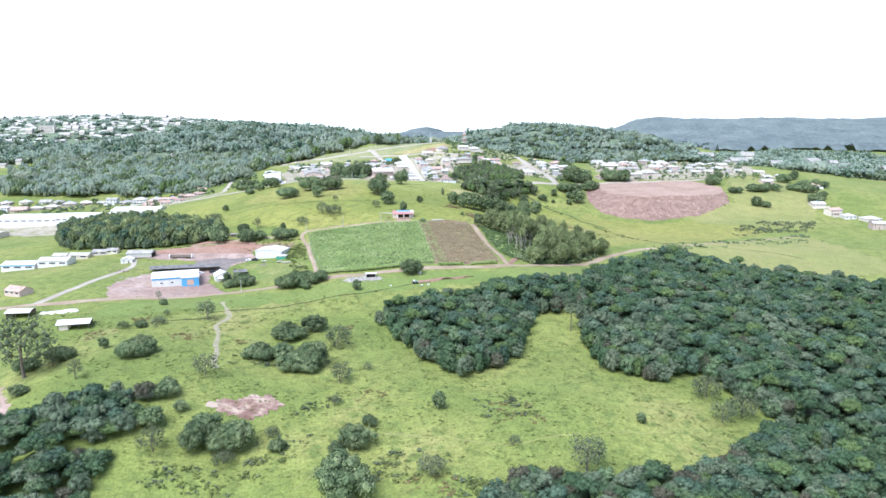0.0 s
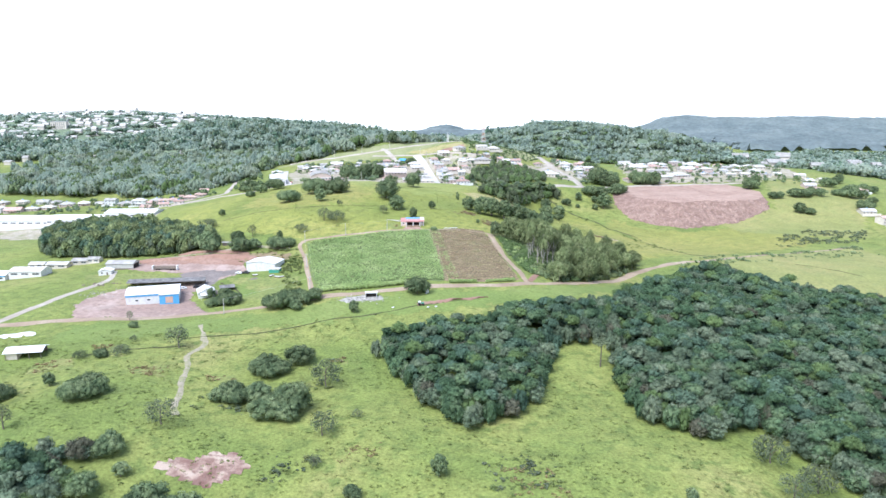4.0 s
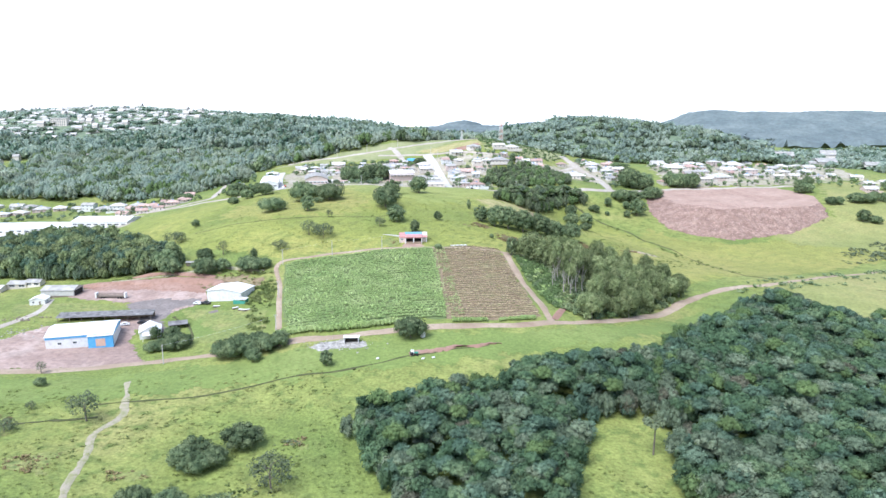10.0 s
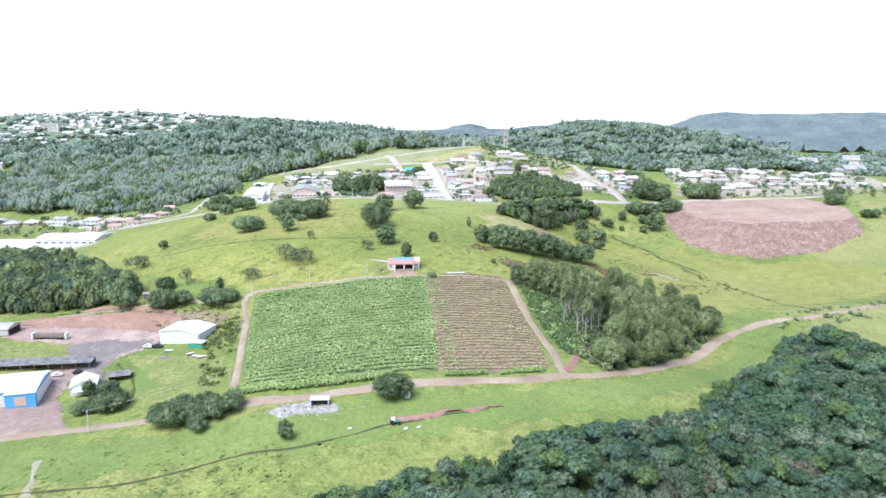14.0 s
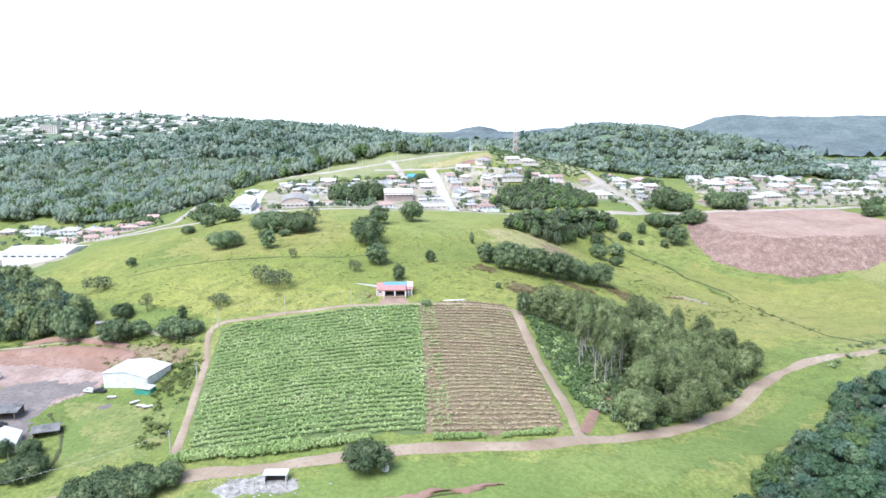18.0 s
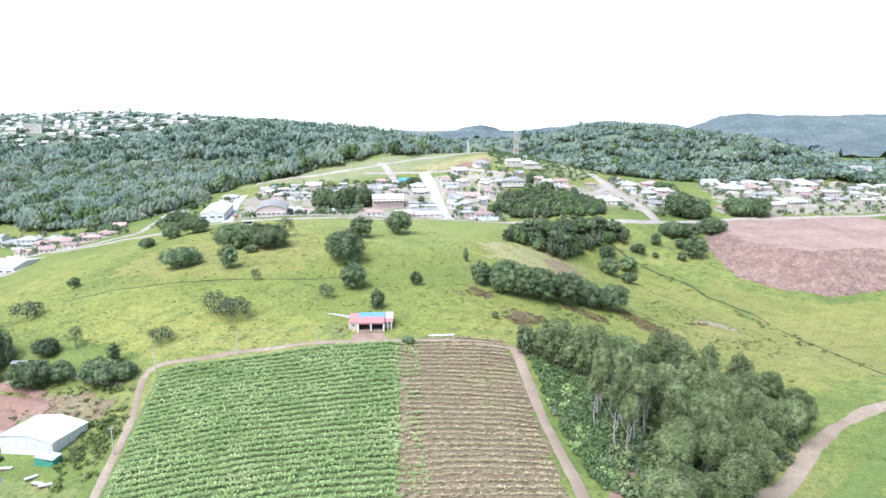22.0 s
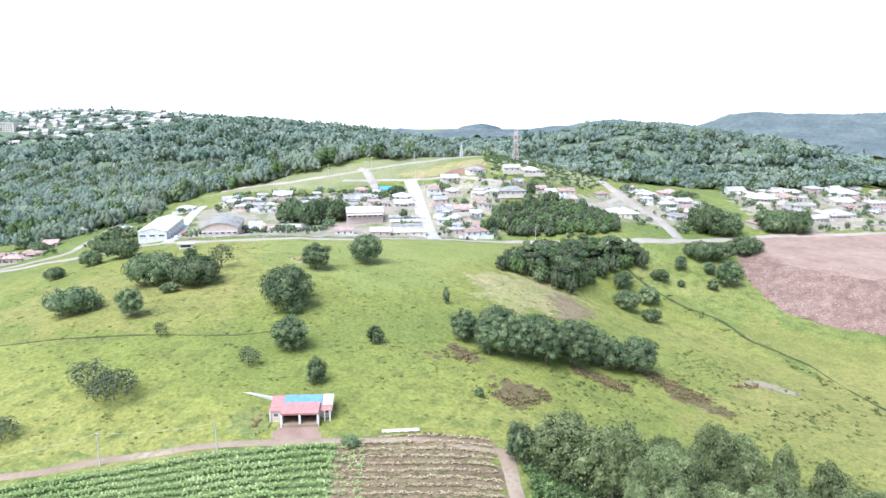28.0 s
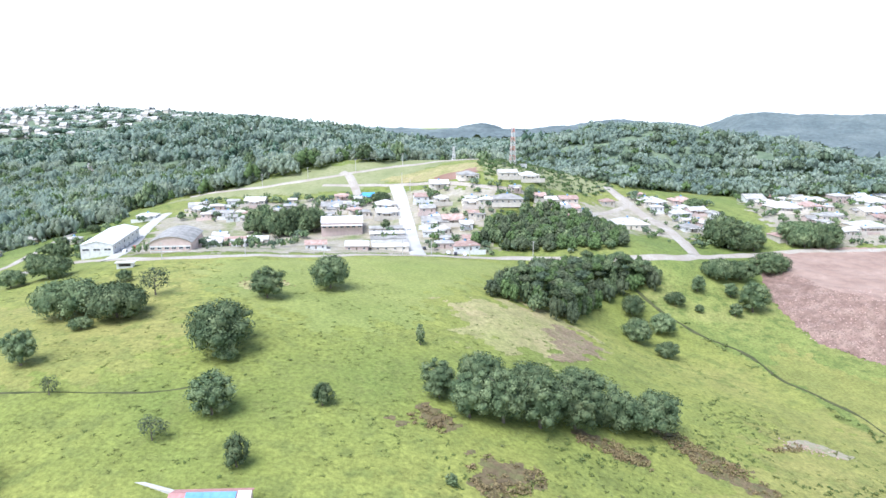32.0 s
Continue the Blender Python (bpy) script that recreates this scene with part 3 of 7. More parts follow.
strip("pasture_ditch", [(241, 570), (257, 556), (271, 536)], 1.4, DITCH, 0.25, "dark ditch in the dry pasture", "ditch", 2.0, 0.5)
# roads
strip("dirt_road", [(-330, 352), (-233, 373), (-182, 387), (-139, 402), (-111, 407), (-81, 413), (-55, 419), (-27, 428), (-6, 434), (15, 438), (36, 444), (56, 453), (79, 473), (99, 498), (122, 531), (154, 559), (192, 579), (249, 619), (330, 660)], 5.2, DIRT, 0.24, "winding dirt road with grassy verges", "road", 3.0, 0.14)
strip("field_track", [(36, 446), (31.5, 473), (24, 508), (16.5, 549)], 3.8, DIRT, 0.26, "reddish farm track beside the stubble field", "track")
strip("field_lane", [(18, 549), (-10, 547), (-30, 543), (-66, 536), (-95, 527), (-112, 520), (-103, 492), (-92, 455), (-83, 424)], 2.7, DIRT, 0.25, "narrow earth lane round the crop field", "track")
strip("spur", [(37, 449), (41, 462), (45, 474), (51, 486)], 3.2, RED, 0.27, "short red earth track into the trees", "track")
strip("shed_drive", [(-232, 372), (-220, 420), (-214, 455), (-222, 480)], 4.5, GRAVEL, 0.22, "dirt drive between grass plots", "track")
patch("dirt_yard", [(-204, 270), (-187, 274), (-174, 258), (-168, 247), (-182, 243), (-204, 248)], YARD, 0.2, "pinkish dirt yard at the corner wood", "yard", 1.0, 1.2)
strip("cattle_path", [(-52, 212), (-40, 228), (-25, 239), (-2, 235), (20, 231), (41, 238), (62, 241), (94, 243)], 0.7, DRY, 0.1, "thin cattle path in the grass", "track", 2.0, 0.5)
strip("gully", [(-162, 337), (-150, 343), (-138, 347), (-124, 352)], 1.6, DITCH, 0.2, "short dark gully in the pasture", "ditch", 1.5, 0.6)
strip("foot_trail", [(-129, 382), (-121, 365), (-117, 353), (-119, 341), (-114, 328), (-106, 299), (-100, 283)], 2.6, TRAIL, 0.2, "worn pale trail in the pasture", "track", 2.0, 0.35)
strip("village_road", [(-300, 742), (-246, 752), (-220, 760), (-199, 762), (-152, 736), (-124, 738), (-84, 757), (-32, 791), (15, 809), (60, 808), (106, 824), (128, 843), (178, 870), (258, 885), (340, 900)], 6.5, GRAVEL, 0.35, "pale gravel road along the village edge", "road", 4.0, 0.1)
strip("straight_street", [(-30, 792), (-48, 860), (-66, 929)], 9.0, PAVED, 0.55, "pale straight street climbing through the village", "road", 4.0, 0.03)
strip("west_street", [(-177, 748), (-206, 831), (-221, 893)], 8.0, PAVED, 0.5, "pale street past the arched hall", "road", 4.0, 0.04)
strip("bent_street", [(123, 841), (120, 898), (105, 943), (88, 985)], 8.0, GRAVEL, 0.5, "pale gravel street", "road", 4.0, 0.06)
strip("hill_street", [(-88, 905), (-95, 926), (-106, 955), (-114, 964)], 6.0, GRAVEL, 0.6, "steep gravel lane up the hill", "road", 4.0, 0.06)
strip("ridge_road", [(-230, 950), (-174, 945), (-139, 950), (-105, 962), (-71, 978), (-35, 984), (0, 990)], 4.5, GRAVEL, 0.6, "pale road along the ridge", "road", 4.0, 0.1)
strip("upper_lane", [(-122, 938), (-64, 929), (-3, 893), (60, 905), (100, 950)], 5.0, GRAVEL, 0.55, "gravel lane above the houses", "road", 4.0, 0.08)
strip("slope_lane", [(-330, 742), (-285, 752), (-255, 768), (-256, 790), (-260, 815), (-264, 836), (-270, 862)], 5.0, GRAVEL, 0.45, "pale lane climbing the village slope", "road", 4.0, 0.1)
strip("far_lane", [(-440, 1020), (-400, 900), (-360, 800)], 6.0, GRAVEL, 0.5, "straight lane through the woods", "road", 5.0, 0.05)
# banks and ditches
strip("red_bank", [(-24, 405.5), (-14, 409.5), (-4, 413), (5, 416), (13, 418.5)], 2.4, RED, 0.4, "cut red earth bank", "bank", 1.0, 0.8, 7, "structure", -0.5)
strip("field_ditch", [(-130, 362), (-95, 371), (-70, 384), (-48, 391), (-24, 404), (8, 417)], 1.2, DITCH, 0.22, "narrow ditch across the meadow", "ditch", 2.0, 0.4)
strip("creek", [(80, 788), (92, 772), (109, 756), (124, 745), (132, 721), (143, 707), (153, 690), (160, 666), (168, 638), (172, 600), (190, 585)], 1.8, DITCH, 0.22, "dark narrow creek in the grass", "creek", 2.0, 0.45, 5, "structure", 0.0)
strip("hill_ditch", [(-190, 590), (-150, 588), (-110, 592), (-80, 596), (-62, 604)], 0.9, DITCH, 0.2, "thin dark ditch across the hill", "ditch", 2.0, 0.5)

# earth-fill mound
MOUND = [(164, 868), (158, 845), (153, 800), (160, 766), (178, 748), (212, 736), (267, 756), (312, 792), (322, 850), (300, 888), (220, 886)]


def mound_height(x, y):
    d = edge_distance(x, y, MOUND) * np.where(inside(x, y, MOUND), 1, -1) + rough_edge(x, y, 1.2)
    base = ground(x.ravel(), y.ravel()).reshape(x.shape)
    top = 85.5 + 0.045 * (y - 790) - 0.02 * np.maximum(x - 230, 0) + 0.5 * np.sin(x * 0.11) * np.sin(y * 0.13) + 0.25 * np.sin(x * 0.43 + y * 0.31)
    z = np.minimum(base + 0.4 * np.maximum(d, 0) + 0.25 * np.sin(x * 0.9 + y * 0.3) * (d > 2), np.maximum(top, base + 0.25))
    return z, d, top


ax, ay = np.meshgrid(np.arange(140, 330, 1.0), np.arange(726, 895, 1.0))
az, ad, at_top = mound_height(ax, ay)
keep = (ad[:-1, :-1] > 0) & (ad[1:, :-1] > 0) & (ad[:-1, 1:] > 0) & (ad[1:, 1:] > 0)
ai = np.arange(ax.size).reshape(ax.shape)
af = np.stack([ai[:-1, :-1], ai[:-1, 1:], ai[1:, 1:], ai[1:, :-1]], -1)[keep]
used, inv = np.unique(af, return_inverse=True)
face = ((at_top - az)[:-1, :-1] > 0.15)[keep]
az = np.where(ad < 1.1, ground(ax.ravel(), ay.ravel()).reshape(ax.shape) + 0.02, az)
tagged(new("dirt_mound", mesh_of("dirt_mound", np.stack([ax.ravel(), ay.ravel(), az.ravel()], -1)[used], inv.reshape(af.shape), [FILL, RUBBLE], face, True)), "broad flat-topped mound of pinkish fill earth", "mound", "", "structure")


# ---- foliage ----
def unit(v):
    return v / (np.linalg.norm(v, axis=-1, keepdims=True) + 1e-9)


def ball(rings=4, segs=7):
    """Vertices and quads of a coarse ball."""
    v, f = [], []
    for i in range(rings + 1):
        for j in range(segs):
            a, b = math.pi * i / rings, 2 * math.pi * j / segs + 0.4 * i
            v.append((math.sin(a) * math.cos(b), math.sin(a) * math.sin(b), math.cos(a)))
    for i in range(rings):
        for j in range(segs):
            f.append((i * segs + j, i * segs + (j + 1) % segs, (i + 1) * segs + (j + 1) % segs, (i + 1) * segs + j))
    return np.array(v), np.array(f)


BALLS = {"fine": ball(4, 7), "mid": ball(3, 6), "rough": ball(2, 5)}


def leaf_cards(rng, centres, normals, size, jitter=0.32):
    """Bent diamond leaf sprays at the centres."""
    n = len(centres)
    nn = unit(normals + jitter * rng.randn(n, 3))
    a = unit(np.cross(nn, rng.randn(n, 3)))
    b = np.cross(nn, a)
    s = size * (0.6 + 0.8 * rng.rand(n, 1))
    v = np.stack([centres + a * s, centres + b * s * 0.6 + nn * s * 0.18, centres - a * s, centres - b * s * 0.6 + nn * s * 0.18], 1)
    return v.reshape(-1, 3), np.arange(4 * n).reshape(n, 4)


def crown(seed, lobes, cards, card, aspect=1.3, core=0.85, lobe=0.36, top=0.0, ball_kind="mid", tall=1.0, jitter=0.5, heart=0.0, droop=0.0):
    """A crown 1 m in radius whose height is aspect: overlapping leafy clumps about a loose dome, sprays on their outside only."""
    rng = np.random.RandomState(seed)
    V, F, at = [], [], 0
    ball_v, ball_f = BALLS[ball_kind]
    half = aspect / 2
    if heart:
        V.append(ball_v * (heart, heart, heart * half) * (0.85 + 0.3 * rng.rand(len(ball_v), 1)) + (0, 0, half))
        F.append(ball_f)
        at = len(ball_v)
    bulge = 0.14 * rng.randn(4)
    C, S = np.zeros((lobes, 3)), np.zeros((lobes, 3))
    for k in range(lobes):
        u = (k + 0.5) / lobes
        t = 1 - u * (1.75 - top)
        g = k * 2.39996 + 0.7 * rng.rand()
        rim = math.sqrt(max(0.0, 1 - t * t))
        reach = rng.uniform(0.6, 0.86) * (1 + bulge[0] * math.cos(g) + bulge[1] * math.sin(2 * g + bulge[2]))
        r = lobe * rng.uniform(0.62, 1.35)
        C[k] = (rim * reach * math.cos(g), rim * reach * math.sin(g), half + t * max(half - r * 0.8, 0.1) * rng.uniform(0.8, 1.1))
        S[k] = (r, r, r * tall * rng.uniform(0.75, 1.0))
        v = ball_v * S[k] * core * (0.8 + 0.4 * rng.rand(len(ball_v), 1)) + C[k]
        V.append(v)
        F.append(ball_f + at)
        at += len(v)
    share = S[:, 0] ** 2 / (S[:, 0] ** 2).sum()
    which = rng.choice(lobes, cards * 2, p=share)
    d = unit(rng.randn(cards * 2, 3) + (0, 0, 0.45))
    p = C[which] + d * S[which] * (0.8 + 0.38 * rng.rand(cards * 2, 1))
    buried = np.zeros(cards * 2, bool)
    for k in range(lobes):
        buried |= (which != k) & (np.linalg.norm((p - C[k]) / S[k], axis=1) < 0.82)
    p, d = p[~buried][:cards], d[~buried][:cards]
    n = unit(d + 0.22 * unit(p - (0, 0, half * 0.5)) * (1, 1, 1 - droop))
    v, f = leaf_cards(rng, p, n, card, jitter)
    V.append(v)
    F.append(f + at)
    return np.concatenate(V), np.concatenate(F)


def trunk_mesh(name, seed, radius, height, limbs, mat, reach=0.28):
    """Tapered trunk with rising limbs, 1 m tall in unit space times height."""
    rng = np.random.RandomState(seed)
    V, F = [], []

    def tube(p0, p1, r0, r1, bend=0.05):
        p0, p1 = np.array(p0), np.array(p1)
        side = unit(np.cross(p1 - p0, (0.3, 1, 0.1)))
        up = unit(np.cross(p1 - p0, side))
        base = len(V)
        for i in range(4):
            t = i / 3
            c = p0 + (p1 - p0) * t + bend * math.sin(t * 3.1) * side * np.linalg.norm(p1 - p0)
            for j in range(6):
                a = 2 * math.pi * j / 6
                V.append(c + (side * math.cos(a) + up * math.sin(a)) * (r0 + (r1 - r0) * t))
        for i in range(3):
            for j in range(6):
                F.append((base + i * 6 + j, base + i * 6 + (j + 1) % 6, base + (i + 1) * 6 + (j + 1) % 6, base + (i + 1) * 6 + j))

    tube((0, 0, -0.06 * height), (0.02, 0.01, 0.8 * height), radius, radius * 0.3)
    for k in range(limbs):
        a = k * 2.4 + rng.rand()
        z0 = (0.3 + 0.4 * k / max(limbs - 1, 1)) * height
        tube((0, 0, z0), (reach * height * math.cos(a), reach * height * math.sin(a), z0 + 0.26 * height), radius * 0.45, radius * 0.12)
    return mesh_of(name, np.array(V), np.array(F), mat, None, True)


# crowns by kind and by how tall they are against their radius
SHAPES = {0: [(a, [crown(10 * k + s, 30, 4200, 0.038, a, 0.72, 0.28, 0.0, "mid", 0.9, 0.4, 0.66) for s in range(4)]) for k, a in enumerate((1.0, 1.5, 2.2))],
          1: [(a, [crown(40 + 10 * k + s, 24, 1300, 0.042, a, 0.4, 0.27, 0.0, "rough", 1.0, 0.8) for s in range(2)]) for k, a in enumerate((1.0, 1.6, 2.4))],
          2: [(a, [crown(70 + 10 * k + s, 30, 2200, 0.05, a, 0.72, 0.27, 0.0, "mid", 1.2, 0.6, 0.6) for s in range(2)]) for k, a in enumerate((1.4, 2.4, 3.6))],
          3: [(a, [crown(100 + 10 * k + s, 24, 5200, 0.044, a, 0.62, 0.38, 0.1, "mid", 1.3, 0.5, 0.45, 0.4) for s in range(4)]) for k, a in enumerate((1.7, 2.6))]}
LEAVES = {0: LEAF_B, 1: LEAF_L, 2: LEAF_B, 3: LEAF_G}
CROWN_MESHES = {k: [(a, [mesh_of("crown", v, f, LEAVES[k], None, k != 3) for v, f in some]) for a, some in rows] for k, rows in SHAPES.items()}
TRUNK_MESHES = {0: trunk_mesh("trunk", 1, 0.035, 1.0, 5, BARK), 1: trunk_mesh("trunk", 2, 0.03, 1.0, 6, BARK), 2: trunk_mesh("trunk", 3, 0.035, 1.0, 4, BARK), 3: trunk_mesh("trunk", 4, 0.014, 1.0, 6, BARK_E, 0.13)}
CLEAR = {0: 0.03, 1: 0.16, 2: 0.03, 3: 0.02}
LABELS = {0: "rounded dark green broadleaf tree on grass", 1: "sparse pale grey-green tree with open crown", 2: "dense upright dark green tree", 3: "tall slender eucalyptus tree with pale trunk"}


def plant(x, y, radius, height, kind, rng, label="", group="", bare=0.0):
    """A tree thing with trunk and crown; low bushes sit straight on the ground."""
    bush = height < 4.5
    ob = new("bush" if bush else "tree")
    ob.location = (x, y, gz(x, y) - 0.05)
    tagged(ob, label or (LABELS[kind] if not bush else "low rounded green bush on grass"), "bush" if bush else "tree", group)
    t = new("trunk", TRUNK_MESHES[kind])
    t.parent, t.scale = ob, (height, height, height * 0.9)
    clear = 0.0 if bush else max(CLEAR[kind], bare) * height
    a, some = min(CROWN_MESHES[kind], key=lambda row: abs(math.log(row[0] * radius / (height - clear))))
    c = new("crown", some[rng.randint(len(some))])
    c.parent = ob
    c.rotation_euler = (0, 0, rng.rand() * 6.28)
    squash = 0.92 + 0.16 * rng.rand()
    c.scale = (radius * squash, radius / squash, (height - clear) / a * 1.04)
    c.location = (0, 0, clear - 0.05 * height)
    return ob


def joined(name, templates, places, mats, label, category, seed=1, share=None):
    """Many plants in one mesh, each of one of the materials. places: rows of x, y, z, radius, height scale."""
    rng = np.random.RandomState(seed)
    V, F, M, at = [], [], [], 0
    mats = mats if isinstance(mats, list) else [mats]
    for x, y, z, r, h in places:
        v, f = templates[rng.randint(len(templates))]
        a = rng.rand() * 6.283
        c, s = math.cos(a), math.sin(a)
        q = rng.uniform(0.88, 1.14)
        w = np.stack([(v[:, 0] * c - v[:, 1] * s) * r * q + x, (v[:, 0] * s + v[:, 1] * c) * r / q + y, v[:, 2] * h + z], -1)
        V.append(w)
        F.append(f + at)
        M.append(np.full(len(f), rng.choice(len(mats), p=share)))
        at += len(v)
    ob = new(name, mesh_of(name, np.concatenate(V), np.concatenate(F), mats, np.concatenate(M), True))
    return tagged(ob, label, category, "", "stuff")


def scatter(poly, spacing, seed, jitter=0.45):
    """Jittered hexagonal spread of points in a polygon."""
    rng = np.random.RandomState(seed)
    xs, ys = [p[0] for p in poly], [p[1] for p in poly]
    cx, cy = np.meshgrid(np.arange(min(xs), max(xs) + spacing, spacing), np.arange(min(ys), max(ys) + spacing, spacing * 0.87))
    cx = cx + (np.arange(cx.shape[0]) % 2)[:, None] * spacing / 2
    cx, cy = (c.ravel() + jitter * spacing * (rng.rand(c.size) * 2 - 1) for c in (cx, cy))
    ok = inside(cx, cy, poly)
    return cx[ok], cy[ok], rng


def clump_mesh(seed, templates, mats, share, spread, count, tilt, stretch=1.0, sizes=(0.68, 1.3)):
    """A few crowns side by side in one mesh of 1 m crown radius, each of its own leaf."""
    rng = np.random.RandomState(seed)
    V, F, M, at = [], [], [], 0
    for k in range(count):
        v, f = templates[rng.randint(len(templates))]
        g, d = k * 2.39996 + rng.rand(), spread * math.sqrt((k + 0.3) / count)
        a, q = rng.rand() * 6.28, rng.uniform(*sizes)
        c, s = math.cos(a), math.sin(a)
        V.append(np.stack([(v[:, 0] * c - v[:, 1] * s) * q + d * math.cos(g), (v[:, 0] * s + v[:, 1] * c) * q + d * math.sin(g), v[:, 2] * q * stretch + rng.uniform(-tilt, tilt)], -1))
        F.append(f + at)
        M.append(np.full(len(f), rng.choice(len(mats), p=share)))
        at += len(v)
    return mesh_of("canopy_clump", np.concatenate(V), np.concatenate(F), mats, np.concatenate(M), True)


def spread_out(ob, name, meshes, x, y, z, r, rng, zr=None):
    """Copies on shared meshes as parts of a wood, each turned and sized a little differently."""
    for k in range(len(x)):
        c = new(name, meshes[rng.randint(len(meshes))])
        c.parent = ob
        c.location, c.rotation_euler = (x[k], y[k], z[k]), (0, 0, rng.rand() * 6.28)
        c.scale = (r[k], r[k], r[k] if zr is None else zr[k])


def wood(name, poly, radius, height, clumps, edges, label, seed, aspect=1.3, edge=0.62, spacing=2.25, rim=1.5):
    """A closed canopy: clumps of domed crowns inside, single crowns leafy to the ground along the edge."""
    ob = tagged(new(name), label, "woodland", "", "stuff")
    x, y, rng = scatter(poly, spacing * radius * 1.02, seed, 0.3)
    d = edge_distance(x, y, poly)
    x, y = x[d > rim * radius], y[d > rim * radius]
    r = radius * (0.9 + 0.25 * rng.rand(len(x)))
    h = height * (0.86 + 0.36 * rng.rand(len(x)))
    spread_out(ob, "canopy_clump", clumps, x, y, ground(x, y) + h - aspect * r, r, rng)
    x, y, rng = scatter(poly, 1.25 * radius, seed + 50)
    d = edge_distance(x, y, poly)
    k = (d < (rim + 0.5) * radius)
    x, y = x[k], y[k]
    r = radius * (0.5 + 0.45 * rng.rand(len(x)))
    h = height * (edge + (0.3 if rim < 5 else 0.55) * rng.rand(len(x)))
    spread_out(ob, "edge_tree", edges, x, y, ground(x, y) - 0.4, r, rng, h / 2.0)
    return ob


# ---- woods ----
FOREST = [crown(s, 13, 1100, 0.068, 1.6, 0.66, 0.36, 0.5, "mid", 0.9, 0.26, 0.66) for s in (21, 22, 23, 24, 25, 26, 27)]
SCRUB = [crown(s, 6, 110, 0.18, 1.2, 0.85, 0.4, 0.0, "rough") for s in (31, 32, 33)]
FAR = [crown(s, 5, 30, 0.22, 1.4, 0.95, 0.45, 0.6, "rough") for s in (41, 42, 43)]
SLIM = [crown(s, 10, 90, 0.15, 1.9, 0.92, 0.44, 0.3, "rough", 1.0, 0.35) for s in (44, 45, 46)]
WOOD_LEAVES = [LEAF, LEAF_BLUE, LEAF_GREY, LEAF_LIME, LEAF_BROWN]
WOOD_SHARE = [0.42, 0.18, 0.30, 0.06, 0.04]
CLUMPS = [clump_mesh(s, FOREST, WOOD_LEAVES, WOOD_SHARE, 1.5, 9, 0.75, 1.0, (0.42, 0.86)) for s in range(9)]
EDGES = [mesh_of("edge_tree", *crown(200 + k, 18, 1500, 0.066, 2.0, 0.74, 0.38, 0.0, "mid", 0.9, 0.5, 0.65), WOOD_LEAVES[(0, 2, 1, 0, 3, 2, 0, 4, 2)[k]], None, True) for k in range(9)]
GARDEN_EDGES = [mesh_of("edge_tree", *crown(220 + k, 18, 400, 0.085, 2.0, 0.8, 0.34, 0.0, "mid", 1.0, 0.5, 0.65), (LEAF_L, LEAF_LIME, LEAF_B)[k % 3], None, True) for k in range(6)]
GARDEN_CLUMPS = [clump_mesh(300 + s, FOREST, [LEAF_B, LEAF_L, LEAF_LIME, LEAF_GREY], [0.5, 0.2, 0.2, 0.1], 1.5, 9, 0.75, 1.0, (0.42, 0.86)) for s in range(5)]
LOBE = [(-40, 350), (-34, 360), (-8, 374), (23, 393), (53, 405), (72, 411), (66, 368), (40, 364), (38, 338), (32, 313), (19, 291), (4, 287), (-9, 298), (-23, 323), (-32, 343)]
MAIN = [(72, 411), (86, 430), (112, 464), (130, 490), (141, 511), (153, 524), (168, 527), (184, 508), (207, 488), (255, 468), (300, 452), (262, 380), (205, 270), (165, 215), (128, 262), (112, 292), (104, 299), (97, 290), (80, 288), (67, 302), (66, 340), (67, 368)]
BOTTOM = [(128, 262), (165, 215), (140, 165), (8, 165), (8, 200), (20, 210), (46, 208), (65, 214), (96, 224), (114, 246)]
CORNER = [(-190, 236), (-153, 242), (-137, 248), (-116, 254), (-108, 240), (-118, 224), (-114, 190), (-185, 190)]
GUM = [(44, 470), (51, 453), (75, 471), (108, 518), (120, 543), (106, 556), (80, 560), (52, 548), (40, 535), (42, 505)]
GROVE_W = [(-304, 540), (-251, 521), (-209, 518), (-172, 518), (-172, 535), (-205, 560), (-262, 608), (-320, 640), (-340, 590)]
VILLAGE_WOOD = [(-7, 829), (16, 822), (47, 816), (82, 827), (84, 852), (71, 876), (36, 874), (5, 852)]
wood("broadleaf_wood", LOBE, 4.4, 11.5, CLUMPS, EDGES, "dense dark green broadleaf wood", 1)
wood("broadleaf_wood", MAIN, 4.8, 12.0, CLUMPS, EDGES, "dense dark green broadleaf wood beside the pasture", 2)
wood("broadleaf_wood", BOTTOM, 4.6, 9.5, CLUMPS, EDGES, "dark green wood below the pasture", 3)
wood("broadleaf_wood", CORNER, 4.6, 9.0, CLUMPS, EDGES, "dark green wood at the pasture corner", 4)
PLUMES = [crown(s, 16, 900, 0.075, 2.2, 0.74, 0.42, 0.1, "mid", 1.2, 0.6, 0.5) for s in (51, 52, 53, 54, 55)]
GROVE_CLUMPS = [clump_mesh(20 + s, PLUMES, [LEAF_GREY, LEAF_B, LEAF_BLUE, LEAF_G], [0.3, 0.2, 0.1, 0.4], 1.5, 4, 0.7) for s in range(6)]
GROVE_EDGES = [mesh_of("edge_tree", v * (1, 1, 0.9), f, (LEAF_GREY, LEAF_B, LEAF_G)[k % 3]) for k, (v, f) in enumerate(PLUMES)]
wood("plantation", GROVE_W, 3.2, 12.5, GROVE_CLUMPS, GROVE_EDGES, "grove of tall grey-green trees behind the sheds", 6, 2.2, 0.55)
wood("village_wood", VILLAGE_WOOD, 4.2, 9.0, GARDEN_CLUMPS, GARDEN_EDGES, "wooded hollow between the houses", 7, 1.3, 0.62, 2.25, 12)
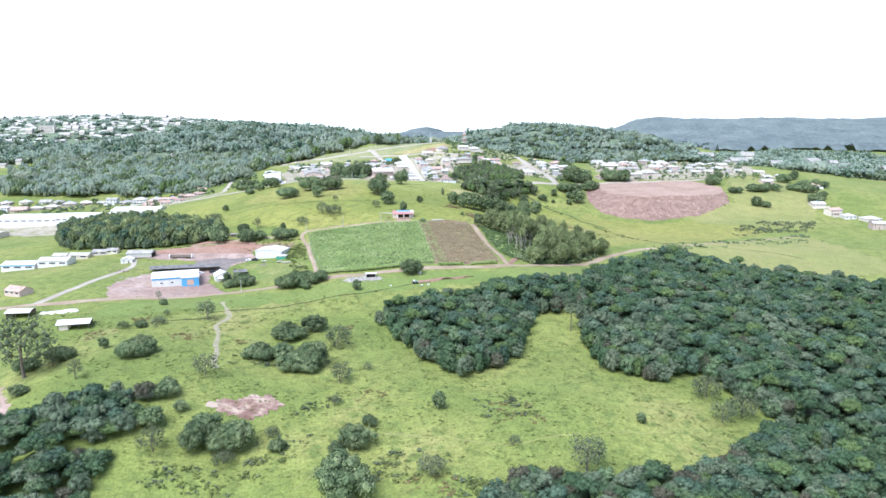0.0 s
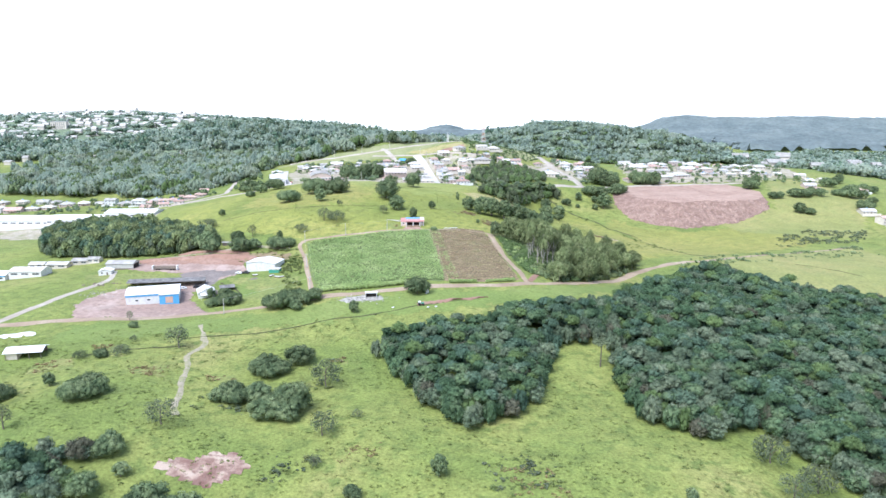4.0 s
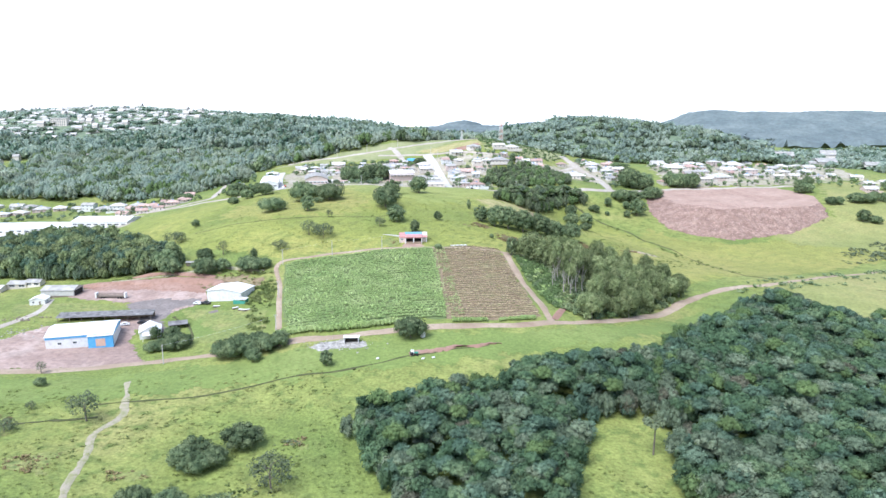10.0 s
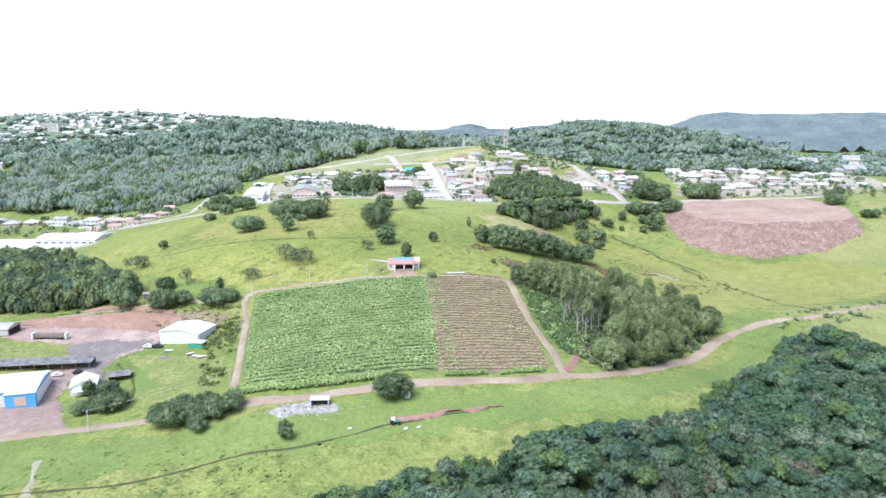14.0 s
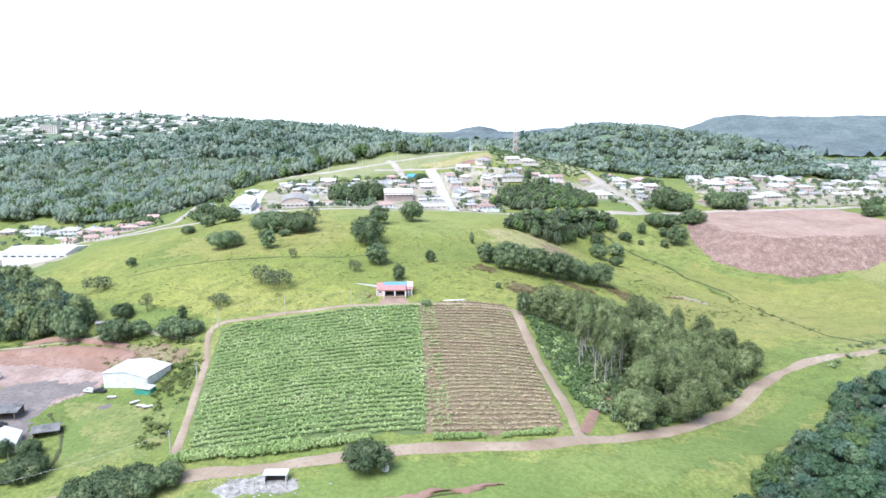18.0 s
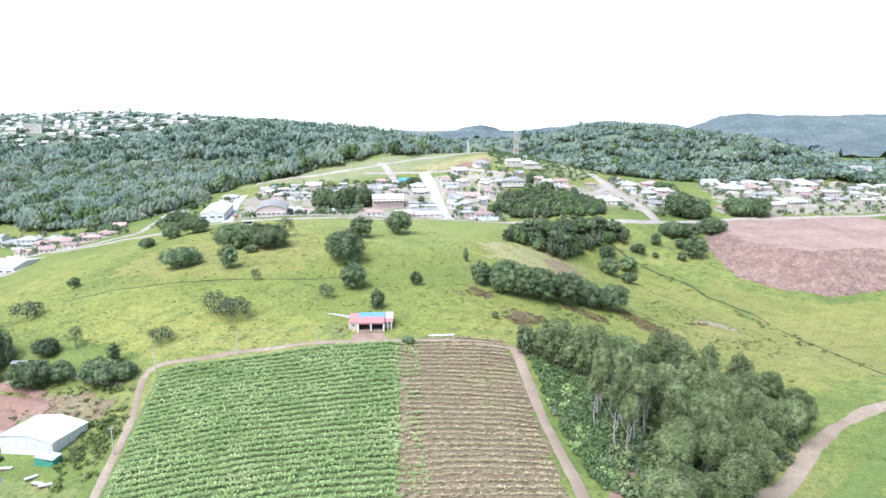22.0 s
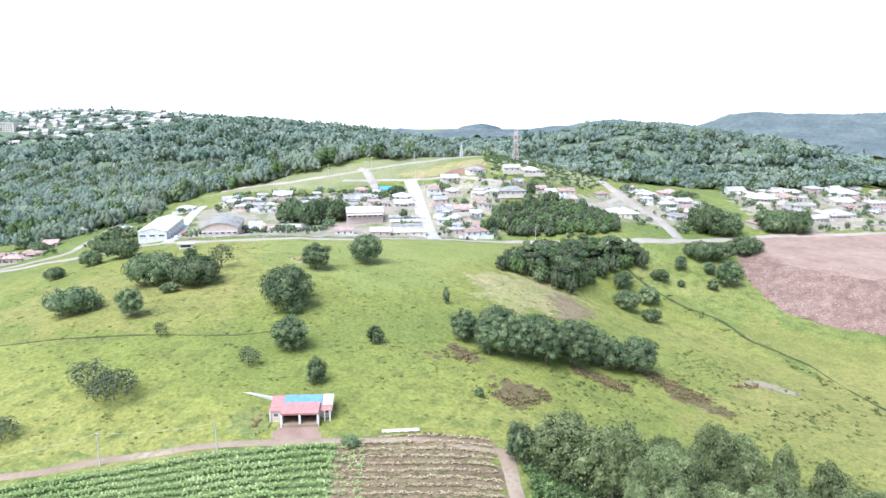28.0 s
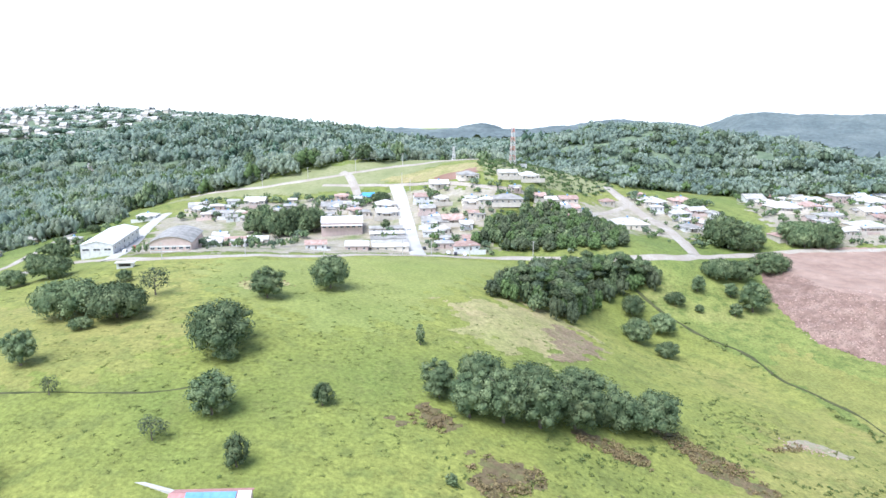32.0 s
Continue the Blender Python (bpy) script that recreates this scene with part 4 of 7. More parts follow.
ROAD_CLUMP = [(9, 716), (14, 736), (24, 752), (30, 778), (44, 792), (62, 796), (86, 800), (92, 788), (74, 780), (62, 762), (54, 742), (47, 720), (36, 712), (28, 716)]
wood("tree_clump", ROAD_CLUMP, 4.0, 13.0, GARDEN_CLUMPS, GARDEN_EDGES, "rounded clump of green trees below the village road", 71)
UNDER = [(22, 545), (27, 514), (33, 490), (38, 472), (43, 466), (49, 500), (44, 535), (34, 548)]
ux, uy, rng = scatter(UNDER, 2.1, 8)
ur = 1.8 * (0.6 + 0.6 * rng.rand(len(ux)))
joined("thicket", SCRUB, np.stack([ux, uy, ground(ux, uy) - 0.3, ur, ur * 1.1], -1), [CORN, LEAF_LIME, LEAF_B], "bright green thicket beside the red track", "thicket", 8, [0.12, 0.63, 0.25])
ux, uy, rng = scatter(GUM, 3.6, 41)
ur = 2.0 * (0.6 + 0.7 * rng.rand(len(ux)))
joined("undergrowth", SCRUB, np.stack([ux, uy, ground(ux, uy) - 0.3, ur, ur * 1.3], -1), [LEAF_G, LEAF_B, LEAF_LIME], "dark undergrowth among the eucalyptus trunks", "undergrowth", 41, [0.5, 0.35, 0.15])
SCRUBLAND = [(-2, 903), (37, 917), (70, 950), (97, 984), (90, 1002), (64, 1018), (48, 1056), (-8, 1040), (-10, 960)]
patch("scrub_grass", SCRUBLAND, DULL, 0.2, "pale grass between the scrub", "grass", 2.0, 3)
ux, uy, rng = scatter(SCRUBLAND, 5.4, 9)
ur = 1.9 * (0.5 + 0.7 * rng.rand(len(ux)))
joined("hill_scrub", SCRUB, np.stack([ux, uy, ground(ux, uy) - 0.3, ur, ur * 0.9], -1), [LEAF_LIME, LEAF_GREY, LEAF_B], "light green scrub on the slope below the mast", "scrub", 9, [0.6, 0.2, 0.2])

# wooded hills behind: spacing grows with distance
def far_wood(name, poly, radius, height, label, seed, meshes, aspect, thin=0.0, spacing=3.8):
    """Hillside woods of shared clumps; height is that of the trees."""
    ob = tagged(new(name), label, "woodland", "", "stuff")
    x, y, rng = scatter(poly, spacing * radius, seed, 0.35)
    keep = rng.rand(len(x)) > thin
    x, y = x[keep], y[keep]
    r = radius * (0.85 + 0.35 * rng.rand(len(x)))
    h = height * (0.8 + 0.4 * rng.rand(len(x)))
    # added sheet at a third of tree height, softens the dark gaps
    patch("gap_fill_sheet", poly, FLOOR, 0.34 * height, "green understorey sheet added to fill dark gaps in the woods", "ground", 8.0, 3.0, "structure", 14.0)
    spread_out(ob, "canopy_clump", meshes, x, y, ground(x, y) - 0.1 * h, r, rng, h / aspect)


# hillside clumps mix in the leaf colours that carry painted haze
EUC_WIDE = [clump_mesh(90 + s, SLIM, [LEAF_E_HAZED, LEAF_F_HAZED, LEAF_GREY, LEAF_B, LEAF_LIME], [0.36, 0.3, 0.14, 0.12, 0.08], 3.3, 18, 0.3) for s in range(5)]
BROAD_WIDE = [clump_mesh(95 + s, FAR, [LEAF_F_HAZED, LEAF_LIME, LEAF_GREY], [0.55, 0.15, 0.3], 3.3, 18, 0.25) for s in range(5)]
SINGLE_FAR = [clump_mesh(60 + s, FAR, [LEAF_F_HAZED, LEAF_BLUE, LEAF_GREY], [0.5, 0.3, 0.2], 2.0, 6, 0.1) for s in range(4)]
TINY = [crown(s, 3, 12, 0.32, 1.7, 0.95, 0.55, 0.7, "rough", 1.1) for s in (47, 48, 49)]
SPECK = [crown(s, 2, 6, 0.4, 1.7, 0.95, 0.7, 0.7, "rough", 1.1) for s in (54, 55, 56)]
RIDGE_FAR = [clump_mesh(70 + s, TINY, [LEAF_F_HAZED, LEAF_BLUE, LEAF_GREY], [0.6, 0.2, 0.2], 4.6, 32, 0.3) for s in range(5)]
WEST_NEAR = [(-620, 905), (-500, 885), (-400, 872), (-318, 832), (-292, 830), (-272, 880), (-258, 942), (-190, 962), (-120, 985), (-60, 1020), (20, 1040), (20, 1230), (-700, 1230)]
far_wood("hill_woods", WEST_NEAR, 5.0, 15.0, "tall grey-green eucalyptus woods on the slope, paled for haze", 11, EUC_WIDE, 2.1, 0.0, 5.0)
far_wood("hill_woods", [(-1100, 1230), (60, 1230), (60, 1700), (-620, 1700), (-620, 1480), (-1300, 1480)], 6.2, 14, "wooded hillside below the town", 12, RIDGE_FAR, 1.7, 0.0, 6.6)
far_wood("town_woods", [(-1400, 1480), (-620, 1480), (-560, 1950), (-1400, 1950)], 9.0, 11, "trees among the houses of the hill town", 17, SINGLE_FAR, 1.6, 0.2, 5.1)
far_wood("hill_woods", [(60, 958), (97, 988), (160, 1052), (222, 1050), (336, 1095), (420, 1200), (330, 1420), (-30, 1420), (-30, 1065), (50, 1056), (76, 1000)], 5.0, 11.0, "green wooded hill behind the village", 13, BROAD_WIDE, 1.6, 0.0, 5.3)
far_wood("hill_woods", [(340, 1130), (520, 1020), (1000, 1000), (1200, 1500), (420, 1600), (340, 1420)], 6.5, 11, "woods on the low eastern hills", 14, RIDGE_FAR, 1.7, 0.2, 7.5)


def ridge_wood(poly, radius, height, spacing, mats, share, label, seed):
    """Far woods of many small crowns following the slopes."""
    x, y, rng = scatter(poly, spacing, seed)
    r, h = radius * (0.85 + 0.4 * rng.rand(len(x))), height * (0.8 + 0.3 * rng.rand(len(x))) / 1.7
    joined("far_woods", SPECK, np.stack([x, y, ground(x, y) - 0.15 * height, r, h], -1), mats, label, "woodland", seed, share)


ridge_wood([(-1900, 1950), (-560, 1950), (-560, 1700), (420, 1600), (500, 2150), (-300, 2300), (-1900, 2350)], 10, 17, 14.5, [LEAF_F_HAZED, LEAF_BLUE, LEAF_GREY], [0.6, 0.2, 0.2], "wooded far ridge", 15)


def canopy_sheet(poly, step, height, relief, mat, label, seed):
    """Closed canopy of very distant woods: one uneven sheet of treetops with a skirt."""
    ob = patch("far_canopy", poly, mat, height, label, "woodland", step, 6.0, "stuff")
    me, rng = ob.data, np.random.RandomState(seed)
    v = np.empty(len(me.vertices) * 3, np.float32)
    me.vertices.foreach_get("co", v)
    v = v.reshape(-1, 3)
    v[:, 2] += relief * rng.rand(len(v)) ** 1.5 + relief * 0.8 * np.sin(v[:, 0] / 31 + 2 * np.sin(v[:, 1] / 47))
    v[:, :2] += step * 0.3 * (rng.rand(len(v), 2) - 0.5)
    me.vertices.foreach_set("co", v.ravel())


# horizon ridges, their aerial haze carried by the tinted colour
canopy_sheet([(-700, 2300), (780, 2250), (780, 2950), (-700, 2950)], 9.0, 14, 5.0, RIDGE_HAZED, "wooded ridge at the horizon, tinted blue-green for haze", 18)
canopy_sheet([(640, 1750), (2100, 1750), (2300, 3700), (560, 3700), (760, 2950), (780, 2250)], 11.0, 15, 4.0, RIDGE_HAZED, "level ridge in the east, tinted blue-green for haze", 16)
canopy_sheet([(-2400, 3500), (1200, 3500), (1200, 4200), (-2400, 4200)], 24.0, 15, 6.0, RIDGE_HAZED, "woods at the horizon, tinted faint blue for haze", 20)
# trees on the pasture hill: x, y, crown radius, height, kind
HILL_TREES = [
    (-131,648,11.2,13.2,0), (-111,645,10.7,12.0,0), (-110,669,5.4,11.1,1), (-68,670,6.3,12.2,0), (-50,690,8.4,13.5,0),
    (-66,623,10.6,15.6,0), (-61,617,2.9,5.1,0), (-54,590,6.2,11.9,2), (-63,577,3.5,6.4,1), (-28,599,2.7,6.7,0),
    (-40,571,3.1,8.2,2), (-9,647,1.8,7.3,2), (-117,606,4.6,11.4,2), (-144,614,9.0,10.1,0),
]

# trees on the western slope: x, y, crown radius, height, kind
SLOPE_TREES = [
    (-196,679,5.0,5.8,0), (-104,559,6.2,9.6,1), (-94,555,7.6,8.4,1), (-116,633,3.3,4.5,0), (-99,592,2.8,5.3,1),
    (8,576,1.5,3.4,0), (-184,714,9.1,10.8,0), (-194,703,6.0,8.6,0), (-135,691,3.3,5.4,0), (-225,783,5.4,8.9,0), (-236,776,4.2,5.6,0), (-218,764,4.6,5.2,0), (-229,768,5.2,6.4,0), (-207,760,3.4,4.4,0), (-240,794,4.8,7.2,0), (-236,800,4.2,8.4,2), (-282,789,5.6,7.0,0), (-292,800,4.6,5.8,0), (-246,845,4.2,6.0,0), (-204,742,2.6,4.8,1), (-198,731,2.4,4.6,1),
    (-199,613,2.9,5.9,0), (-197,575,7.5,7.9,1), (-116,538,4.8,5.9,1), (-151,539,3.6,8.8,1), (-160,535,5.1,7.3,0),
    (-128,526,2.6,8.2,2),
]

# bushes and trees beside the corn: x, y, crown radius, height, kind
FENCE_TREES = [
    (-152,512,7.2,11.0,0), (-144,518,4.8,7.3,0), (-127,515,8.1,8.2,0), (-119,516,4.6,6.5,0), (-172,516,6.3,10.3,0),
    (-23,542,2.4,3.1,0), (20,546,4.0,11.5,2), (32,544,7.0,18.0,3), (40,541,6.0,19.0,3), (27,548,4.6,12.0,3), (47,545,6.0,19.0,3), (-25,420,6.3,9.6,0),
    (-55,394,2.6,6.8,0), (-98,405,6.9,7.0,0), (-86,399,3.7,5.5,0),
]

# bushes by the dirt road: x, y, crown radius, height, kind
ROAD_TREES = [
    (-85,408,6.4,7.0,0), (-78,410,4.8,6.9,0), (-132,420,4.4,4.6,0), (-142,431,2.5,6.6,0), (-135,432,3.7,6.1,0),
    (-91,404,7.5,9.0,0), (-87,410,5.1,7.8,0), (-168,389,2.1,5.5,1), (-128,420,6.8,6.7,0), (-135,417,4.1,4.5,0),
]

# trees of the long grove: x, y, crown radius, height, kind
GROVE_TREES = [
    (1,614,5.6,11.4,0), (10,607,6.3,13.9,0), (19,609,6.9,15.9,0), (29,612,7.4,16.1,0), (39,619,7.3,15.6,0),
    (52,628,7.6,12.7,0), (63,634,8.5,12.7,0), (12,625,6.8,11.5,0), (27,631,7.9,10.3,0), (41,639,8.1,10.3,0),
]

# bushes along the creek: x, y, crown radius, height, kind
CREEK_TREES = [
    (128,813,9.7,10.6,0), (142,819,8.8,11.5,0), (162,834,10.3,14.3,0), (139,785,7.6,16.1,0), (114,795,4.3,8.7,0),
    (77,765,6.3,9.9,0), (89,754,6.8,9.7,0), (75,735,7.0,10.8,0), (85,723,4.9,7.2,0), (131,796,4.0,7.5,0),
    (129,779,3.2,7.2,0), (100,780,4.7,7.1,0), (111,777,2.2,4.5,0), (90,796,6.5,8.0,0),
]

# trees of the near pasture: x, y, crown radius, height, kind
NEAR_TREES = [
    (-126,349,5.6,10.9,1), (-79,329,8.9,9.4,0), (-69,340,6.0,8.6,0), (-136,291,10.0,10.5,0), (-102,276,5.6,9.6,1),
    (-87,302,8.6,8.7,0), (-77,304,6.0,7.8,0), (-66,293,10.5,13.0,0), (-61,298,6.9,11.8,0), (-54,320,6.1,11.5,1),
    (-47,280,4.9,9.2,1), (-5,256,2.9,7.6,2), (71,249,2.2,4.0,0), (-110,257,4.5,7.0,0),
]

# trees at the start: x, y, crown radius, height, kind
NEAREST_TREES = [
    (-36,207,10.1,15.9,0), (45,216,6.6,13.9,1), (-180,279,12.6,27.1,1), (104,255,5.0,8.8,1), (114,261,6.4,9.6,1),
    (105,276,6.6,9.3,1), (-86,232,10.3,13.8,0), (-77,231,6.7,11.5,0), (-104,226,5.1,9.4,1), (-35,232,5.9,9.0,0),
    (-110,256,4.8,6.8,0), (-151,266,3.1,9.0,1), (-171,285,2.8,6.8,1), (-157,302,2.6,5.8,0), (-172,292,6.0,6.4,0),
    (-7,215,4.9,6.8,1), (-31,246,3.0,4.2,0), (-40,228,3.6,5.0,0), (-79,224,4.6,5.0,1), (-109,237,4.4,7.4,0), (-102,247,2.4,5.0,0), (-155,336,3.4,3.6,0), (-147,338,4.0,4.4,1), (-163,334,3.2,3.4,1), (-37,294,2.2,3.2,1), (-46,262,2.6,3.4,1), (-62,232,3.4,3.8,0), (-66,240,2.6,3.2,1), (22,232,2.4,3.2,1), (-184,286,5.2,6.2,0), (-172,262,3.4,4.6,0), (-160,376,2.2,3.6,0), (-150,356,2.0,3.0,1),
]

# trees in the village: x, y, crown radius, height, kind
VILLAGE_TREES = [
    (-137,847,12.2,20.2,0), (-119,839,14.1,24.2,0), (-105,844,11.8,21.9,0), (152,878,18.3,26.0,0), (162,875,12.0,20.3,0),
    (196,887,12.9,17.8,0), (211,888,13.0,18.9,0), (208,910,13.1,14.2,0), (28,884,3.9,7.9,2), (-57,841,2.9,8.1,0),
    (147,954,6.8,9.3,0), (-71,895,6.0,7.4,0), (-91,852,4.5,7.6,0),
]


# houses west of the straight street: x, y, width, kind
WEST_HOUSES = [
    (-227,874,12.3,0), (-157,797,9.9,0), (-151,809,12.2,0), (-136,801,11.1,1), (-193,884,10.9,0), (-185,891,9.4,0),
    (-177,902,8.2,0), (-161,899,13.8,0), (-180,874,10.6,0), (-161,875,7.0,0), (-297,850,15.0,0), (-289,806,9.0,2), (-242,817,7.6,0),
    (-85,786,10.9,1), (-64,790,12.0,0), (-81,901,7.8,3), (-100,903,9.8,1), (-102,881,13.6,0), (-88,884,7.5,0),
    (-65,877,12.5,0), (-62,863,12.8,0),
]

# houses east of the straight street: x, y, width, kind
EAST_HOUSES = [
    (-42,882,9.2,1), (-36,865,9.6,0), (-31,847,12.3,0), (-19,850,12.3,1), (-20,817,10.1,0), (-8,816,14.5,1),
    (-9,869,9.6,0), (1,870,10.6,0), (14,870,18.4,0), (41,886,8.5,0), (53,895,12.0,0), (48,877,9.8,0),
    (63,891,9.3,0), (84,941,9.5,1),
]

# houses round the bent street: x, y, width, kind
FAR_HOUSES = [
    (92,888,24.4,0), (118,952,17.1,0), (141,964,15.4,1), (133,930,13.6,0), (146,940,12.7,0), (133,900,11.7,0),
    (96,828,13.8,2), (109,838,10.2,0), (189,889,13.8,0), (203,999,15.8,0), (209,983,14.1,0), (215,964,21.0,0),
    (245,1002,16.3,0), (235,972,17.3,1), (280,1020,17.1,0), (233,905,13.9,0), (254,919,21.9,0), (294,1002,20.4,0),
    (275,965,19.0,0), (238,944,16.2,0),
]

rng = np.random.RandomState(5)
for rows, group in ((HILL_TREES, "pasture hill trees"), (SLOPE_TREES, "western slope trees"), (FENCE_TREES, "field edge trees"), (ROAD_TREES, "roadside bushes"), (GROVE_TREES, "long grove trees"),
                    (CREEK_TREES, "creek bushes"), (NEAR_TREES, "near pasture trees"), (NEAREST_TREES, "first pasture trees"), (VILLAGE_TREES, "village trees")):
    for x, y, r, h, kind in rows:
        if group in ("near pasture trees", "first pasture trees") and kind == 0 and r > 8 and h < 13.9:
            for k in range(4):
                a, d = k * 1.571 + rng.rand(), r * rng.uniform(0.4, 0.62)
                plant(x + d * math.cos(a), y + 0.7 * d * math.sin(a), r * rng.uniform(0.42, 0.6), h * rng.uniform(0.5, 0.8), 0, rng, "rounded bush of a dark green thicket on grass", group)
        elif group == "village trees" and r > 8:
            for k in range(5):
                a, d = k * 1.257 + rng.rand(), r * rng.uniform(0.35, 0.6)
                s = rng.uniform(0.42, 0.62)
                plant(x + d * math.cos(a), y + d * math.sin(a), r * s, h * rng.uniform(0.45, 0.8), (0, 0, 2)[rng.randint(3)], rng, "dark green tree in a village clump", group)
        else:
            plant(x, y, r, h, kind, rng, "", group)
gx_, gy_, rng = scatter(GUM, 7.4, 17)
for x, y in zip(gx_, gy_):
    if x < (62 if y > 474 else 53) and y < 532:
        continue
    tall = 23 - 0.10 * (x - 45) - (5 if y < 470 else 0)
    plant(x, y, rng.uniform(3.0, 5.4), tall * rng.uniform(0.5, 1.05), 3, rng, "", "eucalyptus grove", rng.choice([0.12, 0.22, 0.4]))

for x, y, r, h in ((50, 507, 3.6, 28), (48, 516, 3.4, 28), (53, 500, 3.8, 26), (57, 506, 3.6, 25), (46, 493, 2.6, 24), (41, 503, 2.2, 20), (43, 510, 3.4, 25), (45, 518, 3.6, 26), (49, 489, 2.4, 20), (62, 478, 3.0, 20), (70, 486, 3.0, 22)):
    plant(x, y, r, h, 3, rng, "tall eucalyptus with long bare pale trunk", "eucalyptus grove", 0.55)

# ---- crops ----
def rows_in(poly, gap, along, angle, seed, bend=0.0):
    """Points in slightly bent rows across a polygon."""
    rng = np.random.RandomState(seed)
    xs, ys = [p[0] for p in poly], [p[1] for p in poly]
    cx, cy, far = (min(xs) + max(xs)) / 2, (min(ys) + max(ys)) / 2, 90
    u, v = np.meshgrid(np.arange(-far, far, along), np.arange(-far, far, gap))
    u = u + rng.uniform(-0.4, 0.4, u.shape) * along
    v = v + rng.uniform(-0.13, 0.13, v.shape) * gap + bend * np.sin(u / 26)
    c, s = math.cos(radians(angle)), math.sin(radians(angle))
    x, y = (cx + u * c - v * s).ravel(), (cy + u * s + v * c).ravel()
    ok = inside(x, y, poly) & (edge_distance(x, y, poly) > 1.2)
    return x[ok], y[ok], rng


def tuft(seed, n, spread, droop):
    """Arching leaves round a short stalk, 1 m in radius and height."""
    rng = np.random.RandomState(seed)
    V = []
    for k in range(n):
        a = k * 2.4 + rng.rand()
        d = np.array([math.cos(a), math.sin(a), 0])
        s = np.array([-d[1], d[0], 0]) * 0.16
        z = 0.35 + 0.6 * rng.rand()
        tip = d * spread * (0.7 + 0.5 * rng.rand()) + (0, 0, z - droop)
        mid = d * spread * 0.45 + (0, 0, z)
        V += [(0, 0, z * 0.5), mid + s, tip, mid - s]
    return np.array(V, float), np.arange(4 * n).reshape(n, 4)


def crop(name, poly, gap, along, angle, r, h, templates, mat, label, category, seed, bend=1.0, gaps=0.0, lift=0.1):
    x, y, rng = rows_in(poly, gap, along, angle, seed, bend)
    vary = 0.5 + 0.5 * np.sin(x * 0.13 + np.sin(y * 0.17) * 2) * np.sin(y * 0.11 + 1)
    keep = rng.rand(len(x)) > gaps * vary
    x, y, vary = x[keep], y[keep], vary[keep]
    k = 0.65 + 0.35 * vary + 0.35 * rng.rand(len(x))
    return joined(name, templates, np.stack([x, y, ground(x, y) + lift, r * k, h * k], -1), mat, label, category, seed)


crop("crop_rows", CROP, 3.0, 0.55, 14, 1.1, 1.6, [tuft(s, 10, 1.0, 0.15) for s in (1, 2, 3)], CORN, "rows of leafy green crop plants", "crop", 21, 1.2, 0.4)
FRINGE = [(-30, 542), (-19, 547), (-10, 494), (-2, 443), (-13, 439), (-20, 491)]
crop("crop_fringe", FRINGE, 3.0, 0.8, 14, 0.9, 1.2, [tuft(s, 9, 1.0, 0.15) for s in (8, 9)], CORN, "straggling crop plants at the edge of the stubble", "crop", 26, 1.2, 0.9)
crop("stalk_rows", STUBBLE, 2.9, 0.5, 10, 0.85, 0.55, [tuft(s, 6, 1.0, 0.1) for s in (4, 5)], STRAW, "rows of dry stalks and straw", "crop", 22, 0.8, 0.5)
crop("stalk_weeds", STUBBLE, 4.2, 1.0, 10, 0.6, 0.5, [tuft(s, 6, 1.0, 0.1) for s in (6, 7)], WEED, "green weeds among dry stalks", "crop", 23, 0.8, 0.6)
HEDGE = [(-84, 419), (-57, 423), (-33, 430.5), (-26, 432.5), (-26, 436.5), (-33, 435), (-57, 427.5), (-84, 424)]
crop("grass_hedge", HEDGE, 1.1, 1.0, 14, 1.4, 2.0, SCRUB, CORN, "hedge of tall fodder grass along the crop", "hedge", 24, 0.0, 0.2)
for part_of in ([(-9, 436), (8, 439.5), (8, 443), (-9, 439.5)], [(11, 440), (30, 445.5), (29, 449), (11, 443.5)]):
    crop("grass_hedge", part_of, 0.9, 0.8, 12, 1.1, 1.5, SCRUB, CORN, "clipped strip of tall fodder grass by the road", "hedge", 25, 0.0, 0.1)

# ---- rough pasture ----
def weeds(name, poly, n, r, h, mat, label, seed, patchy=0.5, templates=None):
    rng = np.random.RandomState(seed)
    xs, ys = [p[0] for p in poly], [p[1] for p in poly]
    x, y = rng.uniform(min(xs), max(xs), n * 3), rng.uniform(min(ys), max(ys), n * 3)
    cloud = np.sin(x * 0.11 + 3 * np.sin(y * 0.045)) + np.sin(y * 0.16 + x * 0.05 + seed) + 0.6 * np.sin(x * 0.31 - y * 0.27)
    ok = inside(x, y, poly) & (cloud > patchy * 2.0 - 0.9 + 0.8 * rng.randn(n * 3))
    for field in (CROP, STUBBLE, LOBE, MAIN):
        ok &= ~inside(x, y, field)
    x, y = x[ok][:n], y[ok][:n]
    s = 0.4 + 1.0 * rng.rand(len(x)) ** 2
    return joined(name, templates or SCRUB_S, np.stack([x, y, ground(x, y) - 0.1, r * s, h * s], -1), mat, label, "weeds", seed)


SCRUB_S = [crown(s, 3, 27, 0.26, 1.0, 0.6, 0.5, 0.0, "rough") for s in (61, 62, 63)]
TUFTS = [tuft(s, 7, 1.0, 0.1) for s in (71, 72, 73)]
PASTURE = [(-200, 215), (120, 215), (110, 290), (40, 350), (-40, 355), (-30, 395), (-130, 385), (-230, 350)]
HILL = [(-230, 540), (-110, 530), (10, 560), (70, 560), (120, 560), (150, 640), (90, 740), (10, 690), (-60, 720), (-190, 730)]
weeds("pasture_weeds", PASTURE, 1600, 0.8, 0.35, WEED, "scattered weeds and low scrub in the grass", 31, 0.75)
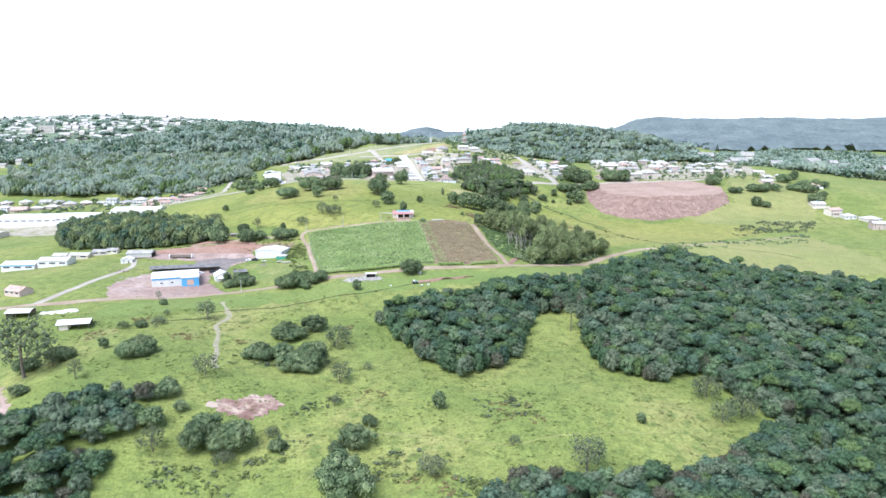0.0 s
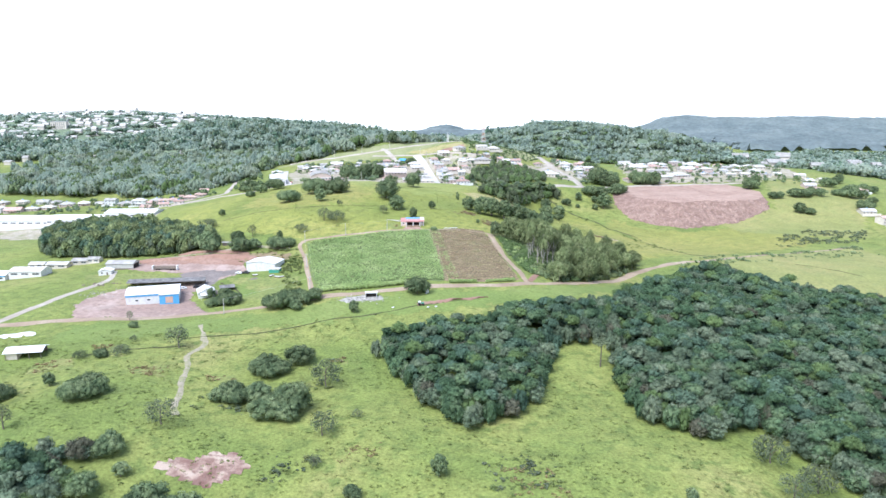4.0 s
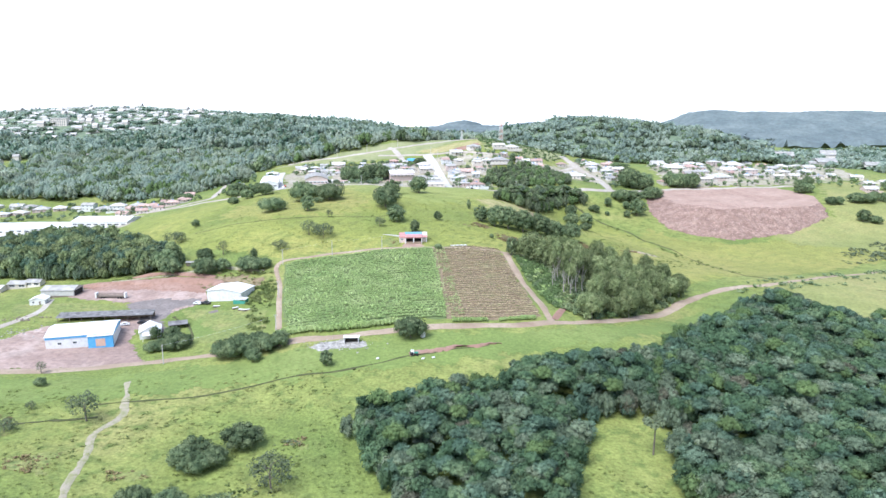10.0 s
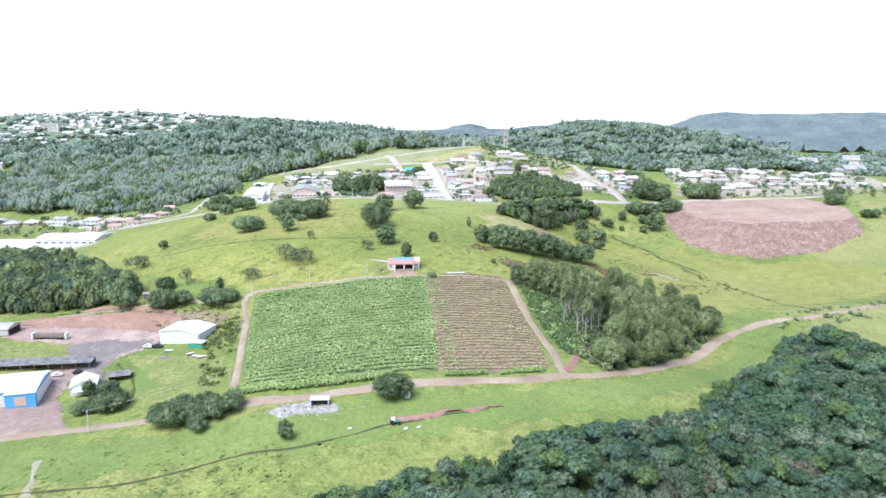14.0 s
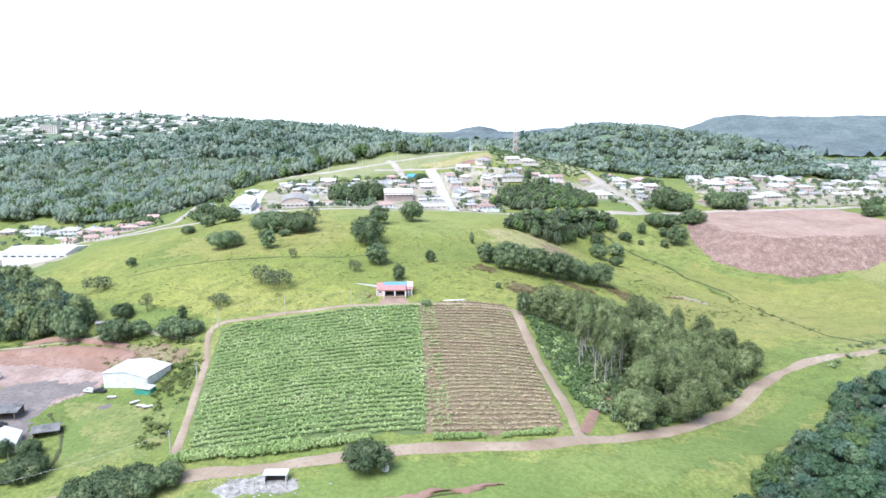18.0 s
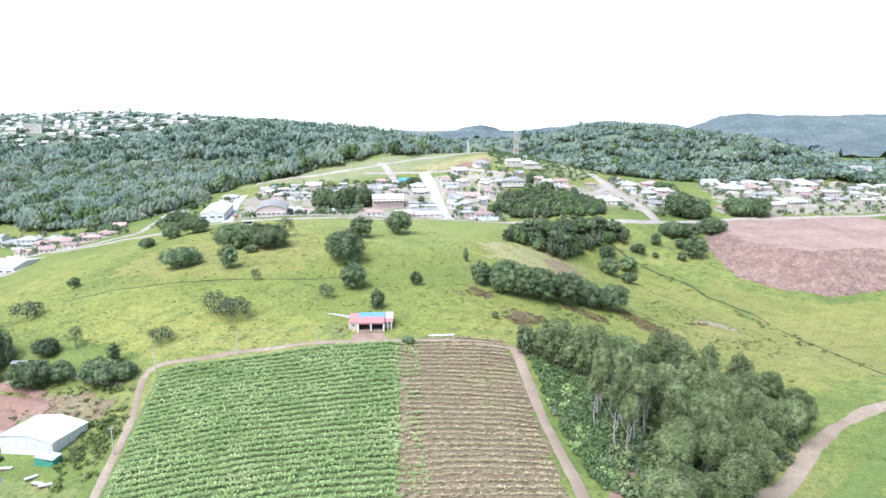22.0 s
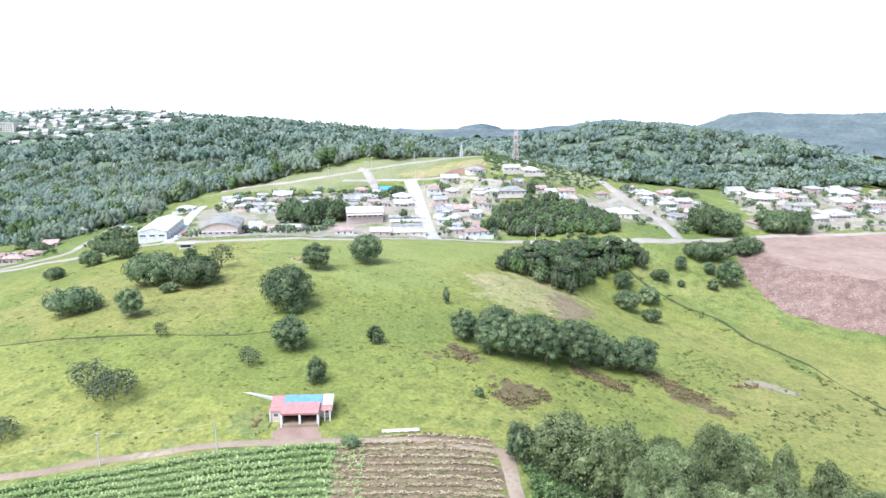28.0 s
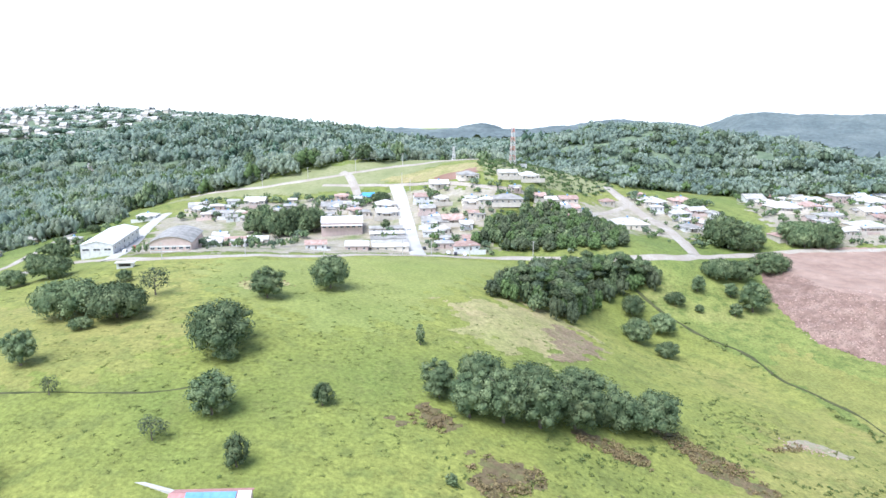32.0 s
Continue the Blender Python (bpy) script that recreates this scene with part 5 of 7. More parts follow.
weeds("hill_weeds", [(-230, 540), (-110, 530), (10, 560), (120, 560), (150, 640), (60, 660), (-190, 660)], 1500, 0.65, 0.3, WEED, "scattered weeds in the hill grass", 32, 0.8)
weeds("pasture_tufts", PASTURE, 7000, 0.7, 0.5, GRASS, "uneven tufts of pasture grass", 33, 0.1, TUFTS)
weeds("hill_tufts", HILL, 8000, 0.7, 0.45, GRASS, "uneven tufts of hill grass", 34, 0.1, TUFTS)
weeds("tussocks", [(10, 575), (70, 560), (130, 560), (150, 640), (110, 700), (60, 640), (-10, 600)], 1900, 0.8, 0.5, WEED, "rough tussocks below the grove", 35, 0.75)
for poly, n in (([(10, 582), (16, 574), (25, 580), (31, 588), (24, 593), (14, 591)], 230), ([(-56, 543), (-54, 554), (-48, 552), (-47, 542)], 22), ([(38, 612), (46, 611), (60, 609), (58, 616), (50, 619), (40, 618)], 180), ([(64, 632), (72, 622), (82, 614), (92, 608), (95, 615), (84, 628), (72, 638)], 330), ([(-8, 600), (4, 596), (8, 602), (-2, 608)], 60), ([(100, 643), (108, 646), (118, 651), (112, 654)], 70)):
    weeds("dead_bracken", poly, n, 1.05, 0.7, BRACKEN, "patch of rust-brown dead bracken", n, 0.0)
for poly, n in (([(-166, 350), (-152, 348), (-144, 336), (-158, 337)], 45), ([(-136, 322), (-121, 328), (-118, 314), (-130, 314)], 50), ([(-104, 318), (-92, 324), (-90, 320), (-100, 315)], 25), ([(-57, 346), (-50, 348), (-49, 342), (-56, 342)], 18), ([(-180, 330), (-165, 334), (-160, 322), (-176, 318)], 40)):
    patch("worn_grass", poly, ROUGH, 0.1, "worn patch of grey soil and weeds in the pasture", "bare ground", 0.8, 1.5)
    weeds("brown_weeds", poly, n, 1.0, 0.6, BRACKEN, "greyish brown weeds on worn soil", n + 1, 0.0)
for poly, n in (([(-100, 291), (-72, 289), (-70, 296), (-98, 300)], 60), ([(-106, 212), (-66, 208), (-64, 220), (-102, 222)], 90), ([(-28, 212), (2, 211), (-2, 228), (-24, 228)], 80), ([(-4, 203), (18, 203), (18, 214), (0, 214)], 60), ([(-62, 252), (-44, 252), (-44, 266), (-60, 266)], 45), ([(-72, 224), (-50, 226), (-50, 242), (-70, 240)], 55), ([(8, 248), (34, 250), (32, 272), (10, 270)], 70), ([(-64, 316), (-48, 318), (-50, 345), (-60, 345)], 40)):
    weeds("low_shrubs", poly, n, 1.4, 0.6, [LEAF_L, WEED], "low grey-green shrubs in the pasture", n + 3, 0.0)
for poly, n in (([(-38, 264), (-24, 269), (-26, 276), (-37, 272)], 30), ([(10, 244), (36, 246), (30, 262), (12, 262)], 60), ([(-20, 206), (0, 204), (2, 216), (-16, 218)], 50)):
    weeds("brown_weeds", poly, n, 0.9, 0.5, BRACKEN, "brownish weeds in the pasture", n + 5, 0.0)
weeds("creek_rushes", [(76, 792), (92, 776), (110, 760), (128, 742), (148, 700), (164, 660), (176, 600), (166, 600), (154, 655), (138, 698), (118, 738), (100, 756), (84, 770), (70, 786)], 380, 1.2, 1.0, WEED, "rushes lining the creek", 36, 0.2)
weeds("bank_weeds", [(-146, 492), (-117, 490), (-110, 506), (-132, 516), (-160, 512)], 130, 1.1, 0.7, [BRACKEN, WEED], "brown and green weeds on the bank", 91, 0.0)
weeds("yard_weeds", [(-226, 508), (-190, 512), (-160, 510), (-160, 520), (-200, 520)], 110, 1.0, 0.6, WEED, "weeds on top of the red cut", 92, 0.0)
weeds("fence_scrub", [(-112, 512), (-104, 490), (-96, 455), (-92, 430), (-98, 430), (-108, 455), (-116, 485), (-124, 510)], 260, 1.5, 1.2, WEED, "tangled scrub along the field lane", 37, 0.0)
weeds("bank_scrub", [(280, 701), (320, 730), (348, 726), (379, 733), (349, 678), (309, 677), (266, 663)], 220, 2.2, 1.7, LEAF_L, "grey-green scrub by the dirt road", 39, 0.0)
weeds("bank_scrub", [(150, 545), (200, 568), (260, 590), (330, 620), (330, 660), (250, 625), (190, 590), (160, 570)], 300, 2.0, 1.7, LEAF_B, "scrub along the dirt road", 38, 0.3)
rng = np.random.RandomState(77)
for x, y in [(326, 895), (311, 863), (326, 820), (350, 826), (358, 824), (369, 830), (337, 779), (396, 832), (411, 844), (411, 828), (401, 796), (442, 859), (414, 806), (409, 889), (435, 917)]:
    for k in range(2):
        plant(x + 7 * k + rng.uniform(-2, 2), y + rng.uniform(-4, 4), rng.uniform(4.5, 8), rng.uniform(7, 12), 0, rng, "dark green tree in the far pasture", "eastern pasture trees")

# ---- building parts ----
def part(name, verts, faces, mat, parent, label=""):
    """One mesh under a thing or a part, in the thing's own space."""
    ob = new(name, mesh_of(name, verts, faces, mat))
    ob.parent = parent
    if label:
        tagged(ob, label)
    return ob


BOX_F = [(0, 3, 2, 1), (4, 5, 6, 7), (0, 1, 5, 4), (1, 2, 6, 5), (2, 3, 7, 6), (3, 0, 4, 7)]


def box_v(x0, x1, y0, y1, z0, z1):
    return [(x0, y0, z0), (x1, y0, z0), (x1, y1, z0), (x0, y1, z0), (x0, y0, z1), (x1, y0, z1), (x1, y1, z1), (x0, y1, z1)]


def merged(pieces):
    V, F = [], []
    for v, f in pieces:
        F += [tuple(i + len(V) for i in face) for face in f]
        V += list(v)
    return V, F


def boxes(name, spans, mat, parent, label=""):
    return part(name, *merged([(box_v(*s), BOX_F) for s in spans]), mat, parent, label)


def sloped(p, thick):
    """A roof plate: four corners in order, given a thickness downwards."""
    p = [tuple(q) for q in p]
    return p + [(a, b, c - thick) for a, b, c in p], [(0, 1, 2, 3), (7, 6, 5, 4)] + [(i, i + 4, (i + 1) % 4 + 4, (i + 1) % 4) for i in range(4)]


def gable_roof(w, d, h, rise, over, thick=0.18):
    """Two plates with the ridge along x, with seams standing up."""
    a, b, lo, top = w / 2 + over, d / 2 + over, h - over * rise / (d / 2), h + rise
    prof = [(-b, lo), (-0.16, top - 0.02), (0, top + 0.07), (0.16, top - 0.02), (b, lo), (b, lo - thick), (0, top - thick), (-b, lo - thick)]
    v = [(x, y, z) for x in (-a, a) for y, z in prof]
    n = len(prof)
    return v, [(k, (k + 1) % n, n + (k + 1) % n, n + k) for k in range(n)] + [(0, 7, 6, 1), (1, 6, 3, 2), (3, 6, 5, 4), (8, 9, 14, 15), (9, 10, 11, 14), (11, 12, 13, 14)]


def hip_roof(w, d, h, rise, over):
    a, b, r = w / 2 + over, d / 2 + over, max(w - d, 0.6) / 2
    lo = h - 0.15
    v = [(-a, -b, lo), (a, -b, lo), (a, b, lo), (-a, b, lo), (-r, 0, h + rise), (r, 0, h + rise)]
    v += [(x, y, z - 0.18) for x, y, z in v[:4]]
    return v, [(0, 1, 5, 4), (1, 2, 5), (2, 3, 4, 5), (3, 0, 4), (9, 8, 7, 6), (0, 6, 7, 1), (1, 7, 8, 2), (2, 8, 9, 3), (3, 9, 6, 0)]


def arch_roof(w, d, h, rise, over, thick=0.2, n=8):
    """A barrel roof with its axis along y."""
    a, b = w / 2 + over, d / 2 + over
    v = []
    for k in range(n + 1):
        t = -1 + 2 * k / n
        for y in (-b, b):
            for dz in (0, -thick):
                v.append((a * t, y, h + rise * (1 - t * t) + dz))
    f = []
    for k in range(n):
        i, j = 4 * k, 4 * k + 4
        f += [(i, j, j + 2, i + 2), (i + 1, i + 3, j + 3, j + 1), (i, i + 1, j + 1, j), (i + 2, j + 2, j + 3, i + 3)]
    f += [(0, 2, 3, 1), (4 * n, 4 * n + 1, 4 * n + 3, 4 * n + 2)]
    return v, f


def walls_gable(w, d, h, rise, deep=1.6):
    """Four walls with gable ends at the ends of x, going down into the slope."""
    a, b = w / 2, d / 2
    v = box_v(-a, a, -b, b, -deep, h) + [(-a, 0, h + rise - 0.1), (a, 0, h + rise - 0.1)]
    return v, [(0, 3, 2, 1), (0, 1, 5, 4), (2, 3, 7, 6), (1, 2, 6, 9, 5), (3, 0, 4, 8, 7)]


def window(parent, x, y, z, w, h, face, glass=None):
    """A framed window with sill on a wall that looks along face (0: -y, 1: +x, 2: +y, 3: -x)."""
    def at(u, dep, v):
        return ((x + u, y - dep, z + v), (x + dep, y + u, z + v), (x + u, y + dep, z + v), (x - dep, y + u, z + v))[face]

    us, vs = (-w / 2, -w / 2 + 0.08, -0.04, 0.04, w / 2 - 0.08, w / 2), (-h / 2 - 0.08, -h / 2 + 0.06, h / 2 - 0.08, h / 2)
    verts = [at(u, (0.15, 0.1, 0.08, 0.08)[k], v) for k, v in enumerate(vs) for u in us] + [at(u, -0.02, v) for k, v in enumerate(vs) for u in us]
    faces = [(6 * k + c, 6 * k + c + 1, 6 * k + c + 7, 6 * k + c + 6) for k in range(3) for c in range(5) if not (k == 1 and c in (1, 3))]
    ring = [0, 1, 2, 3, 4, 5, 11, 17, 23, 22, 21, 20, 19, 18, 12, 6]
    faces += [(p, q, q + 24, p + 24) for p, q in zip(ring, ring[1:] + ring[:1])]
    win = part("window", verts, faces, WHITE, parent)
    part("pane", [at(u, 0.03, v) for v in (vs[0] + 0.1, vs[3] - 0.04) for u in (-w / 2 + 0.04, w / 2 - 0.04)] + [at(u, 0.01, v) for v in (vs[0] + 0.1, vs[3] - 0.04) for u in (-w / 2 + 0.04, w / 2 - 0.04)],
         [(0, 1, 3, 2), (4, 6, 7, 5), (0, 4, 5, 1), (1, 5, 7, 3), (3, 7, 6, 2), (2, 6, 4, 0)], glass or GLASS, win)
    return win


def door(parent, x, y, w, h, mat, face=0):
    if face == 0:
        d = boxes("door", [(x - w / 2, x + w / 2, y - 0.06, y - 0.004, 0.02, h)], mat, parent)
        boxes("handle", [(x + w / 2 - 0.2, x + w / 2 - 0.1, y - 0.12, y - 0.06, 1.0, 1.1)], STEEL, d)
    else:
        d = boxes("door", [(x + 0.004, x + 0.06, y - w / 2, y + w / 2, 0.02, h)], mat, parent)
        boxes("handle", [(x + 0.06, x + 0.12, y + w / 2 - 0.2, y + w / 2 - 0.1, 1.0, 1.1)], STEEL, d)
    return d


def base(name, x, y, turn, label, category, group="", dz=0.0):
    ob = new(name)
    ob.location, ob.rotation_euler = (x, y, gz(x, y) + dz), (0, 0, radians(turn))
    return tagged(ob, label, category, group)


WALLS = [CREAM, CREAM, PINKW, WHITE, CREAM]
TONES = {"white_paint": "white", "cream_plaster": "cream", "pink_plaster": "pinkish"}
ROOFS = {0: (FIBRE, "pale grey sheet roof"), 1: (TILE, "faded clay tile roof"), 2: (TILE, "brown tiled roof"), 3: (BLUE, "bright blue sheet roof")}


STREETS = [((-30, 792), (-66, 929)), ((-177, 748), (-221, 893)), ((123, 841), (120, 898)), ((120, 898), (88, 985)), ((-300, 742), (-199, 762)), ((-152, 736), (-84, 757)), ((-84, 757), (15, 809)), ((15, 809), (178, 870)), ((178, 870), (340, 900)), ((-255, 768), (-270, 862))]


def off_street(x, y):
    """Distance to the nearest street's middle."""
    best = 1e9
    for (x0, y0), (x1, y1) in STREETS:
        t = min(max(((x - x0) * (x1 - x0) + (y - y0) * (y1 - y0)) / ((x1 - x0) ** 2 + (y1 - y0) ** 2), 0), 1)
        best = min(best, math.hypot(x - x0 - t * (x1 - x0), y - y0 - t * (y1 - y0)))
    return best


def cottage(x, y, w, kind, turn, rng, group):
    """A village house: walls, roof, door, windows, sometimes a porch or an upper storey."""
    if off_street(x, y + 0.4 * w) < 0.5 * w + 3.5:
        return None
    d = w * rng.uniform(0.7, 0.95)
    storeys = 2 if w > 11 and rng.rand() < 0.14 else 1
    h = 2.9 * storeys + 0.2
    wall = WALLS[rng.randint(len(WALLS))]
    roof, words = ROOFS[kind if kind else (1 if rng.rand() < 0.14 else 0)]
    tone = TONES[wall.name]
    ob = base("house", x, y + d / 2, turn, f"{'two-storey' if storeys == 2 else 'small'} {tone} village house with {words}", "house", group)
    rise = d * rng.uniform(0.13, 0.22)
    if rng.rand() < 0.55:
        part("wall", *walls_gable(w, d, h, rise), wall, ob)
        part("roof", *gable_roof(w, d, h, rise, 0.5), roof, ob)
    else:
        boxes("wall", [(-w / 2, w / 2, -d / 2, d / 2, -1.6, h)], wall, ob)
        part("roof", *hip_roof(w, d, h, rise, 0.5), roof, ob)
    n = max(2, int(w / 3.2))
    for s in range(storeys):
        for k in range(n):
            u = -w / 2 + w * (k + 0.5) / n
            if s == 0 and k == n // 2:
                door(ob, u, -d / 2, 0.95, 2.1, BROWNW)
            else:
                window(ob, u, -d / 2, 1.6 + 2.9 * s, 1.25, 1.15, 0)
        if -290 < x < 180:
            window(ob, w / 2, d * 0.2, 1.6 + 2.9 * s, 1.2, 1.1, 1)
            window(ob, -w / 2, -d * 0.15, 1.6 + 2.9 * s, 1.2, 1.1, 3)
    if rng.rand() < 0.5:
        pw = w * 0.5
        part("porch_roof", *sloped([(-pw / 2, -d / 2 - 2.4, 2.35), (pw / 2, -d / 2 - 2.4, 2.35), (pw / 2, -d / 2, 2.75), (-pw / 2, -d / 2, 2.75)], 0.1), roof, ob)
        for s in (-1, 1):
            boxes("post", [(s * (pw / 2 - 0.2) - 0.09, s * (pw / 2 - 0.2) + 0.09, -d / 2 - 2.3, -d / 2 - 2.12, -1.5, 2.3)], wall, ob)
    if rng.rand() < 0.4:
        boxes("water_tank", [(-0.5, 0.5, -0.5, 0.5, h + rise * 0.6, h + rise + 0.75)], PANEL, ob, "blue water tank on the roof")
    if rng.rand() < 0.5:
        boxes("garden_wall", [(-w / 2 - 2, w / 2 + 2, -d / 2 - 4.6, -d / 2 - 4.45, -1.5, 1.2)], wall, ob)
    return ob


rng = np.random.RandomState(9)
for rows, group in ((WEST_HOUSES, "western village houses"), (EAST_HOUSES, "central village houses"), (FAR_HOUSES, "eastern village houses")):
    for x, y, w, kind in rows:
        cottage(x, y, w, kind, 15 + rng.uniform(-6, 6), rng, group)
# more houses filling the eastern blocks and the valley
for x0, y0, nx, ny, sx, sy, turn, group in ((232, 1010, 6, 3, 22, 24, 12, "eastern village houses"), (300, 930, 5, 4, 20, 24, 12, "eastern village houses"), (-30, 900, 5, 1, 15, 10, 14, "central village houses")):
    for i in range(nx):
        for j in range(ny):
            if rng.rand() < 0.85:
                cottage(x0 + i * sx + rng.uniform(-4, 4) - j * 4, y0 + j * sy + i * 3 + rng.uniform(-4, 4), rng.uniform(9, 14), 0, turn + rng.uniform(-6, 6), rng, group)
for row in ((-503, 777), (-485, 773), (-473, 787), (-461, 798), (-450, 814), (-431, 816), (-411, 815), (-397, 812), (-538, 835), (-516, 839), (-490, 836), (-470, 830), (-375, 800), (-355, 790), (-340, 800), (-520, 800), (-545, 780)):
    cottage(*row, rng.uniform(11, 17), 0, rng.uniform(-15, 25), rng, "valley houses")
for row in ((-336, 779), (-323, 781), (-310, 772), (-302, 784), (-291, 772), (-283, 780), (-308, 745), (-327, 748), (-295, 752)):
    cottage(*row, rng.uniform(9, 13), 1, rng.uniform(-10, 30), rng, "valley houses")
for row in ((405, 939), (401, 906), (388, 875), (436, 856), (403, 777), (423, 917), (417, 738), (432, 722), (418, 688), (408, 752)):
    cottage(*row, rng.uniform(11, 16), 0, rng.uniform(-10, 20), rng, "eastern farm houses")


for x0, y0, x1, y1, n, group in ((-165, 790, -120, 830, 9, "western village houses"), (-205, 850, -120, 905, 15, "western village houses"), (-110, 860, -64, 905, 10, "western village houses"), (-36, 812, 8, 880, 15, "central village houses"), (-10, 868, 66, 900, 9, "central village houses"), (108, 890, 160, 970, 13, "eastern village houses"), (200, 900, 300, 1000, 18, "eastern village houses")):
    for _ in range(n):
        cottage(rng.uniform(x0, x1), rng.uniform(y0, y1), rng.uniform(5.5, 9.5), 0, 15 + rng.uniform(-5, 5), rng, group)
gardens = []
for x0, y0, x1, y1, n in ((-205, 865, -70, 915, 130), (-170, 760, -100, 830, 60), (-58, 805, 60, 905, 170), (100, 860, 165, 975, 110), (190, 890, 400, 1040, 330), (-540, 745, -290, 840, 130), (-300, 770, -205, 880, 60)):
    gx_, gy_ = rng.uniform(x0, x1, n), rng.uniform(y0, y1, n)
    gardens += [(x, y, z - 0.2, r, r * 1.3) for x, y, z, r in zip(gx_, gy_, ground(gx_, gy_), rng.uniform(0.9, 3.2, n)) if off_street(x, y) > r + 4]
joined("garden_trees", FAR, gardens, [LEAF_B, LEAF_GREY, LEAF_LIME], "small trees and shrubs in village gardens", "trees", 19, [0.5, 0.35, 0.15])


def hall(name, x, y, w, d, h, rise, turn, wall, roof, shape, label, windows=0, deep=2.0):
    """A large shed or hall; (x, y) is the middle."""
    ob = base(name, x, y, turn, label, "hall")
    if shape == "gable_x":
        part("wall", *walls_gable(w, d, h, rise, deep), wall, ob)
        part("roof", *gable_roof(w, d, h, rise, 0.35), roof, ob)
    elif shape == "gable_y":
        v, f = walls_gable(d, w, h, rise, deep)
        part("wall", [(-b, a, c) for a, b, c in v], f, wall, ob)
        v, f = gable_roof(d, w, h, rise, 0.35)
        part("roof", [(-b, a, c) for a, b, c in v], f, roof, ob)
    else:
        v, f = arch_roof(w - 0.4, d - 0.4, h + 0.02, rise - 0.1, 0.0, h + deep, 8)
        part("wall", [(a, b, c if k % 2 == 0 else -deep) for k, (a, b, c) in enumerate(v)], f, wall, ob)
        part("roof", *arch_roof(w, d, h, rise, 0.4), roof, ob)
    for k in range(windows):
        window(ob, -w / 2 + w * (k + 0.5) / windows, -d / 2, h * 0.62, w / windows * 0.62, 1.1, 0)
    return ob


# white hall by the field
ob = hall("white_hall", -125.5, 482, 19, 14, 4.0, 1.4, -9, WHITE, WHITE, "gable_y", "large white sheet-metal hall with low gable roof")
boxes("roller_door", [(-7.5, -4.0, -7.06, -7.004, 0.0, 3.2)], WHITE, ob, "white roller door")
for sx in (-9.71, 9.71):
    boxes("eaves_trim", [(sx - 0.19, sx + 0.19, -7.2, 7.2, 3.75, 4.0)], STEEL, ob)
for k in range(-5, 6):
    boxes("wall_rib", [(k * 1.7 - 0.06, k * 1.7 + 0.06, -7.06, -7.002, 0, 3.8)], WHITE, ob)
ob = base("lean_to", -116, 469.5, -13, "small green-sided shelter with pale roof", "shelter")
part("roof", *sloped([(-3.6, -1.8, 2.2), (3.6, -1.8, 2.2), (3.6, 1.8, 2.7), (-3.6, 1.8, 2.7)], 0.1), FIBRE, ob)
boxes("wall", [(-3.4, 3.4, -1.6, -1.5, -0.5, 1.6), (3.3, 3.4, -1.5, 1.6, -0.5, 2.3)], GREENP, ob, "turquoise sheet wall")
for sx in (-3.3, 0, 3.2):
    boxes("post", [(sx - 0.08, sx + 0.08, 1.5, 1.66, -0.5, 2.6)], BROWNW, ob)

ob = base("low_shed", -163, 528, 6, "long low grey shed among bushes above the cut", "shed")
boxes("wall", [(-5.6, 5.6, -1.2, 1.2, -0.6, 1.7)], BROWNW, ob)
part("roof", *gable_roof(11.6, 2.8, 1.7, 0.4, 0.3), FIBRE, ob)
# blue and white shed
ob = hall("blue_shed", -172.5, 427, 27, 19, 5.2, 1.4, 20, WHITE, WHITE, "gable_x", "white warehouse with blue trim and bright roof")
boxes("blue_band", [(-13.6, 13.6, -9.66, -9.504, 4.0, 5.15), (13.504, 13.62, -9.5, 9.5, 4.0, 5.15)], BLUE, ob, "bright blue band under the eaves")
boxes("blue_front", [(3.5, 13.5, -11.5, -9.66, -1.5, 4.6)], BLUE, ob, "projecting bright blue front bay")
boxes("bay_door", [(6.6, 10.4, -11.58, -11.504, 0.0, 3.4)], ORANGE, ob, "faded orange sliding door")
boxes("bay_roof", [(3.2, 13.8, -11.8, -9.4, 4.6, 4.78)], WHITE, ob)
window(ob, -8, -9.5, 2.0, 1.6, 1.0, 0)
window(ob, -2, -9.5, 2.0, 1.6, 1.0, 0)
# long low grey roof behind it
ob = base("long_shelter", -176, 452, 12, "long low open shelter with grey sheet roof", "shelter")
part("roof", *sloped([(-22, -3.4, 2.7), (22, -3.4, 2.7), (22, 3.4, 3.5), (-22, 3.4, 3.5)], 0.12), OLDROOF, ob)
boxes("back_wall", [(-21.5, 21.5, 3.0, 3.2, -1, 3.3)], BROWNW, ob)
for k in range(9):
    boxes("post", [(-21 + k * 5.25 - 0.1, -21 + k * 5.25 + 0.1, -3.2, -3.0, -1, 2.65)], BROWNW, ob)

# white gabled house with carport
ob = hall("gabled_house", -147, 437, 9, 10, 3.2, 2.2, 25, WHITE, WHITE, "gable_y", "white gabled house with pale sheet roof")
window(ob, -2.4, -5, 1.7, 1.4, 1.1, 0)
door(ob, 1.6, -5, 1.0, 2.1, BROWNW)
window(ob, 4.5, 0, 1.7, 1.4, 1.1, 1)
part("porch_roof", *sloped([(-3.4, -8.4, 2.3), (3.4, -8.4, 2.3), (3.4, -5.0, 2.9), (-3.4, -5.0, 2.9)], 0.1), WHITE, ob)
for sx in (-3.2, 3.0):
    boxes("post", [(sx, sx + 0.16, -8.3, -8.14, -1, 2.3)], WHITE, ob)
ob = base("carport", -138, 446, 25, "small shed with weathered grey roof", "shed")
part("roof", *gable_roof(8, 6, 2.4, 0.9, 0.3), OLDROOF, ob)
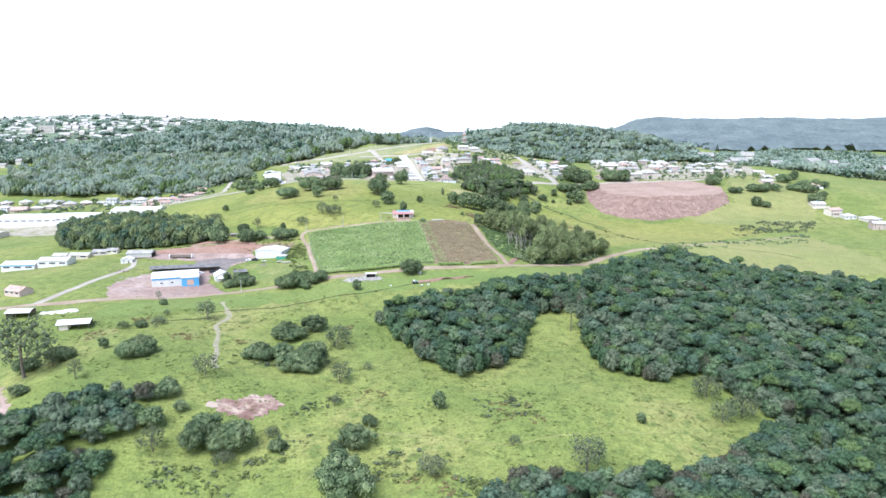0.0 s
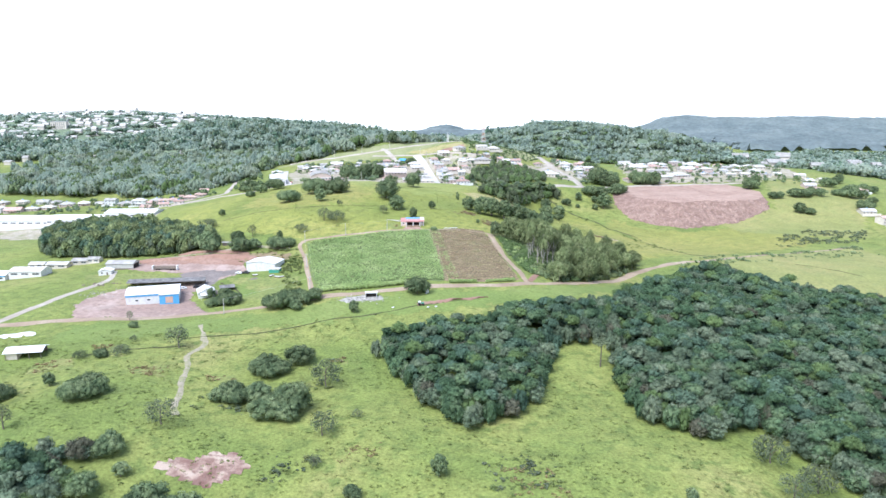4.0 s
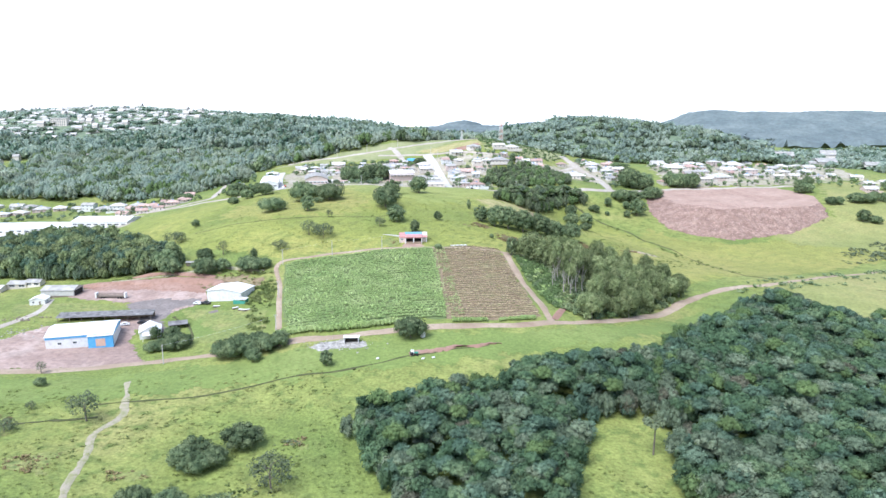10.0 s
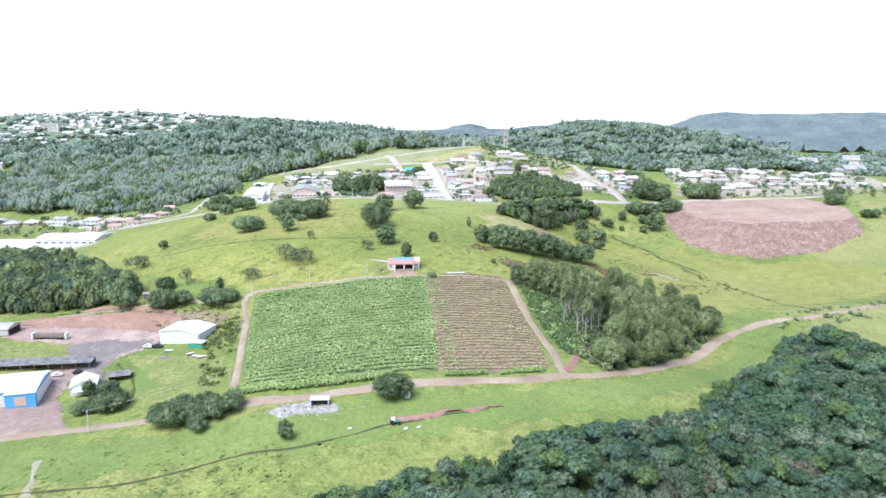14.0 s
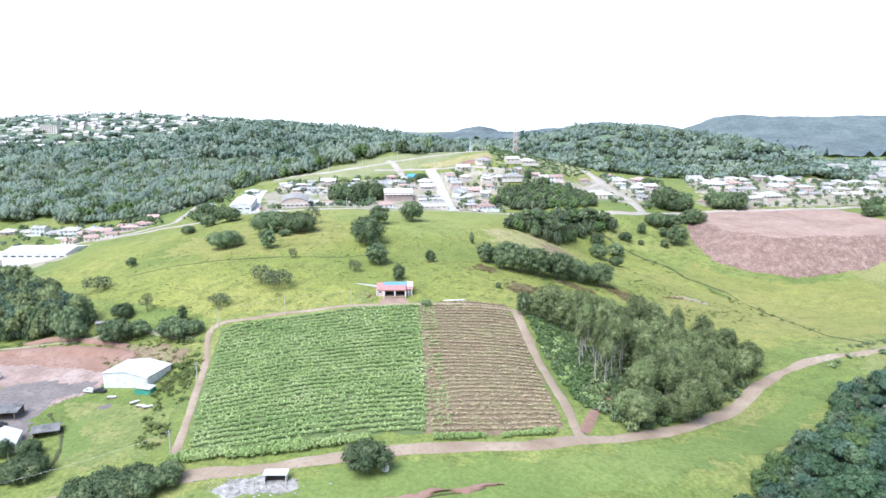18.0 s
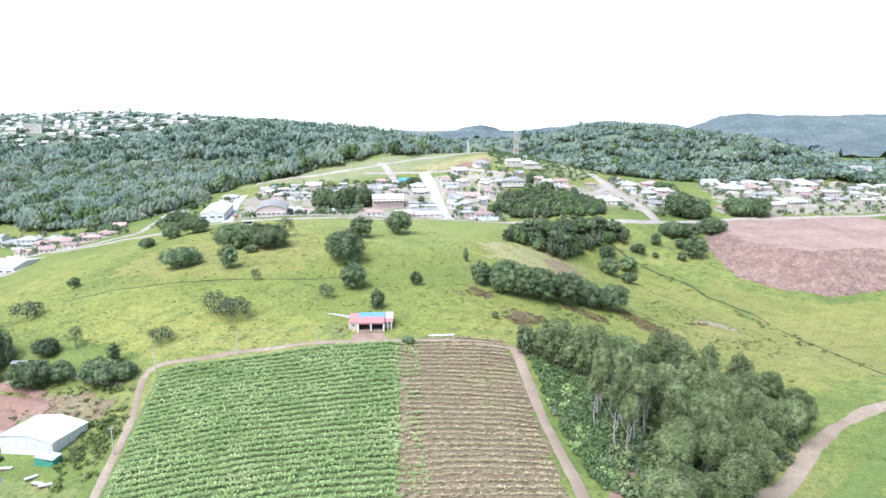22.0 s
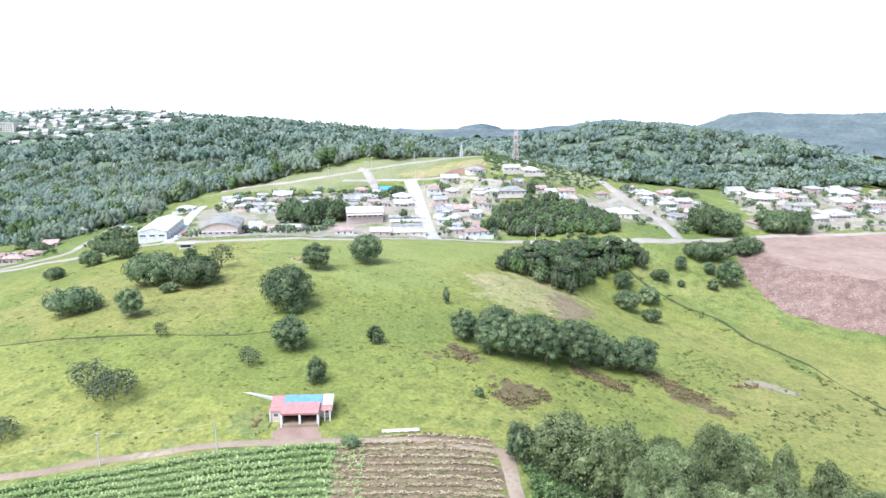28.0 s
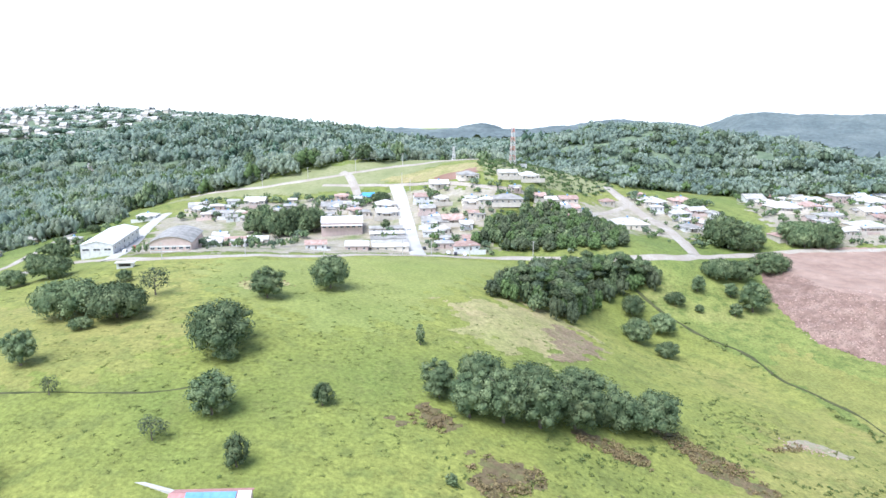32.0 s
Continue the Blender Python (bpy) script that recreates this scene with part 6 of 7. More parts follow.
boxes("wall", [(-3.8, 3.8, 2.7, 2.85, -1, 2.4), (-3.8, -3.65, -2.7, 2.7, -1, 2.4)], BROWNW, ob)
boxes("post", [(3.5, 3.7, -2.7, -2.5, -1, 2.4)], BROWNW, ob)

# timber shed and small white house
ob = hall("timber_shed", -221, 489, 17, 11, 4.2, 1.3, 6, CONCRETE, FIBRE, "gable_x", "grey-roofed timber shed with open end")
# dark panel on the closed end wall, painted as a shaded opening
boxes("open_end", [(8.504, 8.56, -4.5, 4.5, 0, 3.6)], INSIDE_SHADE, ob, "dark open end")
boxes("plinth_wall", [(-8.55, 8.55, -5.6, -5.502, -1, 1.2)], BROWNW, ob)
ob = hall("small_house", -224, 474, 7.5, 6.5, 2.8, 1.3, 12, WHITE, WHITE, "gable_y", "tiny white house with white roof")
window(ob, -1.8, -3.25, 1.5, 1.1, 1.0, 0)
door(ob, 1.3, -3.25, 0.9, 2.0, BROWNW)
window(ob, 3.75, 0, 1.5, 1.1, 1.0, 1)
# trailer frame in the red yard
ob = base("stake_trailer", -190, 482, 4, "long stake-sided trailer with white ends", "trailer")
boxes("bed", [(-7.5, 7.5, -1.2, 1.2, 0.9, 1.15)], BROWNW, ob)
boxes("end_board", [(-7.9, -7.2, -1.25, 1.25, 0.3, 2.9)], WHITE, ob)
boxes("end_board", [(7.2, 7.9, -1.25, 1.25, 0.3, 2.9)], WHITE, ob)
for k in range(4):
    boxes("side_rail", [(-7.2, 7.2, -1.25, -1.17, 1.3 + 0.35 * k, 1.45 + 0.35 * k), (-7.2, 7.2, 1.17, 1.25, 1.3 + 0.35 * k, 1.45 + 0.35 * k)], BROWNW, ob)
for k in (-5, -3.6, 4, 5.4):
    boxes("wheel", [(k - 0.45, k + 0.45, -1.2, -0.9, 0, 0.9), (k - 0.45, k + 0.45, 0.9, 1.2, 0, 0.9)], TYRE, ob)

# farm buildings in the west
ob = hall("blue_roof_hall", -300, 478, 22, 14, 4.6, 1.4, 5, WHITE, WHITE, "gable_x", "white workshop with blue-trimmed roof", 3)
boxes("blue_band", [(-11.1, 11.1, -7.1, -7.002, 3.6, 4.5)], BLUE, ob, "blue band under the eaves")
hall("white_workshop", -278, 482, 20, 14, 4.4, 1.4, 5, WHITE, FIBRE, "gable_x", "white workshop with pale roof", 3)
for x, y, w, d in ((-274, 507, 14, 9), (-262, 514, 11, 8), (-253, 514, 8, 6), (-290, 510, 10, 8)):
    ob = hall("farm_shed", x, y, w, d, 2.8, 1.2, 4, CREAM, FIBRE, "gable_x", "low cream farm shed with pale sheet roof", 2)
hall("west_house", -252, 395, 12, 9, 3.2, 1.8, -20, PINKW, TILE, "gable_x", "pinkish house with clay tile roof", 3)
ob = base("open_shed", -189, 338, 14, "open-sided shed with pale sheet roof on posts", "shed")
part("roof", *gable_roof(15, 9, 3.0, 1.2, 0.4), WHITE, ob)
for sx in (-7, -2.3, 2.3, 7):
    for sy in (-4.2, 4.2):
        boxes("post", [(sx - 0.1, sx + 0.1, sy - 0.1, sy + 0.1, -1, 3.0)], BROWNW, ob)
boxes("back_wall", [(-7, 7, 3.9, 4.0, -1, 2.6)], BROWNW, ob)
boxes("store", [(-6.8, -2.4, -3.8, 3.8, -1, 2.5)], CREAM, ob, "walled store room")
ob = base("open_shed", -228, 357, 8, "brown open shed with pale roof", "shed")
part("roof", *gable_roof(12, 9, 3.0, 1.0, 0.4), FIBRE, ob)
boxes("wall", [(-5.8, 5.8, 3.9, 4.1, -1, 3), (-5.8, -5.6, -4, 4, -1, 3)], BROWNW, ob)
for sx in (-1, 5.6):
    boxes("post", [(sx - 0.1, sx + 0.1, -4.1, -3.9, -1, 3)], BROWNW, ob)
patch("lime_patch", [(-222, 362), (-205, 366), (-198, 362), (-215, 357)], CANVAS, 0.3, "pale spread of lime gravel", "bare ground", 1.5, 0.6)

# works in the valley
for x, y, w, d, t in ((-430, 716, 62, 34, 4), (-375, 714, 50, 32, 4), (-318, 708, 46, 28, 4)):
    hall("works_hall", x, y, w, d, 6.5, 2.0, t, WHITE, WHITE, "gable_x", "long white factory hall with bright roof", 8, 3.0)
hall("works_hall", -455, 650, 60, 24, 5.5, 1.8, 2, CREAM, WHITE, "gable_x", "cream factory hall with white roof", 8, 3.0)
hall("brown_hall", -345, 655, 36, 18, 4.5, 2.2, 4, CREAM, TILE, "gable_x", "hall with brown tiled roof", 5, 3.0)
patch("works_yard", [(-500, 660), (-310, 650), (-285, 690), (-300, 735), (-520, 740)], LOT, 0.2, "pale gravel factory yard", "yard", 4.0, 2)

# village halls
ob = hall("arched_hall", -152, 770, 20, 32, 7.0, 3.2, 15, PINKW, FIBRE, "arch", "large pinkish hall with pale barrel roof", 6, 3.0)
boxes("stripe", [(-9.7, 9.7, -15.98, -15.805, 4.9, 5.5), (-9.7, 9.7, -15.98, -15.805, 2.4, 2.9)], WHITE, ob)
ob = hall("terrace_row", -203, 795, 16, 52, 7.0, 2.0, 15, WHITE, WHITE, "gable_y", "long white two-storey terrace stepping up the street", 3, 4.0)
for k in range(6):
    for z in (1.7, 4.9):
        window(ob, 8, -22 + k * 8.6, z, 1.5, 1.3, 1)
ob = hall("pink_hall", -84, 842, 24, 18, 7.0, 2.4, 14, PINKW, WHITE, "gable_x", "wide pinkish hall with white roof", 7, 3.0)
boxes("canopy", [(-12.1, 12.1, -11.6, -9.0, 5.3, 5.5)], WHITE, ob)
for k in range(5):
    ob = base("long_roof", -47.5 + k * -2.4, 803 + k * 9.5, 14, "low terrace of grey fibre-cement roofs", "shed", "terraced grey roofs")
    part("roof", *gable_roof(20, 8.2, 2.6, 1.0, 0.2), FIBRE, ob)
    boxes("wall", [(-9.8, 9.8, -3.8, 3.8, -2.5, 2.58)], CREAM, ob)
    for s in (-7, -2.4, 2.4, 7):
        window(ob, s, -3.8, 1.4, 1.3, 1.0, 0)
ob = base("bus_shelter", -150, 718, 15, "flat-roofed white roadside kiosk", "kiosk")
boxes("wall", [(-3.4, 3.4, -1.6, 1.6, -0.8, 2.4)], WHITE, ob)
boxes("roof", [(-4.2, 4.2, -2.4, 2.2, 2.4, 2.6)], CONCRETE, ob)
boxes("counter", [(-2.4, 2.4, -1.75, -1.604, 0.9, 2.0)], INSIDE_SHADE, ob)

# pink-roofed house on the hill
ob = base("garage_house", -39.5, 556, 9, "pink-roofed house with open double garage and blue roof panels", "house")
part("wall", *walls_gable(15.6, 7.0, 3.4, 1.0), PINKW, ob)
part("roof", *sloped([(-8.2, -3.9, 3.2), (8.2, -3.9, 3.2), (8.2, 0.1, 4.6), (-8.2, 0.1, 4.6)], 0.14), PINK, ob)
part("back_roof", *sloped([(-8.2, 0.1, 4.6), (8.2, 0.1, 4.6), (8.2, 4.0, 3.2), (-8.2, 4.0, 3.2)], 0.14), PINK, ob)
part("garage_roof", *sloped([(-4.9, -8.2, 3.15), (5.1, -8.2, 3.15), (5.1, -3.0, 4.05), (-4.9, -3.0, 4.05)], 0.16), PINK, ob)
boxes("wing_wall", [(-8.2, -4.9, -5.2, -3.52, -1.0, 2.55)], PINKW, ob, "pinkish wall of the low wing")
window(ob, -6.6, -5.2, 1.4, 1.2, 1.0, 0)
boxes("garage_side", [(-4.85, -4.65, -7.6, -3.5, -1.0, 3.1)], PINKW, ob)
boxes("garage_side", [(4.85, 5.05, -7.6, -3.5, -1.0, 3.1)], PINKW, ob)
# back wall coloured near black to imitate the unlit garage
boxes("garage_back", [(-4.6, 4.8, -3.7, -3.52, -0.5, 3.3)], INSIDE_SHADE, ob, "dark stained garage back wall")
boxes("garage_beam", [(-4.8, 5.0, -8.05, -7.8, 2.55, 3.0)], PINK, ob)
for sx in (-4.7, 0.1, 4.9):
    boxes("pillar", [(sx - 0.28, sx + 0.28, -8.1, -7.6, -1.0, 2.56)], WHITE, ob, "white pillar")
for sx, sy in ((-8.1, -5.35), (7.8, -5.2), (6.4, -5.2)):
    boxes("porch_post", [(sx - 0.18, sx + 0.18, sy - 0.18, sy + 0.18, -1.0, 2.5)], WHITE, ob)
part("side_roof", *sloped([(-8.4, -5.5, 2.6), (-4.95, -5.5, 2.6), (-4.95, -3.6, 3.15), (-8.4, -3.6, 3.15)], 0.12), PINK, ob)
part("side_roof", *sloped([(5.15, -5.5, 2.6), (8.4, -5.5, 2.6), (8.4, -3.6, 3.15), (5.15, -3.6, 3.15)], 0.12), PINK, ob)
boxes("garage_floor", [(-4.6, 4.8, -8.3, -3.7, -1.0, 0.05)], DIRT, ob)
for k in range(6):
    a = -4.7 + k * 1.7
    part("roof_panel", *sloped([(a, -3.3, 3.62), (a + 1.66, -3.3, 3.62), (a + 1.66, 0.1, 4.8), (a, 0.1, 4.8)], 0.05), PANEL, ob, "pale blue roof panel")
window(ob, 6.6, -3.5, 1.5, 1.3, 1.1, 0)
part("gable_cap", *sloped([(5.7, -3.7, 3.45), (8.5, -3.7, 3.45), (8.5, 0.3, 4.85), (5.7, 0.3, 4.85)], 0.16), CREAM, ob, "cream end roof")
ob = base("concrete_strip", -54.5, 561.5, -16, "narrow white concrete strip leading to the house", "path")
boxes("slab", [(-6.5, 6.5, -0.5, 0.5, -0.4, 0.35)], CONCRETE, ob)
ob = base("white_sheet", -11.5, 551, 12, "long crumpled white plastic sheet on grass", "sheet")
V, F = [], []
for i in range(15):
    for j in range(4):
        V.append((-5 + i * 0.71, -0.9 + j * 0.6, 0.3 + 0.07 * math.sin(i * 1.9 + j) + 0.05 * math.sin(i * 0.7 * j)))
for i in range(14):
    for j in range(3):
        F.append((i * 4 + j, i * 4 + 4 + j, i * 4 + 5 + j, i * 4 + 1 + j))
part("sheet", V, F, CANVAS, ob)

# hut and rubble beside the road
ob = base("hut", -49, 414, 6, "small white concrete hut with flat roof", "hut")
boxes("wall", [(-3.0, -2.8, -1.4, 1.4, -0.5, 2.3), (2.8, 3.0, -1.4, 1.4, -0.5, 2.3), (-2.8, 2.8, 1.2, 1.4, -0.5, 2.3)], WHITE, ob)
boxes("roof", [(-3.3, 3.3, -1.7, 1.6, 2.3, 2.5)], WHITE, ob)
# near-black panel gives the hut its shaded inside
boxes("back", [(-2.6, 2.6, -0.2, -0.1, -0.3, 2.2)], INSIDE_SHADE, ob)
rng = np.random.RandomState(12)


def stones(name, spots, lo, hi, mat, label, where=None):
    """Angular stones lying on the ground, in one mesh."""
    V, F = [], []
    v0, f0 = ball(2, 5)
    for x, y in spots:
        s = rng.uniform(lo, hi)
        v = v0 * (s, s * rng.uniform(0.6, 1.3), s * rng.uniform(0.4, 0.8)) * (0.75 + 0.5 * rng.rand(len(v0), 1))
        z = gz(x, y) + 0.15 if where is None else where(x, y)
        F.append(f0 + sum(map(len, V)))
        V.append(v + (x, y, z))
    return tagged(new(name, mesh_of(name, np.concatenate(V), np.concatenate(F), mat)), label, "stones", "", "stuff")


patch("rubble_ground", [(-65, 408), (-62, 414), (-52, 415.5), (-44, 415), (-40, 411), (-50, 407), (-60, 405.5)], DEBRIS, 0.16, "grey trampled soil under the rubble", "bare ground", 0.7, 1.2)
stones("rubble", [(rng.normal(-53, 6), rng.normal(411, 2.2)) for _ in range(260)], 0.12, 0.5, DEBRIS, "heap of pale broken concrete by the hut")
stones("scrap_pile", [(rng.normal(-203, 5), rng.normal(426, 4)) for _ in range(60)], 0.2, 0.6, DEBRIS, "scattered pale rubble and scrap in the yard")
stones("board_pile", [(rng.normal(-214, 4), rng.normal(446, 3)) for _ in range(40)], 0.3, 0.8, BROWNW, "pile of weathered boards in the yard")
stones("rocks", [(rng.normal(116, 6), rng.normal(652, 2.5)) for _ in range(90)], 0.15, 0.5, STONE, "scatter of grey stones in wet grass")
stones("brush_heap", [(rng.normal(-77, 4), rng.normal(690, 4)) for _ in range(160)], 0.3, 0.7, BRACKEN, "heap of dead brushwood")


def on_mound(x, y):
    z, _, _ = mound_height(np.array([[x]]), np.array([[y]]))
    return float(z[0, 0])


stones("mound_stones", [p for p in ((rng.uniform(155, 312), rng.uniform(738, 800)) for _ in range(2600)) if inside(p[0], p[1], MOUND)], 0.2, 0.6, STONE, "broken stones on the face of the mound", on_mound)


# ---- poles, wires, towers ----
def rod(p0, p1, r0, r1, n=6):
    p0, p1 = np.array(p0, float), np.array(p1, float)
    a = unit(np.cross(p1 - p0, (0.31, 0.17, 0.93) if abs((p1 - p0)[2]) < 0.9 * np.linalg.norm(p1 - p0) else (1, 0, 0)))
    b = unit(np.cross(p1 - p0, a))
    v = [p + (a * math.cos(2 * math.pi * k / n) + b * math.sin(2 * math.pi * k / n)) * r for p, r in ((p0, r0), (p1, r1)) for k in range(n)]
    f = [(k, (k + 1) % n, n + (k + 1) % n, n + k) for k in range(n)] + [tuple(range(n))[::-1], tuple(range(n, 2 * n))]
    return v, f


def pole(x, y, h=8.0, turn=0.0, arm=True, label="grey concrete utility pole with crossarm", group="field poles"):
    ob = base("utility_pole", x, y, turn, label, "pole", group)
    part("shaft", *rod((0, 0, -0.8), (0, 0, h), 0.20, 0.13), CONCRETE, ob)
    if arm:
        boxes("crossarm", [(-0.9, 0.9, -0.06, 0.06, h - 0.5, h - 0.36)], CONCRETE, ob)
        for s in (-0.8, 0, 0.8):
            part("insulator", *rod((s, 0, h - 0.36), (s, 0, h - 0.1), 0.06, 0.04), STEEL, ob)
    return (x, y, gz(x, y) + h - 0.1)


def wire(points, label="thin sagging power line", sag=0.8):
    V = []
    for a, b in zip(points, points[1:]):
        a, b = np.array(a), np.array(b)
        for k in range(8):
            t0, t1 = k / 8, (k + 1) / 8
            q = [a + (b - a) * t - np.array((0, 0, sag * 4 * t * (1 - t))) for t in (t0, t1)]
            V.append(rod(q[0], q[1], 0.02, 0.02, 3))
    ob = new("power_line", mesh_of("power_line", *merged(V), STEEL))
    return tagged(ob, label, "wire")


line = [pole(x, y, 8.8, t) for x, y, t in ((-84, 424, 30), (-97, 471, 20), (-109, 519, 60), (-83, 529, 100), (-55, 534, 100))]
wire(line)
line = [pole(x, y, 8.2, 100, True, "grey concrete utility pole by the dirt road", "road poles") for x, y in ((-124, 401), (-84, 424))]
wire(line)
street = [pole(x, y, 8.0, 105, True, "pale concrete pole beside the street", "street poles") for x, y in ((-24, 795), (-36, 850), (-53, 910), (-62, 930))]
wire(street)
ridge = [pole(x, y, 9.0, 20, True, "pole on the ridge road", "ridge poles") for x, y in ((-225, 953), (-172, 948), (-138, 953), (-104, 966), (-70, 982))]
wire(ridge)
for k in range(7):
    pole(-140 + k * 34, 731 + k * 14 + (14 if k > 2 else 0), 8.0, 20, True, "street pole beside the gravel road", "village road poles")


def lattice(name, x, y, h, w0, w1, mats, label, arms=()):
    """A four-legged lattice tower, with bands of braces."""
    ob = base(name, x, y, 20, label, "tower")
    n = 8
    cs = [(-1, -1), (1, -1), (1, 1), (-1, 1)]
    for k, (a, b) in enumerate(cs):
        part("leg", *rod((a * w0, b * w0, -1.5), (a * w1, b * w1, h), 0.16, 0.1), mats[0], ob)
    for i in range(n):
        z0, z1 = h * i / n, h * (i + 1) / n
        u0, u1 = w0 + (w1 - w0) * i / n, w0 + (w1 - w0) * (i + 1) / n
        pieces = []
        for (a, b), (c, d) in zip(cs, cs[1:] + cs[:1]):
            pieces += [rod((a * u0, b * u0, z0), (c * u1, d * u1, z1), 0.07, 0.07, 4), rod((c * u0, d * u0, z0), (a * u1, b * u1, z1), 0.07, 0.07, 4), rod((a * u1, b * u1, z1), (c * u1, d * u1, z1), 0.07, 0.07, 4)]
        for v, f in pieces:
            part("brace", v, f, mats[i % len(mats)], ob)
    for z, r in arms:
        part("arm", *rod((-r, 0, z), (r, 0, z), 0.14, 0.1), mats[0], ob)
    return ob


lattice("radio_tower", 16, 960, 27, 2.0, 0.9, [CANVAS, SIGNAL], "red and white lattice radio mast on the hill")
ob = base("equipment_hut", 24, 962, 20, "small white equipment hut beside the mast", "hut")
boxes("wall", [(-2.2, 2.2, -1.6, 1.6, -0.8, 2.6)], WHITE, ob)
boxes("roof", [(-2.5, 2.5, -1.9, 1.9, 2.6, 2.8)], CONCRETE, ob)
lattice("power_pylon", -30, 985, 11, 1.3, 0.35, [CANVAS], "white lattice power pylon on the ridge", ((9.0, 2.4), (11.0, 2.0), (12.6, 1.4)))

# ---- vehicles ----
def car(x, y, turn, paint, tone, kind="car", dz=0.0):
    ob = base(kind, x, y, turn, f"{tone} parked {kind} on bare ground", kind, "", 0.25 + dz)
    prof = [(-2.1, 0.35), (-2.1, 0.85), (-1.5, 0.98), (-0.9, 1.45), (0.7, 1.45), (1.3, 0.98), (2.05, 0.85), (2.1, 0.35)]
    if kind == "pickup":
        prof = [(-2.4, 0.45), (-2.4, 1.1), (-0.5, 1.1), (-0.4, 1.7), (0.9, 1.7), (1.4, 1.15), (2.4, 1.05), (2.4, 0.45)]
    n = len(prof)
    v = [(a, -0.82, b) for a, b in prof] + [(a, 0.82, b) for a, b in prof]
    part("body", v, [tuple(range(n)), tuple(range(2 * n - 1, n - 1, -1))] + [(k, n + k, n + (k + 1) % n, (k + 1) % n) for k in range(n)], paint, ob)
    boxes("side_glass", [(-0.8, 0.7, -0.83, -0.822, 1.0, 1.38), (-0.8, 0.7, 0.822, 0.83, 1.0, 1.38)], GLASS, ob)
    for a in (-1.3, 1.3):
        for b in (-0.78, 0.66):
            part("wheel", *rod((a, b, 0.33), (a, b + 0.14, 0.33), 0.33, 0.33, 10), TYRE, ob)
    return ob


car(-140, 473.5, -10, CAR_W, "white")
car(-135.5, 473, -5, CAR_D, "dark", "pickup")
car(-16, 806, 100, CAR_W, "white")
car(-12, 806, 95, CAR_D, "dark")
car(-7, 807, 95, CAR_W, "white")
car(-44, 845, 105, CAR_W, "white")
car(-30, 812, 105, CAR_D, "dark")
car(-188, 792, 105, CAR_R, "red")
car(-185, 777, 105, CAR_W, "white")
car(-157, 449, 15, CAR_D, "dark")
car(-164, 446, 25, CAR_W, "white")
ob = base("tractor", -22, 404.5, 10, "small farm tractor on the bank", "tractor", "", 0.3)
boxes("hood", [(0.1, 1.8, -0.4, 0.4, 0.8, 1.35)], GREENP, ob)
boxes("cab", [(-1.2, 0.1, -0.6, 0.6, 0.8, 2.1)], CAR_W, ob)
for a, r in ((-0.8, 0.75), (1.3, 0.45)):
    for b in (-0.95, 0.6):
        part("wheel", *rod((a, b, r), (a, b + 0.35, r), r, r, 12), TYRE, ob)
for x, y in ((-18, 402), (-14, 403.5), (-36, 401)):
    ob = base("feed_sack", x, y, 30, "white sack lying in the meadow", "sack")
    v, f = ball(4, 7)
    part("sack", v * (0.9, 0.5, 0.4) + (0, 0, 0.45), f, CANVAS, ob)
ob = base("white_tank", -20, 421, 0, "white plastic tank under the roadside tree", "tank")
part("body", *rod((0, 0, -0.2), (0, 0, 2.1), 1.0, 1.0, 14), CANVAS, ob)
part("lid", *rod((0, 0, 2.1), (0, 0, 2.35), 0.6, 0.35, 10), CANVAS, ob)
for x, y, t in ((-128, 468, 10), (-112, 459, -8), (-109, 458, 30), (-116, 462, 50)):
    ob = base("timber_stack", x, y, t, "small stack of pale boards on grass", "timber")
    for k in range(4):
        boxes("board", [(-1.6, 1.6, -0.6 + 0.02 * k, 0.6, 0.02 + 0.2 * k, 0.18 + 0.2 * k)], CANVAS if k == 3 else BROWNW, ob)

